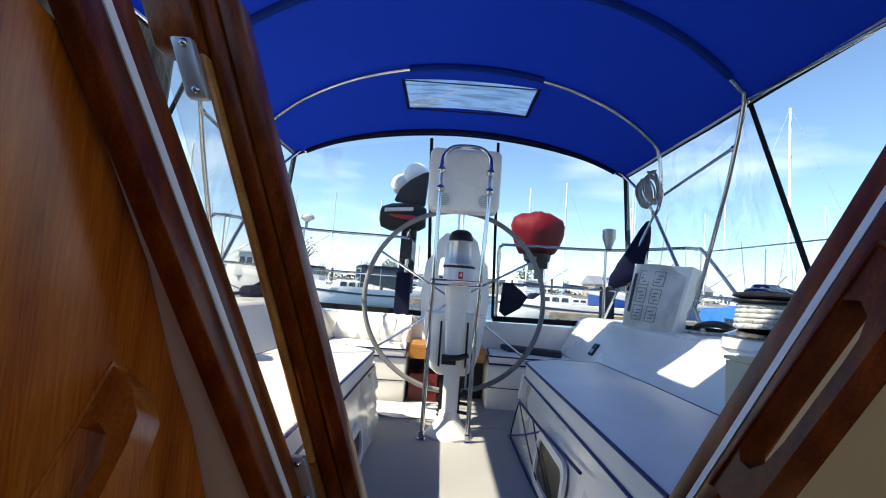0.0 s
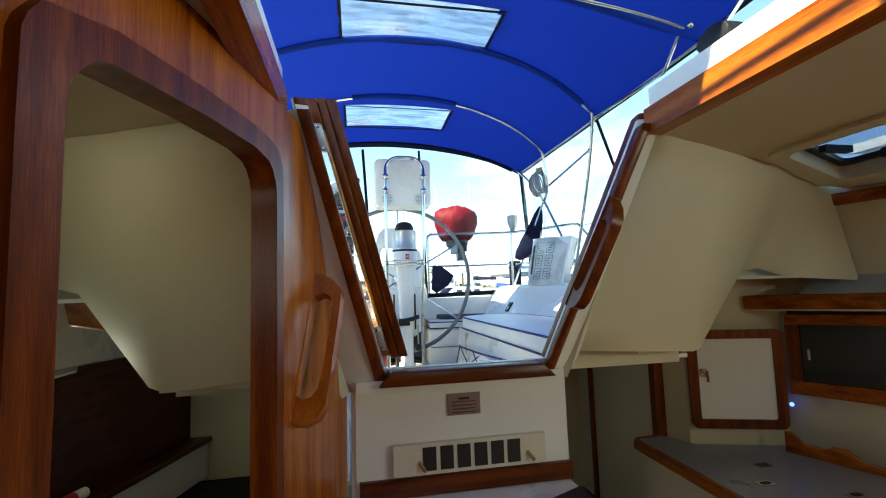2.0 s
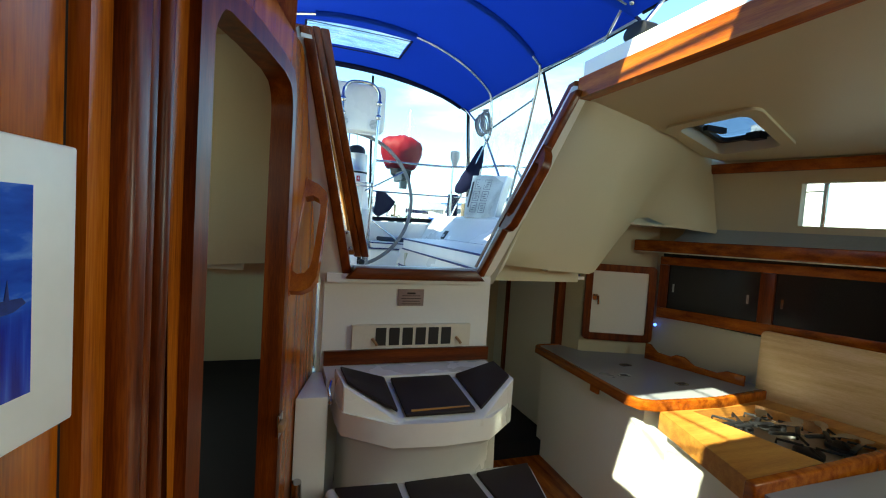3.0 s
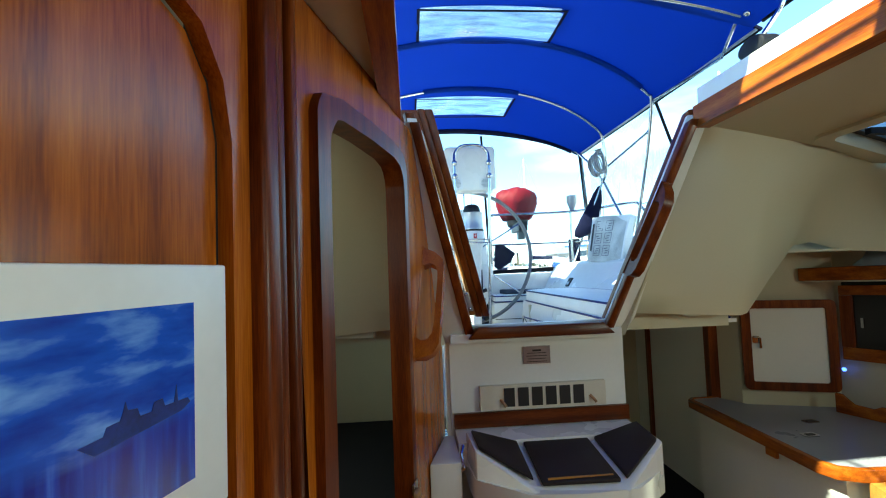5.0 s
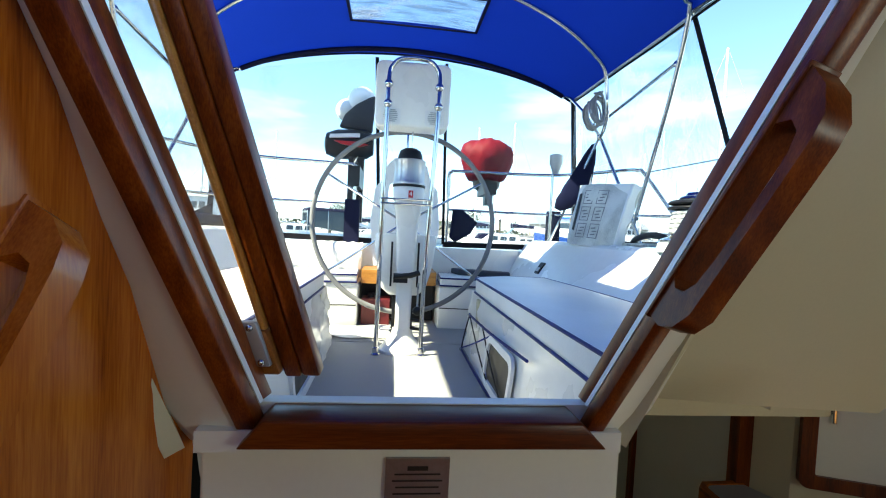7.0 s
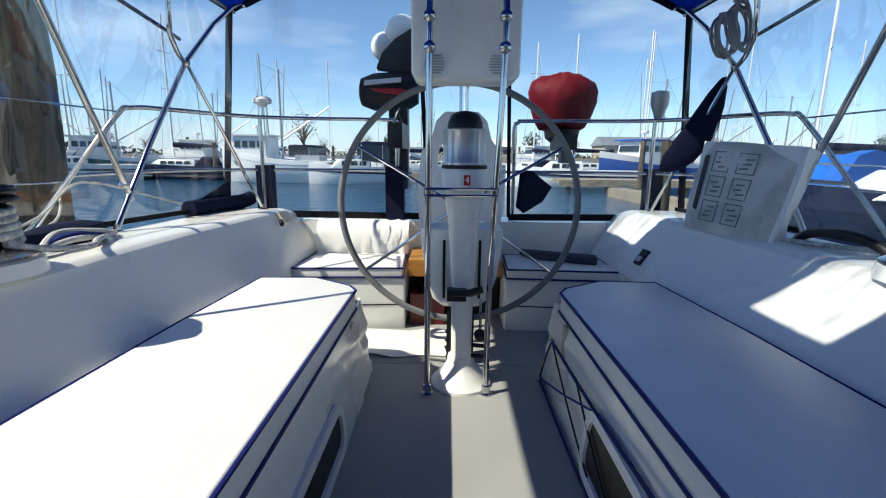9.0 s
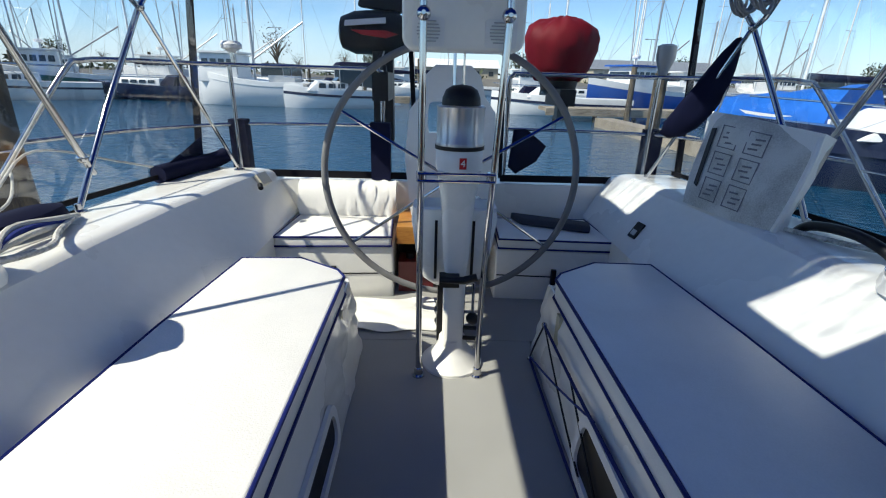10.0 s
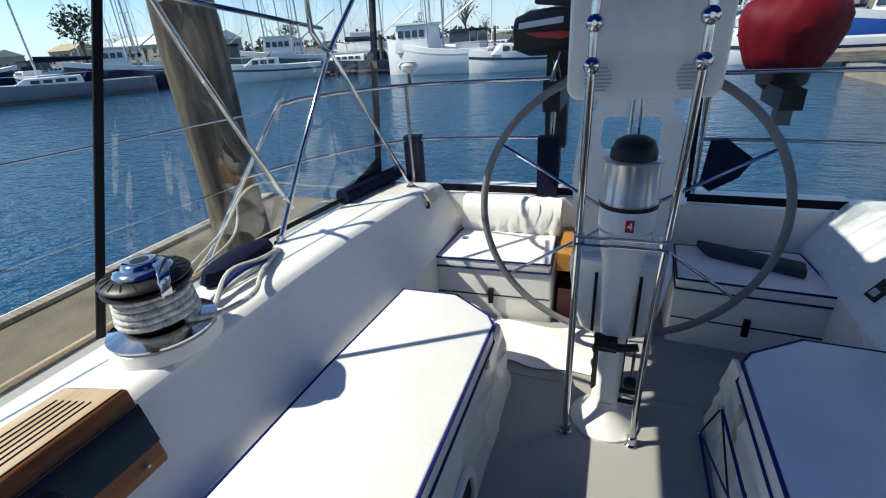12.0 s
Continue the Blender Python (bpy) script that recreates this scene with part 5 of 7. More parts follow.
for y0, y1, z0, z1 in ((0.6, 1.76, -0.22, 0.36), (1.76, 2.08, -0.22, 0.10), (1.76, 2.08, 0.28, 0.36), (2.08, 3.17, -0.22, 0.36)):
    pts = [(berth_x(y) + d, y, z) for d in (0.0, 0.015) for y, z in ((y0, z0), (y1, z0), (y1, z1), (y0, z1))]
    v = [lining.verts.new(p) for p in pts]
    for f in ((0, 1, 2, 3), (4, 7, 6, 5), (0, 4, 5, 1), (1, 5, 6, 2), (2, 6, 7, 3), (3, 7, 4, 0)):
        lining.faces.new([v[i] for i in f])
tagged(part("hull_lining", lining, TEAKSHADED), "teak hull lining beside the berth, coloured dark for shade", "wall", kind="structure")
tagged(part("berth_shelf", soften(along_hull(-0.245, -0.215, 0.015, 0.13), 0.004), TEAKSHADED), "teak shelf edge along the berth", "shelf", kind="structure")
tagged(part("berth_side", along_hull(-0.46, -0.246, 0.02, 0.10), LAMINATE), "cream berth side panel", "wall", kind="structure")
tagged(part("berth_trim", soften(along_hull(0.30, 0.33, 0.0, 0.02), 0.003), TEAKSHADED), "thin teak trim above the berth", "trim", kind="structure")
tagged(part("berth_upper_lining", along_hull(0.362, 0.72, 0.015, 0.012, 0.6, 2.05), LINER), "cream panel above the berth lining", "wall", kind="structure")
tagged(part("berth_trim", soften(along_hull(0.475, 0.50, 0.027, 0.014, 0.6, 2.05), 0.003), TEAKSHADED), "thin teak trim above the berth", "trim", kind="structure")
mt = thing("berth_mattress", "dark blue-black berth mattress", "mattress", at=(-1.0, 2.0, -0.6))
part("pad", soften(slab([(-0.62, 0.95, -0.60), (-0.42, 1.56, -0.60), (-0.40, 3.1, -0.60), (-1.30, 3.1, -0.60), (-1.62, 1.9, -0.60), (-1.85, 0.95, -0.60)], (0, 0, 0.145)), 0.02, 3), BLACKMAT, mt)
part("piping", tube(smooth_path([(-0.64, 0.97, -0.457), (-0.44, 1.56, -0.457), (-0.42, 3.08, -0.457), (-1.29, 3.08, -0.457), (-1.60, 1.9, -0.457), (-1.83, 0.97, -0.457)], 1), 0.007, 6), NAVY, mt, "dark piping")
tagged(part("berth_base", slab([(-0.62, 0.95, -1.1), (-0.42, 1.56, -1.1), (-0.40, 3.1, -1.1), (-1.30, 3.1, -1.1), (-1.62, 1.9, -1.1), (-1.85, 0.95, -1.1)], (0, 0, 0.498)), PLY), "teak berth base", "berth", kind="structure")
pl = thing("window_2", "small oblong portlight in a white frame", "window", at=(-1.7, 2.19, 0.1), kind="structure")
part("frame", ring(rounded(1.74, 2.10, 0.085, 0.295, 0.06), rounded(1.785, 2.055, 0.125, 0.255, 0.04), lambda a, b, d: (berth_x(a) + 0.014 + d, a, b), 0.02), WHITE, pl)
part("pane", outline(rounded(1.77, 2.07, 0.11, 0.27, 0.04), lambda a, b, d: (berth_x(a) - 0.03 + d, a, b), 0.006), GLASS, pl).visible_shadow = False
rs = thing("striped_cloth", "rolled red and white striped cloth on the berth shelf", "cloth", at=(-1.5, 2.2, -0.2))
for i in range(9):
    y = 1.86 + i * 0.055
    part("stripe", tube([(berth_x(y) + 0.075, y, -0.19), (berth_x(y + 0.055) + 0.075, y + 0.055, -0.19)], 0.024, 10), RED if i % 2 else WHITE, rs)
cl = thing("berth_lamp", "small round dome lamp on the berth headliner", "lamp", at=(-1.05, 0.95, 1.12))
part("base", lathe([(0.09, 1.11), (0.09, 1.085), (0.075, 1.07), (0.05, 1.07)], 24, (-1.05, 1.02, 0)), WHITE, cl)
lens_, n__, l__, p__ = bare("lit_lens")
p__.inputs["Base Color"].default_value = (0.8, 0.8, 0.76, 1)
p__.inputs["Emission Color"].default_value, p__.inputs["Emission Strength"].default_value = (1.0, 0.97, 0.90, 1), 5.0
part("lens", lathe([(0.055, 1.071), (0.05, 1.06), (0.03, 1.05), (0.001, 1.047)], 20, (-1.05, 1.02, 0)), lens_, cl, "lit white lens")

lt_ = thing("door_latch", "small brass latch on the doorway trim", "latch", at=on_panel(0.505, 0.0, 0.02))
part("plate", soften(outline([(0.492, -0.035), (0.535, -0.035), (0.535, 0.03), (0.492, 0.03)], lambda a, b, d: lp(a, b, 0.019 + d), 0.006), 0.002), STEEL, lt_)
part("catch", soften(outline([(0.480, -0.012), (0.520, -0.012), (0.520, 0.012), (0.480, 0.012)], lambda a, b, d: lp(a, b, 0.025 + d), 0.014), 0.003), BARETEAK, lt_)


# ---- galley ----
def counter():
    t = thing("galley_counter", "cream galley counter with a teak-edged grey top", "counter", at=(1.5, 1.8, -1.1))
    zt = -0.172
    top = [(1.115, 2.245), (1.08, 1.37), (1.10, 1.315), (1.16, 1.285), (1.52, 1.262), (1.93, 1.305), (1.95, 1.37), (1.77, 1.95), (1.345, 2.10), (1.27, 2.26)]
    part("top", slab([(x, y, zt - 0.03) for x, y in top], (0, 0, 0.03)), GREYTOP, t, "grey laminate top")
    part("front", slab([(1.16, 2.26, -1.1), (1.13, 1.38, -1.1), (1.15, 1.335, -1.1), (1.20, 1.315, -1.1), (1.95, 1.33, -1.1), (1.95, 1.40, -1.1), (1.25, 1.37, -1.1), (1.20, 1.40, -1.1), (1.21, 2.26, -1.1)], (0, 0, 1.1 + zt - 0.03)), LAMINATE, t)
    part("edge", soften(hull_of([[(x + a * nx, y + a * ny, zt + z) for a, z in ((0.012, -0.045), (-0.018, -0.045), (-0.018, 0.004), (0.012, 0.004))] for x, y, nx, ny in ((1.28, 2.262, 0, -1), (1.13, 2.258, 0.5, -0.8), (1.105, 2.235, 1, -0.2), (1.075, 1.37, 1, 0.1), (1.095, 1.31, 0.8, 0.6), (1.155, 1.278, 0.2, 1), (1.52, 1.255, 0, 1), (1.92, 1.298, -0.1, 1))]), 0.005, 2, 50), TEAKY, t, "varnished teak edge")
    part("latch", box(1.085, 1.10, 1.60, 1.66, zt - 0.085, zt - 0.045, 0.004), TEAKY, t, "teak finger pull")
    for x, y in ((1.42, 1.78), (1.50, 1.45), (1.27, 1.62)):
        k = part("lift_ring", outline(rounded(x - 0.035, x + 0.035, y - 0.022, y + 0.022, 0.012), lambda a, b, d: (a, b, zt + d), 0.004), STEEL, t, "flush steel lift ring")
        part("recess", outline(rounded(x - 0.022, x + 0.022, y - 0.012, y + 0.012, 0.008), lambda a, b, d: (a, b, zt + 0.003 + d), 0.002), RUBBER, k)
    return t


counter()

tagged(part("wall_galley", slab([(x, y, -0.20) for x, y in ((1.29, 2.28), (1.345, 2.135), (1.80, 1.965), (2.2, 2.12), (2.2, 2.3))], (0, 0, 0.95)), LINER), "cream galley end wall", "wall", kind="structure")
tagged(part("passage_post", soften(add_box(solid(), 1.245, 1.30, 2.255, 2.305, -0.9, 0.45), 0.006), TEAK), "varnished teak corner post", "post", kind="structure")
tagged(part("wall_passage", box(1.26, 1.29, 2.30, 3.2, -1.1, 0.45, 0.0), LAMINATE), "cream panel along the side passage", "wall", kind="structure")
tagged(part("passage_trim", soften(add_box(solid(), 1.235, 1.262, 2.955, 2.985, -0.85, 0.40), 0.004), TEAK), "dark teak trim strip", "trim", kind="structure")
tagged(part("passage_trim", soften(add_box(solid(), 1.235, 1.262, 2.30, 2.954, -0.86, -0.82), 0.004), TEAKY), "dark teak trim strip", "trim", kind="structure")
tagged(part("passage_step", soften(add_box(solid(), 0.376, 1.258, 2.2, 3.18, -1.1, -0.80), 0.01), BLACKMAT), "dark carpeted step in the passage", "step", kind="structure")
lp2 = thing("engine_switch", "small red-lit switch plate by the floor", "switch", at=(1.25, 2.55, -0.9))
part("plate", soften(add_box(solid(), 1.246, 1.2585, 2.50, 2.60, -0.94, -0.86), 0.003), RUBBER, lp2)
part("rocker", box(1.240, 1.2465, 2.53, 2.57, -0.915, -0.885, 0.002), RED, lp2, "red rocker")

# small locker door on the slanted end wall
ga, gb = Vector((1.341, 2.112, 0)), Vector((1.757, 1.951, 0))
gu = (gb - ga).normalized()
gn = Vector((gu.y, -gu.x, 0))
if gn.y > 0:
    gn = -gn
lg = lambda a, b, d: ga + gu * a + gn * d + Vector((0, 0, b))
gl = (gb - ga).length
lk = thing("locker_door", "cream locker door in a rounded teak frame", "cabinet door", at=ga)
part("frame", soften(ring(rounded(0.0, gl, -0.09, 0.402, 0.03), rounded(0.045, gl - 0.045, -0.045, 0.357, 0.012), lambda a, b, d: lg(a, b, d), 0.022), 0.005, 2), TEAK, lk, "rounded teak frame")
part("panel", outline([(0.04, -0.05), (gl - 0.04, -0.05), (gl - 0.04, 0.362), (0.04, 0.362)], lambda a, b, d: lg(a, b, d), 0.010), LAMINATE, lk)
h_ = part("handle", outline(rounded(0.052, 0.085, 0.165, 0.205, 0.008), lambda a, b, d: lg(a, b, d + 0.010), 0.006), STEEL, lk, "small brass-toned lever")
part("lever", tube([lg(0.06, 0.20, 0.02), lg(0.085, 0.195, 0.024), lg(0.087, 0.14, 0.024)], 0.006, 8), STEEL, h_)

# long lockers with smoked sliding doors, and the shelf above
la = Vector((1.775, 1.925, 0))
lu = Vector((0.296, -0.955, 0)).normalized()
ln = Vector((-0.955, -0.296, 0)).normalized()
ll = lambda a, b, d: la + lu * a + ln * d + Vector((0, 0, b))
lc = thing("wall_locker", "varnished teak wall locker with smoked sliding doors", "cabinet", at=la + Vector((0, 0, 0.1)))
z0_ = lambda a: 0.088 + 0.028 * a
part("top_rail", soften(hull_of([[ll(a, 0.425 + 0.028 * a, -0.01), ll(a, 0.425 + 0.028 * a, 0.022), ll(a, 0.475 + 0.028 * a, 0.022), ll(a, 0.475 + 0.028 * a, -0.01)] for a in (0.0, 2.1)]), 0.003), TEAKY, lc)
part("bottom_rail", soften(hull_of([[ll(a, z0_(a), -0.01), ll(a, z0_(a), 0.022), ll(a, z0_(a) + 0.065, 0.022), ll(a, z0_(a) + 0.065, -0.01)] for a in (0.0, 2.1)]), 0.003), TEAKY, lc)
for a0, a1 in ((0.0, 0.055), (0.555, 0.625), (1.25, 1.32), (2.03, 2.1)):
    part("stile", soften(hull_of([[ll(a0, z, -0.01), ll(a1, z, -0.01), ll(a1, z, 0.024), ll(a0, z, 0.024)] for z in (z0_(a0) + 0.0655, 0.4245 + 0.028 * a0)]), 0.003), TEAK, lc)
for a0, a1 in ((0.055, 0.555), (0.625, 1.25), (1.32, 2.03)):
    dd = part("sliding_door", hull_of([[ll(a0 - 0.01, z, 0.002), ll(a1 + 0.01, z, 0.002), ll(a1 + 0.01, z, 0.008), ll(a0 - 0.01, z, 0.008)] for z in (0.13, 0.45 + 0.028 * a0)]), DARKPLEX, lc, "smoked acrylic sliding door")
    for a in (a0 + 0.03, a1 - 0.06):
        part("pull", hull_of([[ll(a, z, 0.008), ll(a + 0.012, z, 0.008), ll(a + 0.012, z, 0.013), ll(a, z, 0.013)] for z in (0.26, 0.31)]), STEEL, dd)
# near-black slab takes the place of the locker's shaded interior
part("carcass", hull_of([[ll(0.0, z, -0.011), ll(2.1, z, -0.011), ll(2.1, z, -0.05), ll(0.0, z, -0.05)] for z in (0.09, 0.56)]), DARKPLEX, lc, "dark slab painted for the locker's shaded inside")
sh_ = thing("galley_shelf", "varnished teak shelf with a raised front rail", "shelf", at=la + Vector((0, 0, 0.5)))
part("rail", soften(hull_of([[ll(a, 0.505 + 0.02 * a, 0.0), ll(a, 0.505 + 0.02 * a, 0.125), ll(a, 0.575 + 0.02 * a, 0.125), ll(a, 0.575 + 0.02 * a, 0.0)] for a in (-0.13, 2.1)]), 0.008, 3), TEAKY, sh_)
part("light_strip", hull_of([[ll(a, 0.498 + 0.02 * a, 0.10), ll(a, 0.498 + 0.02 * a, 0.118), ll(a, 0.5045 + 0.02 * a, 0.118), ll(a, 0.5045 + 0.02 * a, 0.10)] for a in (-0.10, 2.1)]), LINER, sh_, "pale underside strip")
tagged(part("window_ledge", hull_of([[ll(a, 0.58, -0.40), ll(a, 0.58, 0.12), ll(a, 0.62, 0.02), ll(a, 0.70, -0.06), ll(a, 0.70, -0.40)] for a in (0.12, 2.1)]), surface("blue_grey_ledge", (0.30, 0.34, 0.36), 0.6)), "blue-grey padded ledge under the windows", "ledge", kind="structure")
tagged(part("window_trim", soften(hull_of([[ll(a, 0.985, -0.02), ll(a, 0.985, 0.01), ll(a, 1.04, 0.01), ll(a, 1.04, -0.02)] for a in (0.13, 2.1)]), 0.004), TEAKY), "varnished teak trim under the headliner", "trim", kind="structure")
fd = thing("fiddle_rail", "scalloped teak fiddle rail behind the counter", "rail", at=la + Vector((0, 0, -0.17)))
fp = [(0.0, -0.172), (0.0, -0.075), (0.03, -0.075), (0.08, -0.115), (0.16, -0.118), (0.19, -0.10), (0.24, -0.10), (0.30, -0.135), (0.42, -0.138), (0.47, -0.115), (0.56, -0.115), (0.56, -0.172)]
part("board", soften(outline(fp, lambda a, b, d: ll(a, b, 0.10 + d), 0.016), 0.003), TEAKY, fd)
bl_ = thing("indicator_light", "tiny blue indicator lamp on the galley wall", "indicator", at=(1.79, 1.93, 0.03))
bm_blue, n__, l__, p__ = bare("blue_led")
p__.inputs["Base Color"].default_value = (0.02, 0.05, 0.6, 1)
p__.inputs["Emission Color"].default_value, p__.inputs["Emission Strength"].default_value = (0.05, 0.12, 1.0, 1), 1.5
part("bulb", ball(ll(0.0, 0.035, 0.02), 0.010, 10), bm_blue, bl_)
tagged(part("wall_locker_back", hull_of([[ll(-0.03, z, -0.06), ll(2.1, z, -0.06), ll(2.1, z, -0.10), ll(-0.03, z, -0.10)] for z in (-0.3, 0.12)]), LINER), "cream wall behind the counter", "wall", kind="structure")

# stove and its leaning cover board
st = thing("galley_stove", "steel galley stove set in a pale teak surround", "stove", at=(1.5, 0.95, -1.1))
part("surround", soften(ring([(1.175, 1.268), (1.90, 1.282), (2.06, 0.70), (1.01, 0.70)], [(1.34, 1.235), (1.76, 1.235), (1.92, 0.76), (1.44, 0.72)], lambda a, b, d: (a, b, -0.30 + d), 0.085), 0.004), YELLOWWOOD, st, "pale teak surround")
part("hob", slab([(1.32, 1.25, -0.285), (1.78, 1.25, -0.285), (1.94, 0.74, -0.285), (1.42, 0.705, -0.285)], (0, 0, 0.02)), BRUSHED, st, "brushed steel hob")
part("front", slab([(1.215, 1.25, -1.1), (1.90, 1.27, -1.1), (2.05, 0.71, -1.1), (1.05, 0.71, -1.1)], (0, 0, 0.795)), LAMINATE, st)
for cx, cy in ((1.49, 1.11), (1.69, 1.10), (1.56, 0.86), (1.78, 0.87)):
    b_ = part("burner", lathe([(0.055, -0.264), (0.055, -0.246), (0.035, -0.240), (0.001, -0.240)], 18, (cx, cy, 0)), RUBBER, st, "black burner")
    for q in range(4):
        a = radians(45 + 90 * q)
        part("grate_bar", tube([(cx + 0.02 * math.cos(a), cy + 0.02 * math.sin(a), -0.228), (cx + 0.095 * math.cos(a), cy + 0.125 * math.sin(a), -0.228), (cx + 0.095 * math.cos(a), cy + 0.125 * math.sin(a), -0.246)], 0.006, 6), RUBBER, b_)
rnd_s = random.Random(4)
for k in range(9):
    ut = thing("galley_utensil", "dark-handled steel utensil lying in the stove tray", "utensil", "utensils in the stove tray", (1.6, 1.0, -0.22))
    ux, uy, ua = 1.48 + 0.034 * k + rnd_s.uniform(-0.03, 0.03), 1.13 - 0.036 * k + rnd_s.uniform(-0.05, 0.05), rnd_s.uniform(-0.7, 0.9)
    ud = Vector((math.cos(ua), math.sin(ua), 0))
    uo = Vector((ux, uy, -0.218 + 0.005 * k % 0.02))
    part("handle", soften(hull_of([[uo + ud * q + Vector((-ud.y, ud.x, 0)) * w + Vector((0, 0, h)) for w, h in ((-0.009, -0.006), (0.009, -0.006), (0.009, 0.006), (-0.009, 0.006))] for q in (-0.10, 0.01)]), 0.003), RUBBER, ut)
    part("blade", soften(hull_of([[uo + ud * q + Vector((-ud.y, ud.x, 0)) * w * wq + Vector((0, 0, h)) for w, h in ((-1, -0.0015), (1, -0.0015), (1, 0.0015), (-1, 0.0015))] for q, wq in ((0.01, 0.008), (0.06, 0.010), (0.085, 0.024), (0.13, 0.026), (0.15, 0.012))]), 0.001, 1), STEEL, ut)
nc = thing("near_counter", "grey laminate counter end behind a teak rail", "counter", at=(1.4, 0.4, -0.9))
part("top", box(1.00, 2.10, -0.30, 0.655, -0.245, -0.225, 0.003), GREYTOP, nc, "grey laminate top")
part("rail", soften(hull_of([[(x, y - 0.022, -0.26), (x, y + 0.022, -0.26), (x, y + 0.018, -0.187), (x, y - 0.018, -0.187)] for x, y in ((0.95, 0.668), (1.40, 0.685), (2.0, 0.722))]), 0.008, 3), TEAKY, nc, "rounded teak rail")
part("front", box(1.02, 1.06, -0.30, 0.65, -0.96, -0.246, 0.003), LAMINATE, nc)
cb = thing("stove_cover", "pale wooden cutting board leaning behind the stove", "cutting board", at=ll(0.9, -0.22, 0.1))
part("board", soften(outline(rounded(0.60, 1.40, -0.23, 0.14, 0.03), lambda a, b, d: ll(a, b, 0.05 + 0.02 * (0.14 - b) + d), 0.022), 0.004), MAPLE, cb)


# ---- water and harbour ----
wm, n__, l__, p__ = bare("harbour_water")
p__.inputs["Base Color"].default_value = (0.004, 0.048, 0.105, 1)
p__.inputs["Roughness"].default_value, p__.inputs["IOR"].default_value = 0.05, 1.33
w1_, w2_ = noise_node(n__, l__, 1.6, 4.0, (1.0, 1.7, 1)), noise_node(n__, l__, 0.22, 3.0, (1.0, 2.0, 1))
mx = n__.new("ShaderNodeMix")
mx.inputs[0].default_value = 0.45
l__.new(w1_.outputs["Fac"], mx.inputs[2]), l__.new(w2_.outputs["Fac"], mx.inputs[3])
w3_, mx2 = noise_node(n__, l__, 5.5, 3.0, (1.0, 1.6, 1)), n__.new("ShaderNodeMix")
mx2.inputs[0].default_value = 0.22
l__.new(mx.outputs[0], mx2.inputs[2]), l__.new(w3_.outputs["Fac"], mx2.inputs[3])
bp_ = n__.new("ShaderNodeBump")
bp_.inputs["Strength"].default_value, bp_.inputs["Distance"].default_value = 0.55, 0.35
l__.new(mx2.outputs[0], bp_.inputs["Height"]), l__.new(bp_.outputs["Normal"], p__.inputs["Normal"])
WZ = -0.95
tagged(part("water", sheet([[(x, y, WZ) for x in (-3000, 0, 3000)] for y in (-3000, 0, 3000)]), wm), "rippled blue harbour water", "water", kind="structure")

# finger dock beside the boat, with its pile
dk = thing("finger_dock", "weathered plank finger dock with a timber edge", "dock", at=(-3.4, 3, -0.5), kind="structure")
part("frame", box(-4.60, -2.32, -4.0, 6.8, WZ - 0.3, -0.40, 0), GRITTY, dk)
for x in (-4.56, -2.40):
    part("edge_timber", soften(add_box(solid(), x - (0.06 if x < -3 else 0.12), x + (0.06 if x < -3 else 0.12), -4.0, 6.8, -0.47, -0.36), 0.01), DOCKWOOD, dk)
part("fender_strip", soften(add_box(solid(), -2.285, -2.255, -4.0, 6.8, -0.52, -0.38), 0.008), RUBBER, dk, "black fender strip")
part("rub_strip", soften(add_box(solid(), -4.66, -4.622, -4.0, 6.8, -0.50, -0.37), 0.008), WHITE, dk, "white rub strip")
pile = thing("mooring_pile", "thick old timber mooring pile, half in shade", "pile", at=(-2.6, 4.27, WZ))
part("trunk", tube([(-2.60, 4.27, WZ - 0.5 + 0.42 * i) for i in range(15)], [0.19 + 0.008 * math.sin(i * 2.1) for i in range(15)], 20), PILEWOOD, pile)
part("band", lathe([(0.205, -0.02), (0.207, 0.0), (0.207, 0.05), (0.205, 0.07)], 20, (-2.60, 4.27, -0.3)), RUBBER, pile)


def hull_form(L, B, H, sheer=0.25, n=11):
    """A boat hull along x, bow at +x, waterline at z = 0."""
    rows = []
    for i in range(n):
        u = i / (n - 1)
        x = -L / 2 + L * u
        w = B / 2 * (1 - max(0, (u - 0.45) / 0.55) ** 2.2) * (0.92 + 0.08 * min(1, u * 4))
        h = H * (1 + sheer * max(0, u - 0.3) ** 1.5 * 2)
        w = max(w, 0.02)
        rows.append([(x, -w, h), (x, -w * 0.98, h * 0.6), (x, -w * 0.80, 0.05), (x, -w * 0.5, -0.35), (x, w * 0.5, -0.35), (x, w * 0.80, 0.05), (x, w * 0.98, h * 0.6), (x, w, h)])
    return rows


def place(t, x, y, yaw):
    t.matrix_world = pose(x, y, WZ, 0, 0, yaw)


def cabin_block(x0, x1, w0, w1, z0, z1, rake=0.3):
    lo = [(x0, -w0, z0), (x1, -w0, z0), (x1, w0, z0), (x0, w0, z0)]
    hi = [(x0 + 0.05, -w1, z1), (x1 - rake, -w1, z1), (x1 - rake, w1, z1), (x0 + 0.05, w1, z1)]
    return soften(hull_of([lo, hi]), 0.06, 2)


def windows(t, x0, x1, w, z0, z1, n, name="window"):
    for s in (-1, 1):
        for i in range(n):
            a = x0 + (x1 - x0) * (i + 0.12) / n
            b = x0 + (x1 - x0) * (i + 0.88) / n
            part(name, slab([(a, s * w, z0), (b, s * w, z0), (b - 0.04, s * (w - 0.03), z1), (a, s * (w - 0.03), z1)], (0, s * 0.025, 0)), DARKGLASS, t)


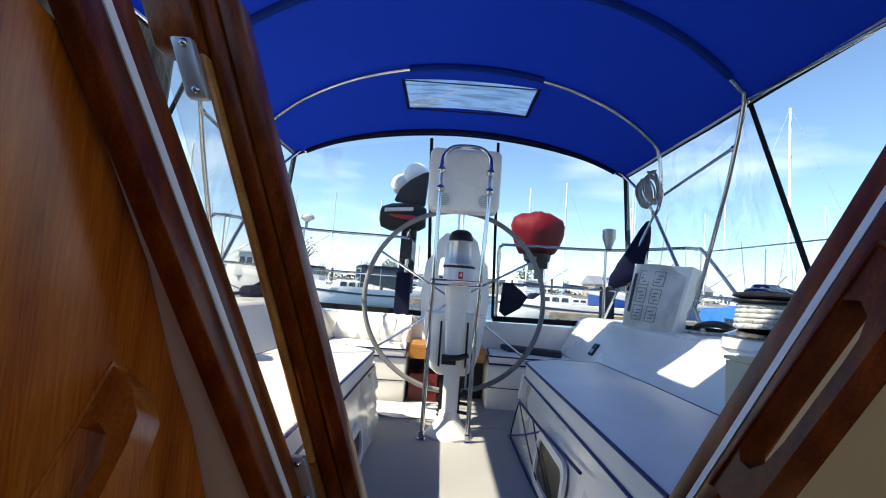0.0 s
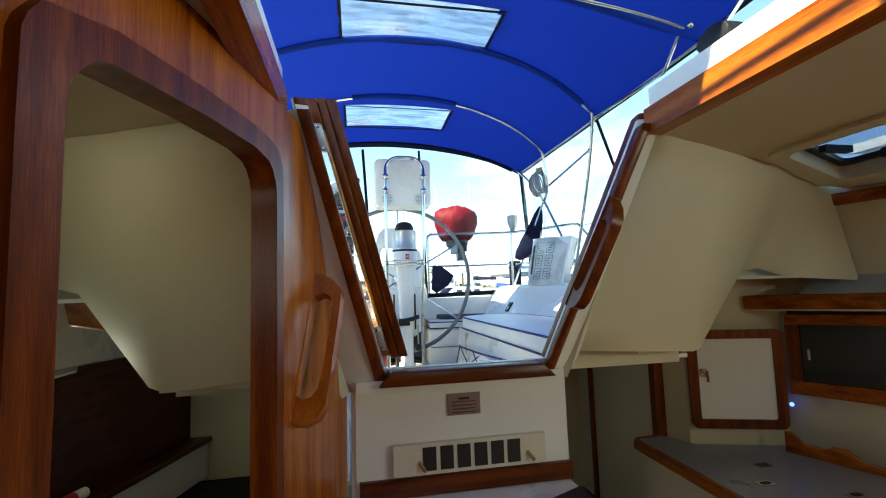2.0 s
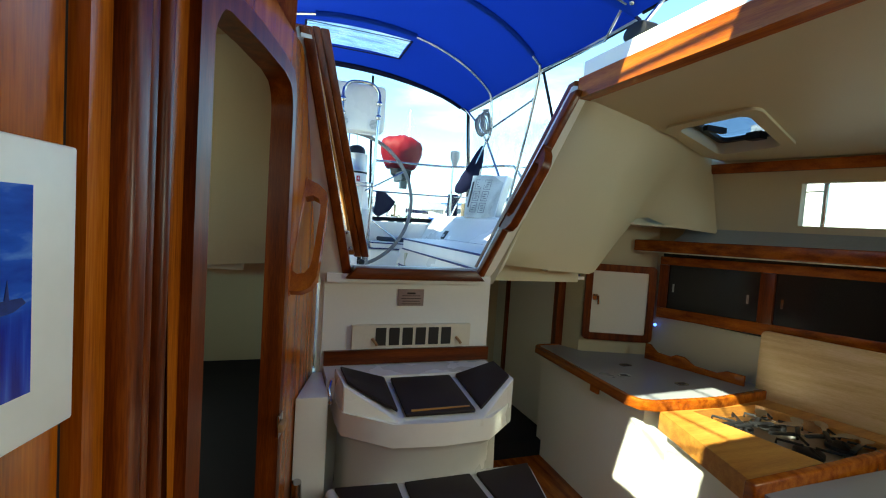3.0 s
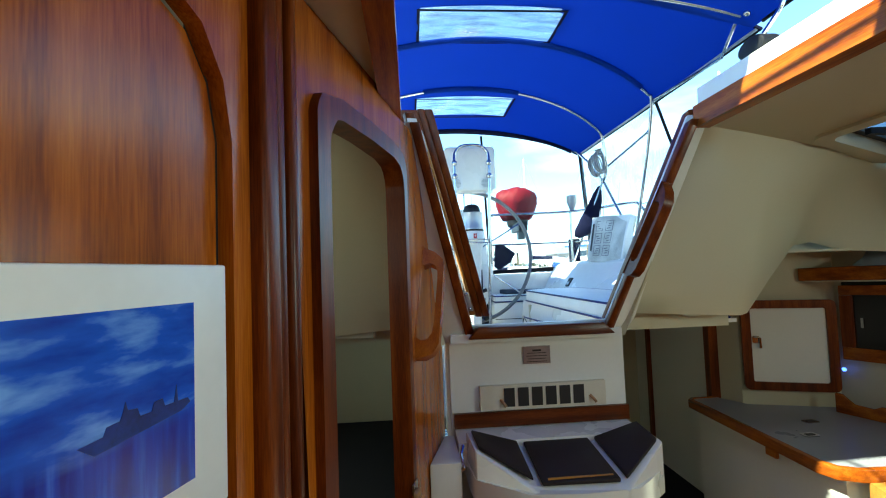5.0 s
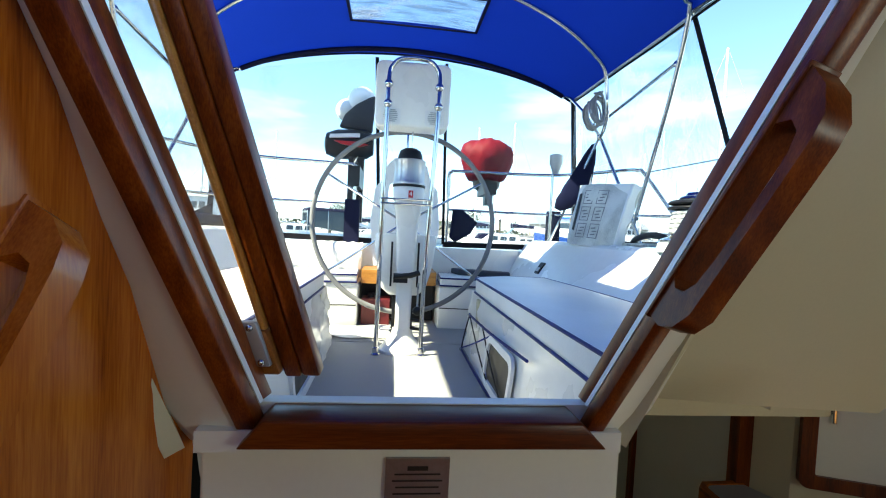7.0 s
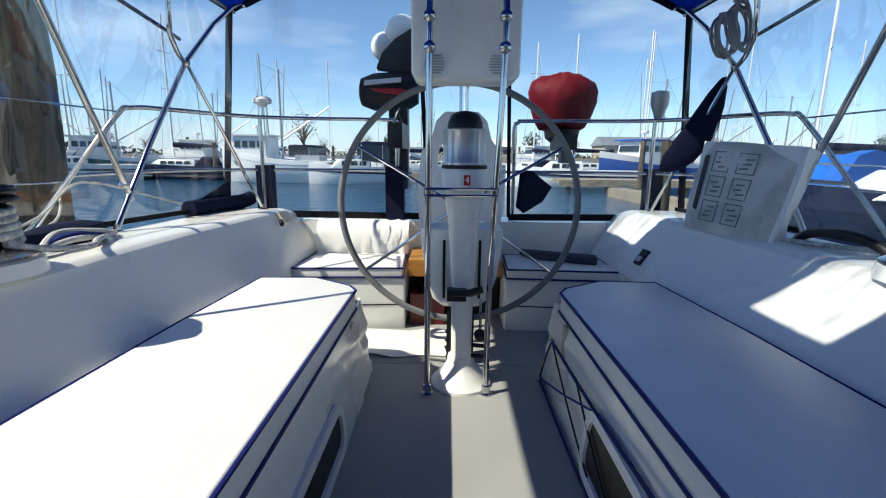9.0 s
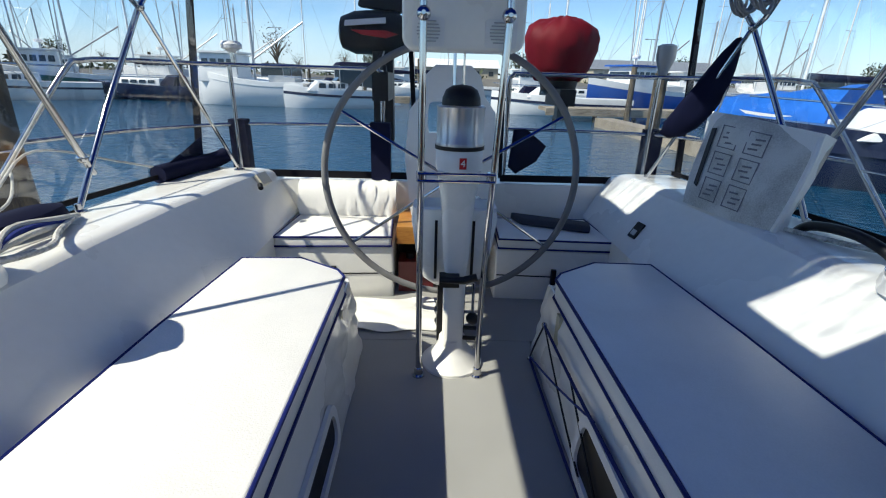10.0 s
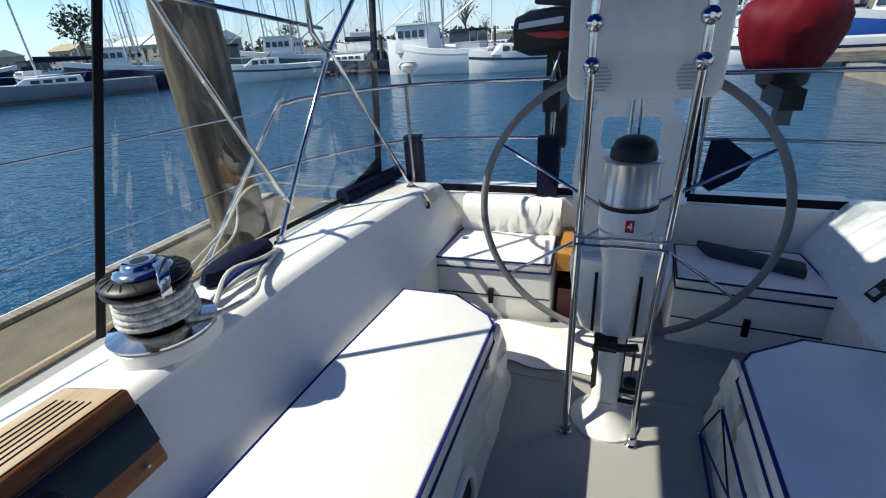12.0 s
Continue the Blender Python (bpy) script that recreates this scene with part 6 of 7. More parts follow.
def rigging(t, x, z0, h, boom=True, boom_mat=None):
    part("mast", tube([(x, 0, z0), (x, 0, z0 + h)], 0.07, 8), WHITE, t)
    for zz in (0.5, 0.75):
        part("spreader", tube([(x, -0.7, z0 + h * zz), (x, 0.7, z0 + h * zz)], 0.025, 6), GREYMETAL, t)
    for a, b in (((x + 4.0, 0, z0), (x, 0, z0 + h)), ((x - 4.5, 0, z0), (x, 0, z0 + h)), ((x, 1.3, z0), (x, 0, z0 + h)), ((x, -1.3, z0), (x, 0, z0 + h))):
        part("stay", tube([a, b], 0.012, 5), GREYMETAL, t)
    if boom:
        part("boom_cover", tube([(x - 0.1, 0, z0 + 1.2), (x - 2.0, 0, z0 + 1.15), (x - 3.9, 0, z0 + 1.1)], [0.22, 0.17, 0.10], 10), boom_mat or NAVY, t)


def sailing_boat(x, y, yaw, L=10.5, hull_mat=None, label="white sailing yacht with a furled main on its boom", mast=12.0, boom_mat=None):
    t = thing("sailing_yacht", label, "sailing boat", "boats in the harbour")
    part("hull", hull_of(hull_form(L, 3.2, 1.05)), hull_mat or WHITE, t, sharp=50)
    part("boot_stripe", hull_of([[(a, b * 1.004, c * 0.12 + 0.10) for a, b, c in r[:1]] + [(a, b * 1.004, 0.22) for a, b, c in r[:1]] + [(a, b * 1.004, 0.22) for a, b, c in r[-1:]] + [(a, b * 1.004, c * 0.12 + 0.10) for a, b, c in r[-1:]] for r in hull_form(L, 3.12, 1.05)]), HULLNAVY, t)
    part("deckhouse", cabin_block(-1.6, 2.6, 1.05, 0.90, 1.0, 1.55, 0.9), WHITE, t)
    windows(t, -1.3, 1.5, 1.02, 1.2, 1.42, 4)
    part("cockpit_canvas", cabin_block(-2.7, -1.4, 1.0, 0.6, 1.05, 1.80, 0.6), NAVY, t)
    rigging(t, 0.9, 1.5, mast, True, boom_mat)
    for s in (-1, 1):
        part("guard_wire", tube([(-L / 2 + 0.3, s * 1.3, 1.7), (L / 2 - 1.2, s * 0.7, 1.75)], 0.012, 5), STEEL, t)
    place(t, x, y, yaw)
    return t


def motor_boat(x, y, yaw, L=7.0, hull_mat=None, canopy=None, label="white motor cruiser with a canvas canopy", cabin=True):
    t = thing("motor_cruiser", label, "motor boat", "boats in the harbour")
    part("hull", hull_of(hull_form(L, 2.7, 1.15)), hull_mat or WHITE, t, sharp=50)
    part("stripe", hull_of([[(a, b * 1.012, c * 0.60) for a, b, c in r[:1]] + [(a, b * 1.012, c * 0.72) for a, b, c in r[:1]] + [(a, b * 1.012, c * 0.72) for a, b, c in r[-1:]] + [(a, b * 1.012, c * 0.60) for a, b, c in r[-1:]] for r in hull_form(L, 2.70, 1.15)]), HULLNAVY, t)
    if cabin:
        part("cabin", cabin_block(-0.6, 2.2, 1.1, 0.95, 1.1, 1.75, 0.8), WHITE, t)
        windows(t, -0.4, 1.5, 1.06, 1.3, 1.6, 3)
        part("windscreen", slab([(0.2, -0.9, 1.76), (0.2, 0.9, 1.76), (-0.25, 0.8, 2.25), (-0.25, -0.8, 2.25)], (0.03, 0, 0)), DARKGLASS, t)
    if canopy:
        part("canopy", cabin_block(-L / 2 + 0.4, 0.1, 1.15, 1.0, 2.75, 2.98, 0.2), canopy, t)
        part("canopy_side", hull_of([[(-L / 2 + 0.5, -1.12, 1.2), (0.0, -1.12, 1.7), (0.0, 1.12, 1.7), (-L / 2 + 0.5, 1.12, 1.2)], [(-L / 2 + 0.45, -1.05, 2.75), (0.0, -1.05, 2.75), (0.0, 1.05, 2.75), (-L / 2 + 0.45, 1.05, 2.75)]]), DARKGLASS, t)
        for s in (-1, 1):
            for xx in (-L / 2 + 0.5, -1.5, 0.0):
                part("canopy_post", tube([(xx, s * 1.13, 1.2), (xx, s * 1.08, 2.8)], 0.03, 6), GREYMETAL, t)
    for s in (-1, 1):
        part("bow_rail", tube(smooth_path([(0.5, s * 1.15, 1.2), (0.6, s * 1.15, 1.75), (2.2, s * 0.75, 1.85), (L / 2 - 0.1, s * 0.05, 1.95)], 4), 0.022, 6), STEEL, t)
    part("swim_step", box(-L / 2 - 0.6, -L / 2 + 0.05, -1.1, 1.1, 0.25, 0.33, 0.02), WHITE, t)
    place(t, x, y, yaw)
    return t


def fishing_boat(x, y, yaw, L=11.0, hull_mat=None, label="white fishing boat with a wheelhouse and rigging", top=None):
    t = thing("fishing_boat", label, "fishing boat", "boats in the harbour")
    part("hull", hull_of(hull_form(L, 3.6, 1.5, 0.5)), hull_mat or WHITE, t, sharp=50)
    part("bulwark", hull_of([[(a, b * 1.01, c * 0.86) for a, b, c in r[:1]] + [(a, b * 1.01, c * 1.06) for a, b, c in r[:1]] + [(a, b * 1.01, c * 1.06) for a, b, c in r[-1:]] + [(a, b * 1.01, c * 0.86) for a, b, c in r[-1:]] for r in hull_form(L, 3.6, 1.5, 0.5)]), WHITE, t)
    part("wheelhouse", cabin_block(0.3, 3.0, 1.25, 1.15, 1.5, 3.3, 0.25), WHITE, t)
    windows(t, 0.5, 2.7, 1.22, 2.5, 2.95, 4)
    part("front_window", slab([(2.92, -0.95, 2.5), (2.92, 0.95, 2.5), (2.86, 0.92, 2.95), (2.86, -0.92, 2.95)], (0.04, 0, 0)), DARKGLASS, t)
    part("roof", soften(add_box(solid(), 0.1, 3.1, -1.35, 1.35, 3.3, 3.42), 0.03), top or WHITE, t)
    part("radar", lathe([(0.28, 3.9), (0.30, 3.98), (0.28, 4.1), (0.05, 4.14)], 16, (1.4, 0, 0)), WHITE, t)
    part("radar_post", tube([(1.4, 0, 3.4), (1.4, 0, 3.9)], 0.05, 8), GREYMETAL, t)
    part("mast", tube([(-0.4, 0, 1.6), (-0.4, 0, 8.0)], 0.08, 8), GREYMETAL, t)
    part("boom", tube([(-0.4, 0, 3.0), (-4.0, 0, 5.4)], 0.06, 8), GREYMETAL, t)
    for s in (-1, 1):
        part("outrigger", tube([(0.2, s * 1.4, 2.0), (0.0, s * 2.2, 8.6)], 0.045, 6), GREYMETAL, t)
        part("stay", tube([(-0.4, 0, 7.8), (0.0, s * 2.1, 8.0)], 0.012, 5), GREYMETAL, t)
    part("stay", tube([(-0.4, 0, 8.0), (L / 2 - 0.3, 0, 2.4)], 0.012, 5), GREYMETAL, t)
    part("stay", tube([(-0.4, 0, 8.0), (-L / 2 + 0.3, 0, 1.9)], 0.012, 5), GREYMETAL, t)
    part("deck_box", soften(add_box(solid(), -3.4, -1.6, -0.8, 0.8, 1.3, 2.0), 0.03), GREYMETAL, t)
    place(t, x, y, yaw)
    return t


# the row of boats across the fairway
motor_boat(-6.6, 35.4, 200, 7.2, None, NAVY, "white express cruiser with a dark canvas canopy")
fishing_boat(-12.8, 36.0, 178, 8.4, None, "small white fishing boat with a pale wheelhouse")
sailing_boat(-21.5, 39.0, 172, 10.0, HULLNAVY, "dark-hulled sailing yacht with a bare mast", 11.0)
motor_boat(-27.6, 35.6, 215, 8.0, None, None, "white low motor boat with a small cabin")
fishing_boat(-29.5, 42.0, 212, 12.0, surface("green_hull", (0.05, 0.16, 0.13), 0.5), "green and white fishing boat with tall rigging")
fishing_boat(-44.0, 36.0, 228, 11.0, HULLNAVY, "dark-hulled fishing boat with a white wheelhouse")
sailing_boat(-38.0, 25.0, 238, 12.0, surface("slate_hull", (0.20, 0.22, 0.26), 0.3), "slate-hulled sailing yacht with a dark boom cover", 13.0)
motor_boat(-33.5, 33.0, 228, 8.5, HULLNAVY, NAVY, "dark-hulled cruiser with a blue canopy")
sailing_boat(-56.0, 44.0, 175, 11.0, None, "white sailing yacht with a tall mast", 13.0)
fishing_boat(-20.0, 52.0, 190, 12.0, None, "white fishing boat moored beyond the first row")
sailing_boat(-4.0, 58.0, 185, 11.0, None, "white sailing yacht beyond the first row", 13.5)
motor_boat(8.4, 33.5, 172, 9.0, None, None, "white motor boat with long cabin windows")
sailing_boat(12.5, 46.0, 178, 10.0, None, "white sailing yacht with a slim bare mast", 11.5)
fishing_boat(16.3, 38.6, 205, 11.5, HULLBLUE, "blue and white fishing boat with a tall white wheelhouse", HULLBLUE)
sailing_boat(24.0, 57.0, 170, 12.0, None, "white sailing yacht with a tall mast and stays", 14.5)
fishing_boat(27.0, 50.0, 185, 13.0, None, "white fishing boat with outriggers raised")
motor_boat(32.0, 40.0, 195, 9.0, None, NAVY, "white cruiser with a navy canopy")
nb_ = motor_boat(11.6, 11.8, 160, 8.5, HULLNAVY, None, "navy-hulled motor boat moored close by")
fishing_boat(7.8, 1.9, 90, 9.0, None, "white fishing boat berthed alongside with a wheelhouse")
sailing_boat(20.0, 26.0, 150, 10.5, HULLNAVY, "navy sailing yacht at the next dock", 12.0)

# crowded berths behind
rnd = random.Random(21)
for i in range(46):
    x = -92 + 3.75 * i + rnd.uniform(-1.5, 1.5)
    y = (49, 60, 72)[i % 3] + rnd.uniform(-2.5, 2.5) - 0.08 * abs(x)
    yaw = rnd.choice((90, 270)) + rnd.uniform(-14, 14) if i % 2 else rnd.uniform(165, 200)
    if i % 5 == 3:
        fishing_boat(x, y, yaw, rnd.uniform(9, 12), (None, HULLNAVY)[i % 2], "fishing boat in the crowded berths behind")
    elif i % 5 == 1:
        motor_boat(x, y, yaw, rnd.uniform(7.5, 9.5), None, (None, NAVY)[i % 2], "motor cruiser in the crowded berths behind")
    else:
        sailing_boat(x, y, yaw, rnd.uniform(9, 12), (None, HULLNAVY, None)[i % 3], "sailing yacht in the crowded berths behind", rnd.uniform(10, 15), (NAVY, HULLBLUE, WHITE)[i % 3])
for i in range(22):
    x = -80 + 7.3 * i + rnd.uniform(-2, 2)
    y = 46 + rnd.uniform(0, 22) - 0.08 * abs(x)
    q_ = thing("mooring_pile", "weathered timber mooring pile among the berths", "pile", "mooring piles", (x, y, WZ))
    part("trunk", tube([(x, y, WZ - 0.4), (x, y, WZ + rnd.uniform(2.6, 4.2))], [0.17, 0.15], 10), PILEWOOD, q_)

# boat under a blue tarpaulin by the next dock
tp = thing("tarped_boat", "boat wrapped in a bright blue tarpaulin", "covered boat", "boats in the harbour")
part("hull", hull_of(hull_form(7.0, 2.6, 1.2)), WHITE, tp, sharp=50)
rows = []
for i in range(13):
    u = i / 12
    w, h = 1.25 * (1 - max(0, (u - 0.5) * 1.7) ** 2.4), 2.35 - 0.7 * u + 0.05 * math.sin(i * 2.3)
    w = max(0.08, w)
    rows.append([(-3.4 + 6.8 * u, -w * 1.05, 1.0), (-3.4 + 6.8 * u, -w, 1.35), (-3.4 + 6.8 * u, -w * 0.55, h * 0.92), (-3.4 + 6.8 * u, 0, h), (-3.4 + 6.8 * u, w * 0.55, h * 0.92), (-3.4 + 6.8 * u, w, 1.35), (-3.4 + 6.8 * u, w * 1.05, 1.0)])
part("tarpaulin", hull_of(rows), TARP, tp, sharp=60)
place(tp, 14.0, 21.0, 100)

# wharf with piles on the far side
wf = thing("wharf", "timber wharf on piles with a plank deck", "wharf", at=(16, 30, -0.4), kind="structure")
part("deck", box(6.5, 40.0, 28.6, 31.0, -0.42, -0.22, 0.02), DOCKWOOD, wf)
part("fascia", box(6.4, 40.0, 28.52, 28.60, -0.62, -0.24, 0.0), DOCKWOOD, wf)
for i in range(15):
    part("pile", tube([(7.0 + 2.3 * i, 28.7, WZ - 0.5), (7.0 + 2.3 * i, 28.7, -0.24)], 0.13, 10), PILEWOOD, wf)
for i, (x, y, h) in enumerate(((11.0, 28.3, 3.0), (5.4, 13.2, 2.4), (19.0, 28.3, 2.6), (-34.0, 33.0, 3.4), (-18.5, 38.0, 2.9))):
    p_ = thing("mooring_pile", "weathered timber mooring pile in the harbour", "pile", "mooring piles", (x, y, WZ))
    part("trunk", tube([(x, y, WZ - 0.4), (x, y, WZ + h)], [0.17, 0.15], 14), PILEWOOD, p_)
nd = thing("next_dock", "weathered plank dock of the next berth", "dock", at=(7, 12, -0.5), kind="structure")
part("deck", box(8.4, 9.3, 12.5, 26.0, WZ - 0.2, -0.50, 0.02), DOCKWOOD, nd)
fdk = thing("far_dock", "low floating dock behind the moored boats", "dock", at=(-20, 42, -0.5), kind="structure")
part("deck", box(-70.0, -2.0, 43.5, 45.2, WZ - 0.2, -0.45, 0.02), DOCKWOOD, fdk)

# shore: low bank, sheds, poles and bare trees
tagged(part("bank", hull_of([[(x, 96 - 0.10 * abs(x), WZ - 0.5), (x, 100 - 0.10 * abs(x), 0.9 + 0.3 * math.sin(x * 0.11)), (x, 130 - 0.10 * abs(x), 1.4), (x, 130 - 0.10 * abs(x), WZ - 0.5)] for x in range(-300, 301, 10)]), GRANITE), "low stone-faced harbour bank", "bank", kind="structure")


def crown(rnd, cx, cy, cz, r, n, bare_tree):
    bm = solid()
    for i in range(n):
        d = Vector((rnd.gauss(0, 1), rnd.gauss(0, 1), rnd.gauss(0, 0.8)))
        d = d.normalized() * r * rnd.uniform(0.35, 1.0)
        o = Vector((cx, cy, cz)) + d
        k = r * rnd.uniform(0.05, 0.12) * (0.5 if bare_tree else 1.0)
        a, b = Vector((rnd.uniform(-1, 1), rnd.uniform(-1, 1), rnd.uniform(-1, 1))).normalized(), Vector((rnd.uniform(-1, 1), rnd.uniform(-1, 1), rnd.uniform(-1, 1))).normalized()
        vs = [bm.verts.new(o + a * k), bm.verts.new(o + b * k), bm.verts.new(o - a * k * 0.8), bm.verts.new(o - b * k)]
        bm.faces.new(vs)
    return bm


def tree(x, y, h, bare_tree, seed):
    rnd = random.Random(seed)
    t = thing("shore_tree", "leafless shore tree with fine branches" if bare_tree else "bushy green shore tree", "tree", "trees on the shore", (x, y, 1.0))
    tk = tube([(x, y, 0.8), (x + 0.1, y, 0.8 + h * 0.35), (x, y, 0.8 + h * 0.6)], [0.05 * h * 0.5, 0.035 * h * 0.5, 0.015 * h * 0.5], 7)
    for i in range(26 if bare_tree else 7):
        a, z0, l_ = rnd.uniform(0, 6.28), 0.8 + h * rnd.uniform(0.22, 0.58), h * rnd.uniform(0.22, 0.42)
        p0 = Vector((x, y, z0))
        p1 = p0 + Vector((math.cos(a) * l_ * 0.6, math.sin(a) * l_ * 0.6, l_ * 0.8))
        tube([p0, p0.lerp(p1, 0.5) + Vector((0, 0, 0.1 * l_)), p1], [0.012 * h, 0.007 * h, 0.003 * h], 5, bm=tk)
    part("trunk", tk, BARK, t)
    part("crown", crown(rnd, x, y, 0.8 + h * 0.66, h * 0.36, 260 if bare_tree else 520, bare_tree), BARK if bare_tree else FOLIAGE, t)
    return t


rnd = random.Random(5)
for i in range(26):
    x = -150 + 11.5 * i + rnd.uniform(-4, 4)
    tree(x, 108 - 0.10 * abs(x) + rnd.uniform(0, 14), rnd.uniform(4.0, 7.5), i % 3 != 0, 100 + i)
tree(-62, 44, 7.0, False, 7), tree(-27, 88, 8.5, True, 8)
hedge = solid()
for i in range(7000):
    x = rnd.uniform(-260, 260)
    y = 104 - 0.10 * abs(x) + rnd.uniform(0, 18)
    k = rnd.uniform(0.2, 0.6)
    o = Vector((x, y, 0.8 + rnd.uniform(0, 1.6 + 0.8 * math.sin(x * 0.13))))
    a, b = Vector((rnd.uniform(-1, 1), rnd.uniform(-1, 1), rnd.uniform(-1, 1))), Vector((rnd.uniform(-1, 1), rnd.uniform(-1, 1), rnd.uniform(-1, 1)))
    vs = [hedge.verts.new(o + a * k), hedge.verts.new(o + b * k), hedge.verts.new(o - a * k), hedge.verts.new(o - b * k)]
    hedge.faces.new(vs)
tagged(part("shore_scrub", hedge, FOLIAGE), "dense scrub along the far shore", "scrub", kind="stuff")


def shed(x, y, w, d, h, roof_mat, label):
    t = thing("harbour_shed", label, "building", "sheds on the shore", (x, y, 0.8))
    part("wall", box(x - w / 2, x + w / 2, y - d / 2, y + d / 2, 0.4, 0.8 + h, 0.0), surface("shed_wall", (0.42, 0.38, 0.30), 0.8, var=0.2, big=0.6, fine=8), t)
    part("roof", hull_of([[(x - w / 2 - 0.4, y - d / 2 - 0.4, 0.8 + h), (x - w / 2 - 0.4, y, 0.8 + h + d * 0.22), (x - w / 2 - 0.4, y + d / 2 + 0.4, 0.8 + h)], [(x + w / 2 + 0.4, y - d / 2 - 0.4, 0.8 + h), (x + w / 2 + 0.4, y, 0.8 + h + d * 0.22), (x + w / 2 + 0.4, y + d / 2 + 0.4, 0.8 + h)]]), roof_mat, t)
    n = int(w // 3)
    for i in range(n):
        xx = x - w / 2 + (i + 0.5) * w / n
        part("window", box(xx - 0.5, xx + 0.5, y - d / 2 - 0.05, y - d / 2 - 0.005, 0.8 + h * 0.4, 0.8 + h * 0.75, 0), DARKGLASS, t)
    return t


shed(-112, 102, 36, 10, 3.4, WHITE, "long low harbour shed with a white roof"), shed(-142, 96, 9, 8, 3.4, surface("tan_roof", (0.40, 0.33, 0.2), 0.8), "small tan harbour hut on the bank")
shed(46, 106, 26, 9, 3.0, GREYMETAL, "harbour building with a grey metal roof"), shed(5, 110, 18, 8, 2.6, WHITE, "low pale harbour building on the bank"), shed(-180, 92, 30, 9, 3.0, GREYMETAL, "long boat shed with a grey roof")
for i, (x, y, h) in enumerate(((-38, 48, 8.5), (-29.0, 95, 9.0), (-52, 62, 9.0), (18, 96, 8.0), (38, 88, 8.5), (-86, 70, 9.0))):
    t = thing("harbour_lamp", "tall harbour lamp post with twin heads", "street lamp", "lamp posts on the shore", (x, y, 0))
    part("post", tube([(x, y, WZ), (x, y, h)], [0.10, 0.06], 8), GREYMETAL, t)
    part("arm", tube([(x - 0.9, y, h), (x + 0.9, y, h)], 0.05, 6), GREYMETAL, t)
    for s in (-1, 1):
        part("head", box(x + s * 0.9 - 0.25, x + s * 0.9 + 0.25, y - 0.12, y + 0.12, h - 0.1, h + 0.08, 0.02), GREYMETAL, t)


# ---- loose gear in the cockpit ----
def winch(x, y):
    o = (x, y, 0.664)
    t = thing("sheet_winch", "chrome sheet winch with turns of flecked rope, on the coaming", "winch", "sheet winches", o)
    part("plinth", lathe([(0.168, 0.0), (0.160, 0.040), (0.148, 0.046)], 14, o), GELCOAT, t, "white moulded plinth")
    part("base", lathe([(0.150, 0.046), (0.158, 0.050), (0.158, 0.056), (0.120, 0.070), (0.100, 0.080)], 40, o), STEEL, t, "bright chrome flange")
    part("drum", lathe([(0.098, 0.078), (0.086, 0.09), (0.083, 0.18), (0.10, 0.196), (0.124, 0.200), (0.126, 0.206), (0.122, 0.212), (0.09, 0.214)], 36, o), RUBBER, t, "black drum")
    jaw = part("self_tailer", lathe([(0.09, 0.2145), (0.122, 0.222), (0.126, 0.229), (0.120, 0.236), (0.085, 0.243), (0.06, 0.243)], 36, o), RUBBER, t, "black self-tailing jaws")
    for k in range(18):
        a = 2 * math.pi * k / 18
        part("rib", tube([(x + 0.088 * math.cos(a), y + 0.088 * math.sin(a), 0.664 + 0.2425), (x + 0.117 * math.cos(a + 0.2), y + 0.117 * math.sin(a + 0.2), 0.664 + 0.2370)], 0.0025, 5), RUBBER, jaw)
    cap = part("crown", lathe([(0.080, 0.2435), (0.082, 0.250), (0.074, 0.260), (0.056, 0.264), (0.050, 0.276), (0.044, 0.280), (0.026, 0.280)], 36, o), STEEL, t, "polished chrome crown")
    part("socket", lathe([(0.026, 0.276), (0.026, 0.2805), (0.020, 0.2808)], 16, o), RUBBER, cap)
    arm = [(0.045, 0.02, 0.268), (0.085, 0.0, 0.262), (0.118, -0.03, 0.246), (0.126, -0.04, 0.215), (0.122, -0.04, 0.190)]
    part("feeder_arm", soften(hull_of([[(x + a - 0.002, y + b - w, 0.664 + c), (x + a - 0.002, y + b + w, 0.664 + c), (x + a + 0.006, y + b + w, 0.664 + c + 0.006), (x + a + 0.006, y + b - w, 0.664 + c + 0.006)] for (a, b, c), w in zip(arm, (0.024, 0.022, 0.020, 0.018, 0.016))]), 0.002, 2), STEEL, t, "chrome feeder arm")
    pts = []
    for i in range(5 * 28 + 1):
        a = 2 * math.pi * i / 28
        r = 0.099 + 0.012 * (1 - i / 140) + 0.0015 * math.sin(i * 0.9)
        pts.append((x + r * math.cos(a), y + r * math.sin(a), 0.664 + 0.088 + 0.021 * i / 28 + 0.001 * math.sin(i * 0.37)))
    part("rope", tube(pts, 0.0115, 10), FLECKED, t, "white rope with dark flecks")
    tail = smooth_path([pts[0], (x + 0.14, y + 0.10, 0.72), (x + 0.13, y + 0.26, 0.70), (x + 0.03, y + 0.42, 0.69), (x - 0.06, y + 0.62, 0.685)], 6)
    part("rope_tail", tube(tail, 0.010, 8), FLECKED, t)
    return t


winch(-1.335, 2.665), winch(1.33, 2.70)

# teak box with a grooved top beside the seat
tb = thing("teak_instrument_box", "oiled teak box with a grooved top and dark glass face", "box", at=(-1.2, 2.1, 0.6))
tr0 = [(-1.185, 2.422, 0.703), (-1.36, 2.378, 0.703), (-1.33, 2.38, 0.57), (-1.072, 2.39, 0.518)]
tr1 = [(-1.190, 1.80, 0.703), (-1.37, 1.80, 0.703), (-1.34, 1.80, 0.57), (-1.077, 1.80, 0.518)]
part("shell", soften(hull_of([tr0, tr1]), 0.010, 3), ORANGETEAK, tb, "oiled orange teak body")
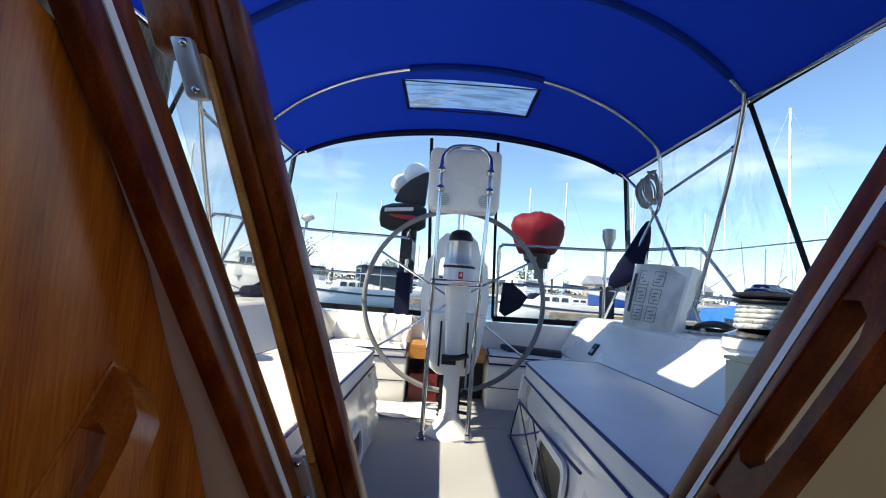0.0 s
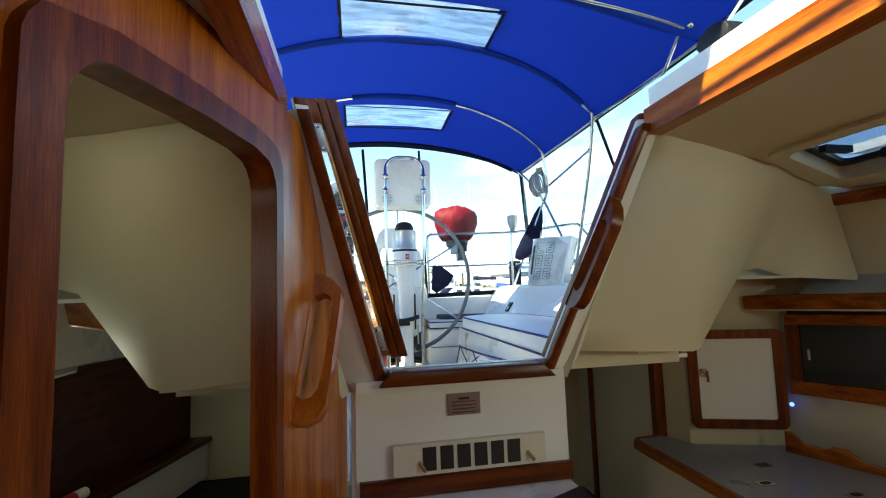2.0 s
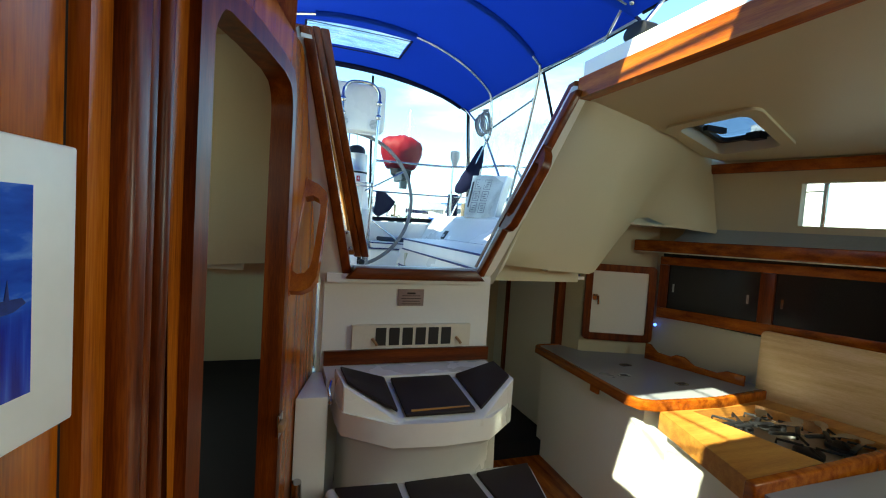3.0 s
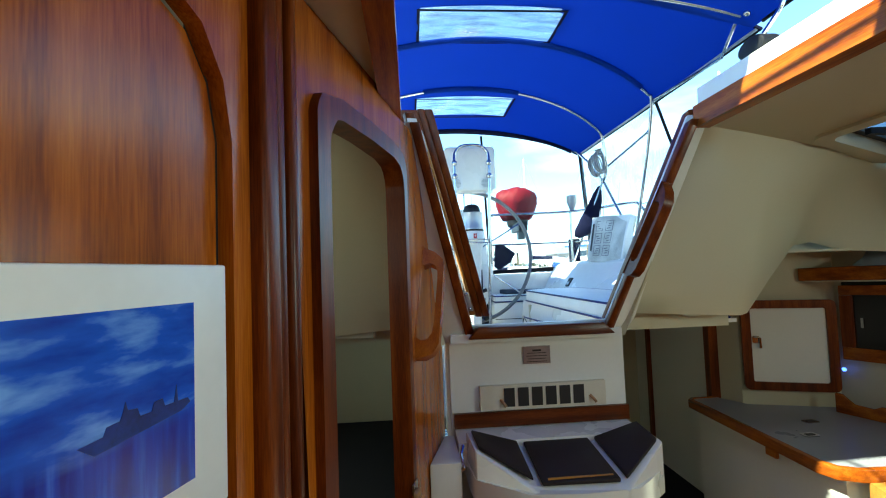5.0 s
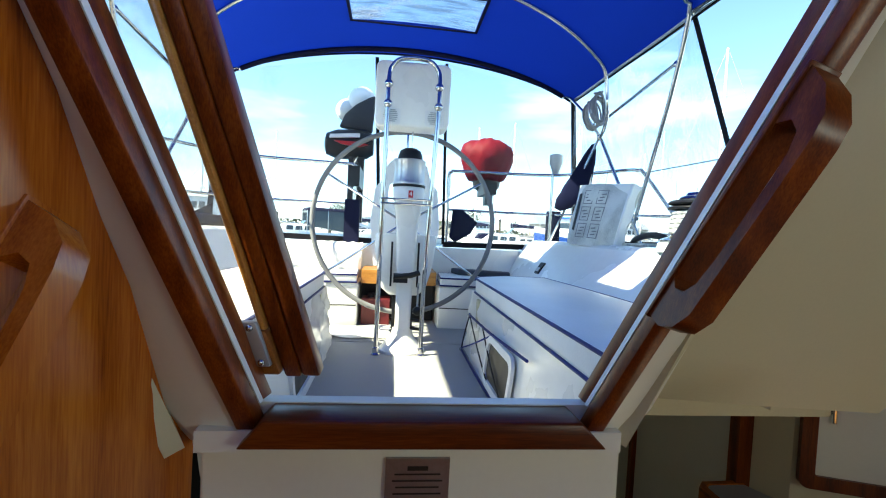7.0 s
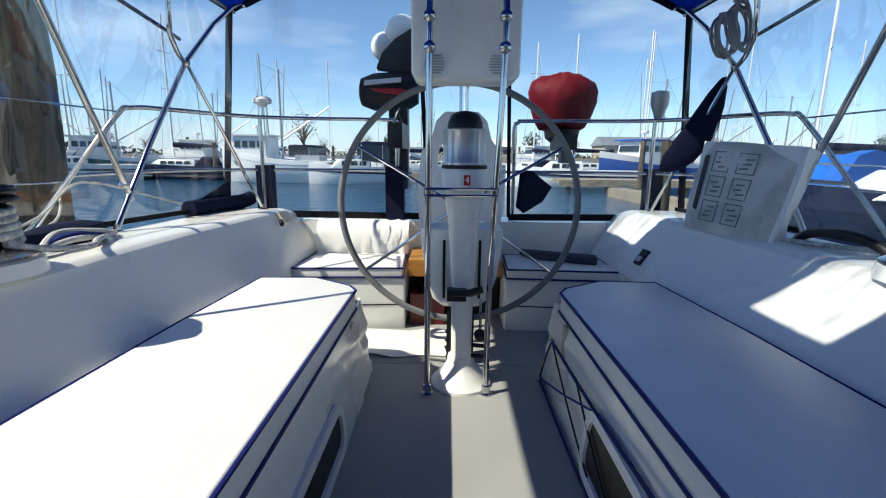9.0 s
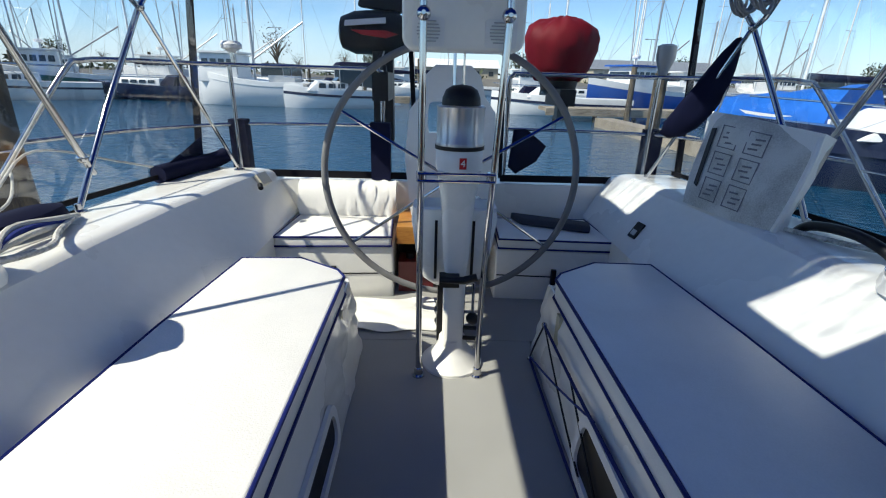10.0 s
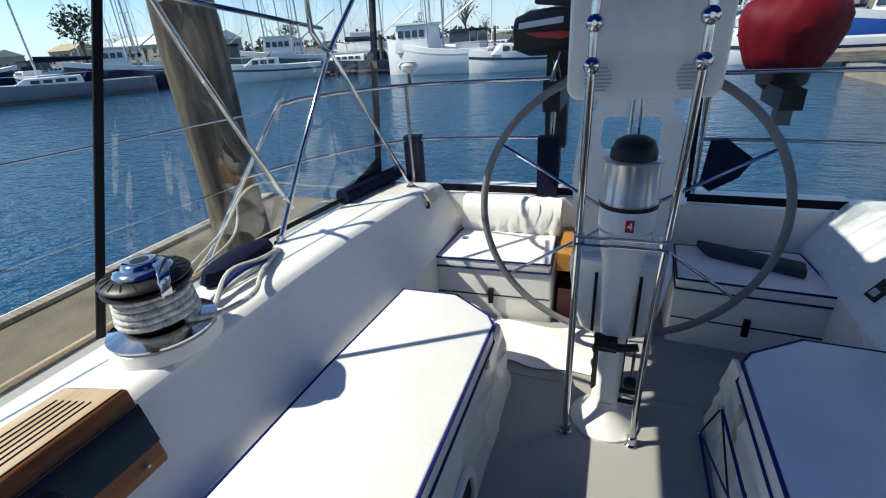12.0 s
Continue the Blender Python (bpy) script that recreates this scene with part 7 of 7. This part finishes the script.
part("lid", soften(hull_of([[Vector(q) + Vector((dx, dy, dz)) for q, dx in ((t_[0], -0.008), (t_[1], 0.004)) for dz in ((0.001, 0.0035) if dx < 0 else (0.0035, 0.001))] for t_, dy in ((tr0, -0.012), (tr1, 0.0))]), 0.001, 1), PALETEAK, tb, "pale grooved teak top")
gv = lambda k, q: Vector(tr0[0]).lerp(Vector(tr0[1]), k).lerp(Vector(tr1[0]).lerp(Vector(tr1[1]), k), q)
for i in range(6):
    k = 0.22 + 0.11 * i
    part("groove", tube([gv(k, 0.10) + Vector((0, 0, 0.003)), gv(k, 0.98) + Vector((0, 0, 0.003))], 0.0032, 6), RUBBER, tb, "dark groove")
fc_ = lambda k, q: Vector(tr0[0]).lerp(Vector(tr0[3]), k).lerp(Vector(tr1[0]).lerp(Vector(tr1[3]), k), q) + Vector((0.006, 0.002, 0))
part("face", slab([fc_(0.20, 0.015), fc_(0.70, 0.015), fc_(0.70, 0.985), fc_(0.20, 0.985)], (0.006, 0.002, 0)), DARKPLEX, tb, "dark glass face")
part("dial", move(lathe([(0.045, 0), (0.045, 0.012), (0.038, 0.014)], 24), Matrix.Translation(fc_(0.5, 0.45) + Vector((0.004, 0.002, 0))) @ Euler((0, radians(58), 0)).to_matrix().to_4x4()), RUBBER, tb, "round black dial")
for q in (0.10, 0.5, 0.9):
    part("screw", ball(fc_(0.86, q) + Vector((0.001, 0, 0)), 0.007, 8), STEEL, tb)

# switch plate on the coaming, electronics block, dark pad on the seat
sw_ = thing("coaming_switch", "small black switch box on the coaming", "switch", at=(0.98, 3.92, 0.42))
part("case", move(soften(add_box(solid(), -0.045, 0.045, -0.03, 0.03, -0.012, 0.014), 0.006), Matrix.Translation((0.990, 3.86, 0.480)) @ Euler((0, radians(-56), radians(8))).to_matrix().to_4x4()), RUBBER, sw_)
part("window", move(box(-0.03, 0.0, -0.018, 0.018, 0.0145, 0.017, 0), Matrix.Translation((0.990, 3.86, 0.480)) @ Euler((0, radians(-56), radians(8))).to_matrix().to_4x4()), GREYMETAL, sw_)
sw2 = thing("coaming_socket", "cream weatherproof socket on the coaming", "socket", at=(-1.07, 4.3, 0.62))
part("case", move(soften(add_box(solid(), -0.035, 0.035, -0.05, 0.05, -0.02, 0.02), 0.008), Matrix.Translation((-1.065, 4.28, 0.615)) @ Euler((0, radians(56), radians(-10))).to_matrix().to_4x4()), BOARDPAINT, sw2)
part("plug", tube([(-1.05, 4.20, 0.605), (-1.035, 4.17, 0.59)], 0.014, 8), RUBBER, sw2)
pd = thing("dark_pad", "flat dark grey fabric pad on the stern seat", "pad", at=(0.64, 4.25, 0.373))
part("pad", soften(slab([(0.42, 4.40, 0.374), (0.46, 4.27, 0.374), (0.84, 4.12, 0.374), (0.86, 4.22, 0.374)], (0, 0, 0.045)), 0.010, 3), surface("slate_fabric", (0.045, 0.05, 0.065), 0.8, var=0.25, big=5, fine=260, bump=0.3), pd)

# lashings across the bench front
cord = thing("shock_cord_net", "blue and white shock cord net on the bench front", "cord net", at=(0.39, 2.9, 0.1))
cx_ = lambda y, z: (0.392 + 0.11 * z - 0.016, y, z)
for a, b, m_ in (((3.31, 0.235), (2.20, 0.285), PIPING), ((3.31, 0.235), (3.40, 0.012), RUBBER), ((3.40, 0.012), (2.25, 0.03), PIPING), ((3.31, 0.235), (2.55, 0.02), RUBBER), ((2.95, 0.25), (2.35, 0.03), RUBBER), ((3.40, 0.02), (2.70, 0.26), DARKROPE)):
    p, q = Vector(cx_(*a)), Vector(cx_(*b))
    mid = (p + q) / 2 + Vector((-0.004, 0, -0.006))
    part("cord", tube(smooth_path([p, mid, q], 5), 0.006 if m_ is PIPING else 0.004, 6), m_, cord)
for p in ((3.31, 0.235), (3.40, 0.012)):
    part("eye", ball(cx_(*p), 0.012, 10), STEEL, cord)

# rescue sling bag leaning on the coaming
sl = thing("rescue_sling_bag", "grubby white rescue sling bag with printed panels", "bag", at=(1.28, 3.6, 0.66))
q00, q10, q11, q01 = Vector((1.125, 3.735, 0.672)), Vector((1.225, 3.27, 0.660)), Vector((1.335, 3.285, 1.045)), Vector((1.245, 3.86, 1.085))
bag_n = (q10 - q00).cross(q01 - q00).normalized()
if bag_n.x > 0:
    bag_n = -bag_n
bagp = lambda u, v, d=0.0: (q00 * (1 - u) + q10 * u) * (1 - v) + (q01 * (1 - u) + q11 * u) * v + bag_n * d
rows = []
NB = 14
front = [[bagp(i / NB, j / NB, 0.012 * math.sin(7 * i / NB + 2) * math.sin(5 * j / NB) + 0.018 * (1 - (2 * i / NB - 1) ** 4) * (1 - (2 * j / NB - 1) ** 4)) for i in range(NB + 1)] for j in range(NB + 1)]
part("cover", thicken(sheet(front), 0.004), surface("grubby_vinyl", (0.62, 0.62, 0.58), 0.6, var=0.25, big=7, fine=160, bump=0.5, tint=(0.42, 0.42, 0.38)), sl, sharp=80)
rim_ = [bagp(0, j / 8) for j in range(9)] + [bagp(i / 8, 1) for i in range(1, 9)] + [bagp(1, 1 - j / 8) for j in range(1, 9)] + [bagp(1 - i / 8, 0) for i in range(1, 8)]
part("side", hull_of([[p + bag_n * 0.002 for p in rim_], [p - bag_n * (0.05 + 0.012 * math.sin(k_ * 1.7)) for k_, p in enumerate(rim_)]]), VINYL, sl)
part("mark", slab([bagp(0.10, 0.22, 0.022), bagp(0.145, 0.20, 0.022), bagp(0.145, 0.83, 0.022), bagp(0.10, 0.82, 0.022)], bag_n * 0.003), INK, sl, "dark printed bar")
for i in range(2):
    for j in range(3):
        u0, v0 = 0.21 + 0.27 * i, 0.10 + 0.275 * j
        f_ = lambda a, b, d: bagp(u0 + 0.19 * a, v0 + 0.23 * b, 0.024 + d)
        pn = part("panel_print", ring([(0, 0), (1, 0), (1, 1), (0, 1)], [(0.045, 0.045), (0.955, 0.045), (0.955, 0.955), (0.045, 0.955)], f_, 0.002), GREYINK, sl, "faded printed box")
        for k in range(3):
            a0, b0 = 0.18 + 0.1 * ((i + j + k) % 3), 0.2 + 0.22 * k
            part("mark_line", slab([f_(a0, b0, 0), f_(a0 + 0.45, b0 + 0.04, 0), f_(a0 + 0.45, b0 + 0.11, 0), f_(a0, b0 + 0.08, 0)], bag_n * 0.002), GREYINK, pn)
part("eyelet", ball(bagp(0.86, 0.42, 0.014), 0.012, 10), RUBBER, sl)
part("strap", tube(smooth_path([bagp(0.98, 0.95, 0.0), bagp(1.05, 0.7, 0.03), bagp(1.06, 0.3, 0.03), bagp(1.0, 0.05, 0.0)], 5), 0.012, 8), VINYL, sl)
hb = thing("handle_bag", "black padded handle on the coaming", "handle", at=(1.38, 3.05, 0.66))
part("loop", tube(smooth_path([(1.34, 3.30, 0.665), (1.33, 3.22, 0.72), (1.33, 3.05, 0.745), (1.34, 2.92, 0.72), (1.36, 2.88, 0.665)], 6), 0.018, 10), RUBBER, hb)

# furled dark flag and coiled lines on the awning legs
fg = thing("furled_flag", "furled dark navy flag hanging from the awning leg", "flag", at=(1.39, 4.03, 1.41))
ft, fb_ = Vector((1.395, 4.03, 1.42)), Vector((1.275, 4.20, 0.93))
rows = []
for k, (u, w, d) in enumerate(((0.0, 0.012, 0.012), (0.12, 0.045, 0.02), (0.35, 0.085, 0.035), (0.6, 0.115, 0.045), (0.78, 0.12, 0.05), (0.93, 0.10, 0.04), (1.0, 0.05, 0.02))):
    c = ft.lerp(fb_, u)
    rows.append([c + Vector((0.74 * w * math.cos(a) * (1 + 0.25 * math.sin(3 * a + k)), -0.4 * w * math.cos(a) + d * math.sin(a), 0.25 * w * math.cos(a))) for a in (2 * math.pi * i / 16 for i in range(16))])
part("cloth", hull_of(rows), NAVY, fg, sharp=70)
part("white_fold", thicken(sheet([[ft.lerp(fb_, u) + Vector((0.085 + 0.02 * math.sin(9 * u), -0.08 + 0.02 * k, 0.02 - 0.06 * k)) for u in (0.5, 0.58, 0.66, 0.74)] for k in range(3)]), 0.003), VINYL, fg, "white corner of cloth")


def rope_coil(at, w, h, turns, mat_, seed):
    rnd = random.Random(seed)
    t = thing("rope_coil", "coiled grey braided line hung on the awning frame", "rope", "coiled lines", at)
    o = Vector(at)
    pts = []
    for k in range(turns):
        sx, dz, ry = w * rnd.uniform(0.7, 1.15), h * rnd.uniform(0.8, 1.15), rnd.uniform(-0.05, 0.05)
        for i in range(10):
            a = 2 * math.pi * i / 10
            pts.append(o + Vector((sx * math.sin(a), ry + 0.03 * math.cos(a), -h * 0.5 + dz * 0.5 * math.cos(a))))
    part("line", tube(smooth_path(pts, 3), 0.0075, 6), mat_, t)
    part("wrap", tube([o + Vector((0.03 * math.cos(a), 0.02 * math.sin(a), 0.02 - 0.006 * a)) for a in (0.5 * i for i in range(26))], 0.008, 6), mat_, t)
    return t


GREYROPE = surface("grey_rope", (0.32, 0.33, 0.33), 0.85, var=0.3, big=20, fine=300, bump=0.6)
rope_coil((1.36, 4.02, 1.72), 0.055, 0.20, 6, GREYROPE, 3)
rope_coil((1.33, 3.85, 1.73), 0.045, 0.22, 5, GREYROPE, 8)

# dark rope bag, fairlead and lines on the left coaming
rb = thing("rope_bag", "navy rope bag with coiled line beside the coaming", "bag", at=(-1.5, 3.1, 0.66))
rows = [[(-1.47 + 0.07 * math.cos(a) * k, 3.14 + 0.20 * math.sin(a) * k, z) for a in (2 * math.pi * i / 18 for i in range(18))] for k, z in ((0.9, 0.664), (1.0, 0.685), (0.9, 0.722), (0.5, 0.738))]
part("bag", hull_of(rows), NAVY, rb)
for k in range(3):
    part("line", tube(smooth_path([(-1.36 + 0.02 * k, 2.85, 0.675), (-1.34 - 0.02 * k, 3.0, 0.70 + 0.012 * k), (-1.36, 3.15, 0.69 + 0.01 * k), (-1.40, 3.30, 0.68)], 5), 0.011, 8), (ROPE, DARKROPE, ROPE)[k], rb)
for i, pts in enumerate(([(-1.56, 3.0, 0.70), (-1.64, 3.3, 0.72), (-1.78, 3.50, 0.80), (-1.90, 3.54, 0.72)], [(-1.60, 2.9, 0.68), (-1.70, 3.3, 0.74), (-1.76, 3.62, 0.86), (-1.62, 3.95, 0.76), (-1.52, 4.2, 0.67)], [(-1.74, 3.80, 1.13), (-1.80, 3.6, 0.88), (-1.74, 3.3, 0.70), (-1.62, 3.05, 0.67)])):
    ln_ = thing("dock_line", "thin pale line led over the side deck", "rope", "dock lines", pts[0])
    part("line", tube(smooth_path(pts, 6), 0.0055, 8), ROPE, ln_)
for x in (-1.40,):
    nv = thing("canvas_roll", "rolled navy canvas at the foot of the curtain", "canvas", at=(-1.36, 4.3, 0.66))
    part("roll", tube(smooth_path([(-1.46, 3.95, 0.70), (-1.42, 4.2, 0.705), (-1.38, 4.4, 0.70), (-1.34, 4.48, 0.72)], 5), 0.045, 12), NAVY, nv)
    part("flap", thicken(sheet([[(-1.44, 4.0 + 0.1 * i, 0.70 + (0.02 + 0.012 * i) * j) for i in range(5)] for j in range(3)]), 0.004), NAVY, nv)
lf = thing("lifeline", "thin wire lifeline along the side deck", "wire", at=(-2.0, 3.0, 1.2))
for s in (-1, 1):
    for z in (1.20, 0.86):
        part("wire", tube([(s * (1.70 if z > 1 else 1.84), 3.86 if z > 1 else 3.63, z), (s * 2.06, 1.2, z + 0.02)], 0.004, 6), STEEL, lf)
    for y in (1.2,):
        part("stanchion", tube([(s * 2.06, y, 0.385), (s * 2.06, y, 1.24)], 0.0125, 10), STEEL, lf)

# dark navy pennants and sleeves by the stern gate
for x, y, w in ((0.50, 4.60, 0.10),):
    pn_ = thing("folded_pennant", "small folded navy cloth tied to the stern rail", "cloth", at=(x, y, 0.9))
    part("cloth", slab([(0.44, 4.62, 0.90), (0.52, 4.61, 0.905), (0.66, 4.63, 0.80), (0.60, 4.62, 0.70), (0.47, 4.61, 0.62), (0.42, 4.62, 0.66)], (0, 0.02, 0)), NAVY, pn_)

# outboard motor clamped on the stern rail
om = thing("outboard_motor", "black outboard motor with a red stripe, clamped to the stern rail", "outboard motor", at=(-0.5, 5.0, 1.2))
cow = [[(x, 5.10 + yy * ky, 1.47 + zz * kz + dz) for yy, zz in arc(0, 0, 1.0, 0, 345, 15)] for x, ky, kz, dz in ((-0.725, 0.05, 0.06, 0.0), (-0.71, 0.09, 0.10, 0.0), (-0.62, 0.12, 0.135, 0.0), (-0.48, 0.125, 0.14, 0.005), (-0.34, 0.12, 0.13, 0.01), (-0.28, 0.09, 0.09, 0.01))]
part("cowling", hull_of(cow), RUBBER, om, "glossy black cowling")
part("stripe", soften(slab([(-0.63, 4.955, 1.478), (-0.40, 4.950, 1.478), (-0.32, 4.953, 1.458), (-0.40, 4.948, 1.432), (-0.56, 4.951, 1.450)], (0, 0.03, 0)), 0.002), RED, om, "red stripe")
part("badge", slab([(-0.67, 4.955, 1.500), (-0.40, 4.948, 1.522), (-0.40, 4.955, 1.556), (-0.665, 4.963, 1.534)], (0, 0.03, 0)), WHITE, om, "white badge bar")
part("leg", soften(add_box(solid(), -0.50, -0.36, 5.04, 5.16, 0.75, 1.36), 0.03, 3), RUBBER, om)
part("clamp", soften(add_box(solid(), -0.46, -0.36, 4.64, 5.05, 1.05, 1.22), 0.02, 3), RUBBER, om)
part("tiller", tube([(-0.44, 4.98, 1.32), (-0.40, 4.80, 1.25), (-0.38, 4.76, 1.08)], 0.018, 8), RUBBER, om)
part("skeg", soften(add_box(solid(), -0.46, -0.40, 5.0, 5.2, 0.55, 0.78), 0.01), RUBBER, om)
fan = thing("folded_sail_bag", "dark canvas wedge bag above the outboard motor", "bag", at=(-0.42, 5.1, 1.62))
part("bag", soften(slab([(-0.61, 5.12, 1.64), (-0.30, 5.10, 1.60), (-0.28, 5.10, 1.95), (-0.34, 5.12, 1.93), (-0.46, 5.12, 1.86), (-0.56, 5.12, 1.76)], (0, 0.09, 0)), 0.02, 2), surface("charcoal_canvas", (0.03, 0.032, 0.036), 0.8), fan)
fn = thing("white_fender", "round white fender behind the outboard motor", "fender", at=(-0.45, 5.3, 1.9))
part("ball", ball((-0.42, 5.30, 1.93), 0.14, 20), WHITE, fn)
part("ball", ball((-0.56, 5.32, 1.84), 0.11, 18), WHITE, fn)
part("rope", tube([(-0.45, 5.30, 1.72), (-0.42, 5.18, 1.40), (-0.42, 4.68, 1.235)], 0.006, 6), ROPE, fn)

# covered grill on the other rail
gr = thing("covered_grill", "stern rail grill under a maroon canvas cover", "grill", at=(0.78, 5.0, 1.15))
rows = []
for k, (r_, z) in enumerate(((0.10, 1.20), (0.17, 1.215), (0.205, 1.28), (0.245, 1.40), (0.25, 1.46), (0.225, 1.53), (0.16, 1.575), (0.08, 1.59), (0.01, 1.593))):
    wr = lambda a: 1 + 0.018 * math.sin(5 * a + 0.9 * k) + 0.016 * math.sin(13 * a - 1.3 * k) + 0.012 * math.sin(23 * a + 1.9 * k)
    rows.append([(0.79 + r_ * wr(a) * math.cos(a), 5.03 + 0.85 * r_ * wr(a) * math.sin(a), z + 0.012 * math.sin(3 * a + k) + 0.006 * math.sin(11 * a)) for a in (2 * math.pi * i / 90 for i in range(90))])
part("cover", hull_of(rows), REDCOVER, gr, sharp=70)
part("bowl", lathe([(0.13, 1.20), (0.12, 1.14), (0.07, 1.10), (0.03, 1.09)], 20, (0.79, 5.0, 0)), RUBBER, gr, "black grill bowl")
part("bracket", soften(add_box(solid(), 0.71, 0.81, 4.62, 5.0, 1.05, 1.15), 0.015), RUBBER, gr)
part("regulator", soften(add_box(solid(), 0.73, 0.80, 4.72, 4.80, 0.96, 1.05), 0.012), surface("grey_green_plastic", (0.09, 0.11, 0.11), 0.5), gr)
part("logo_patch", slab([(0.74, 4.905, 1.560), (0.82, 4.905, 1.562), (0.80, 4.93, 1.585), (0.76, 4.93, 1.583)], (0, -0.004, 0.004)), WHITE, gr, "white patch")

# horn lamp on the rail and stern aerial
hl = thing("stern_aerial", "white mushroom aerial on a steel rail post", "aerial", at=(-1.26, 4.56, 1.24))
part("stem", tube([(-1.26, 4.56, 1.235), (-1.26, 4.56, 1.31)], 0.012, 8), STEEL, hl)
part("dome", lathe([(0.02, 1.30), (0.03, 1.315), (0.058, 1.325), (0.06, 1.345), (0.045, 1.362), (0.001, 1.368)], 20, (-1.26, 4.56, 0)), WHITE, hl)
hl2 = thing("stern_light", "grey stern lamp on the rail", "lamp", at=(1.28, 4.5, 1.24))
part("lamp", lathe([(0.02, 1.235), (0.03, 1.27), (0.055, 1.34), (0.055, 1.41), (0.03, 1.42)], 18, (1.30, 4.55, 0)), GREYMETAL, hl2)

# crumpled white cloth on the floor behind the pedestal
fcl = thing("floor_cloth", "crumpled white cloth on the cockpit floor", "cloth", at=(-0.2, 3.8, 0.0))
rows = [[(-0.93 + 0.88 * i / 22 + 0.006 * math.sin(j), 3.63 + 0.35 * j / 18 + 0.012 * math.sin(i * 0.7), 0.010 + 0.006 * (1 + math.sin(1.1 * i + 0.6 * j)) * (0.6 + 0.4 * math.sin(0.9 * j - 0.4 * i))) for i in range(23)] for j in range(19)]
part("sheet", thicken(sheet(rows), 0.003), VINYL, fcl, sharp=80)
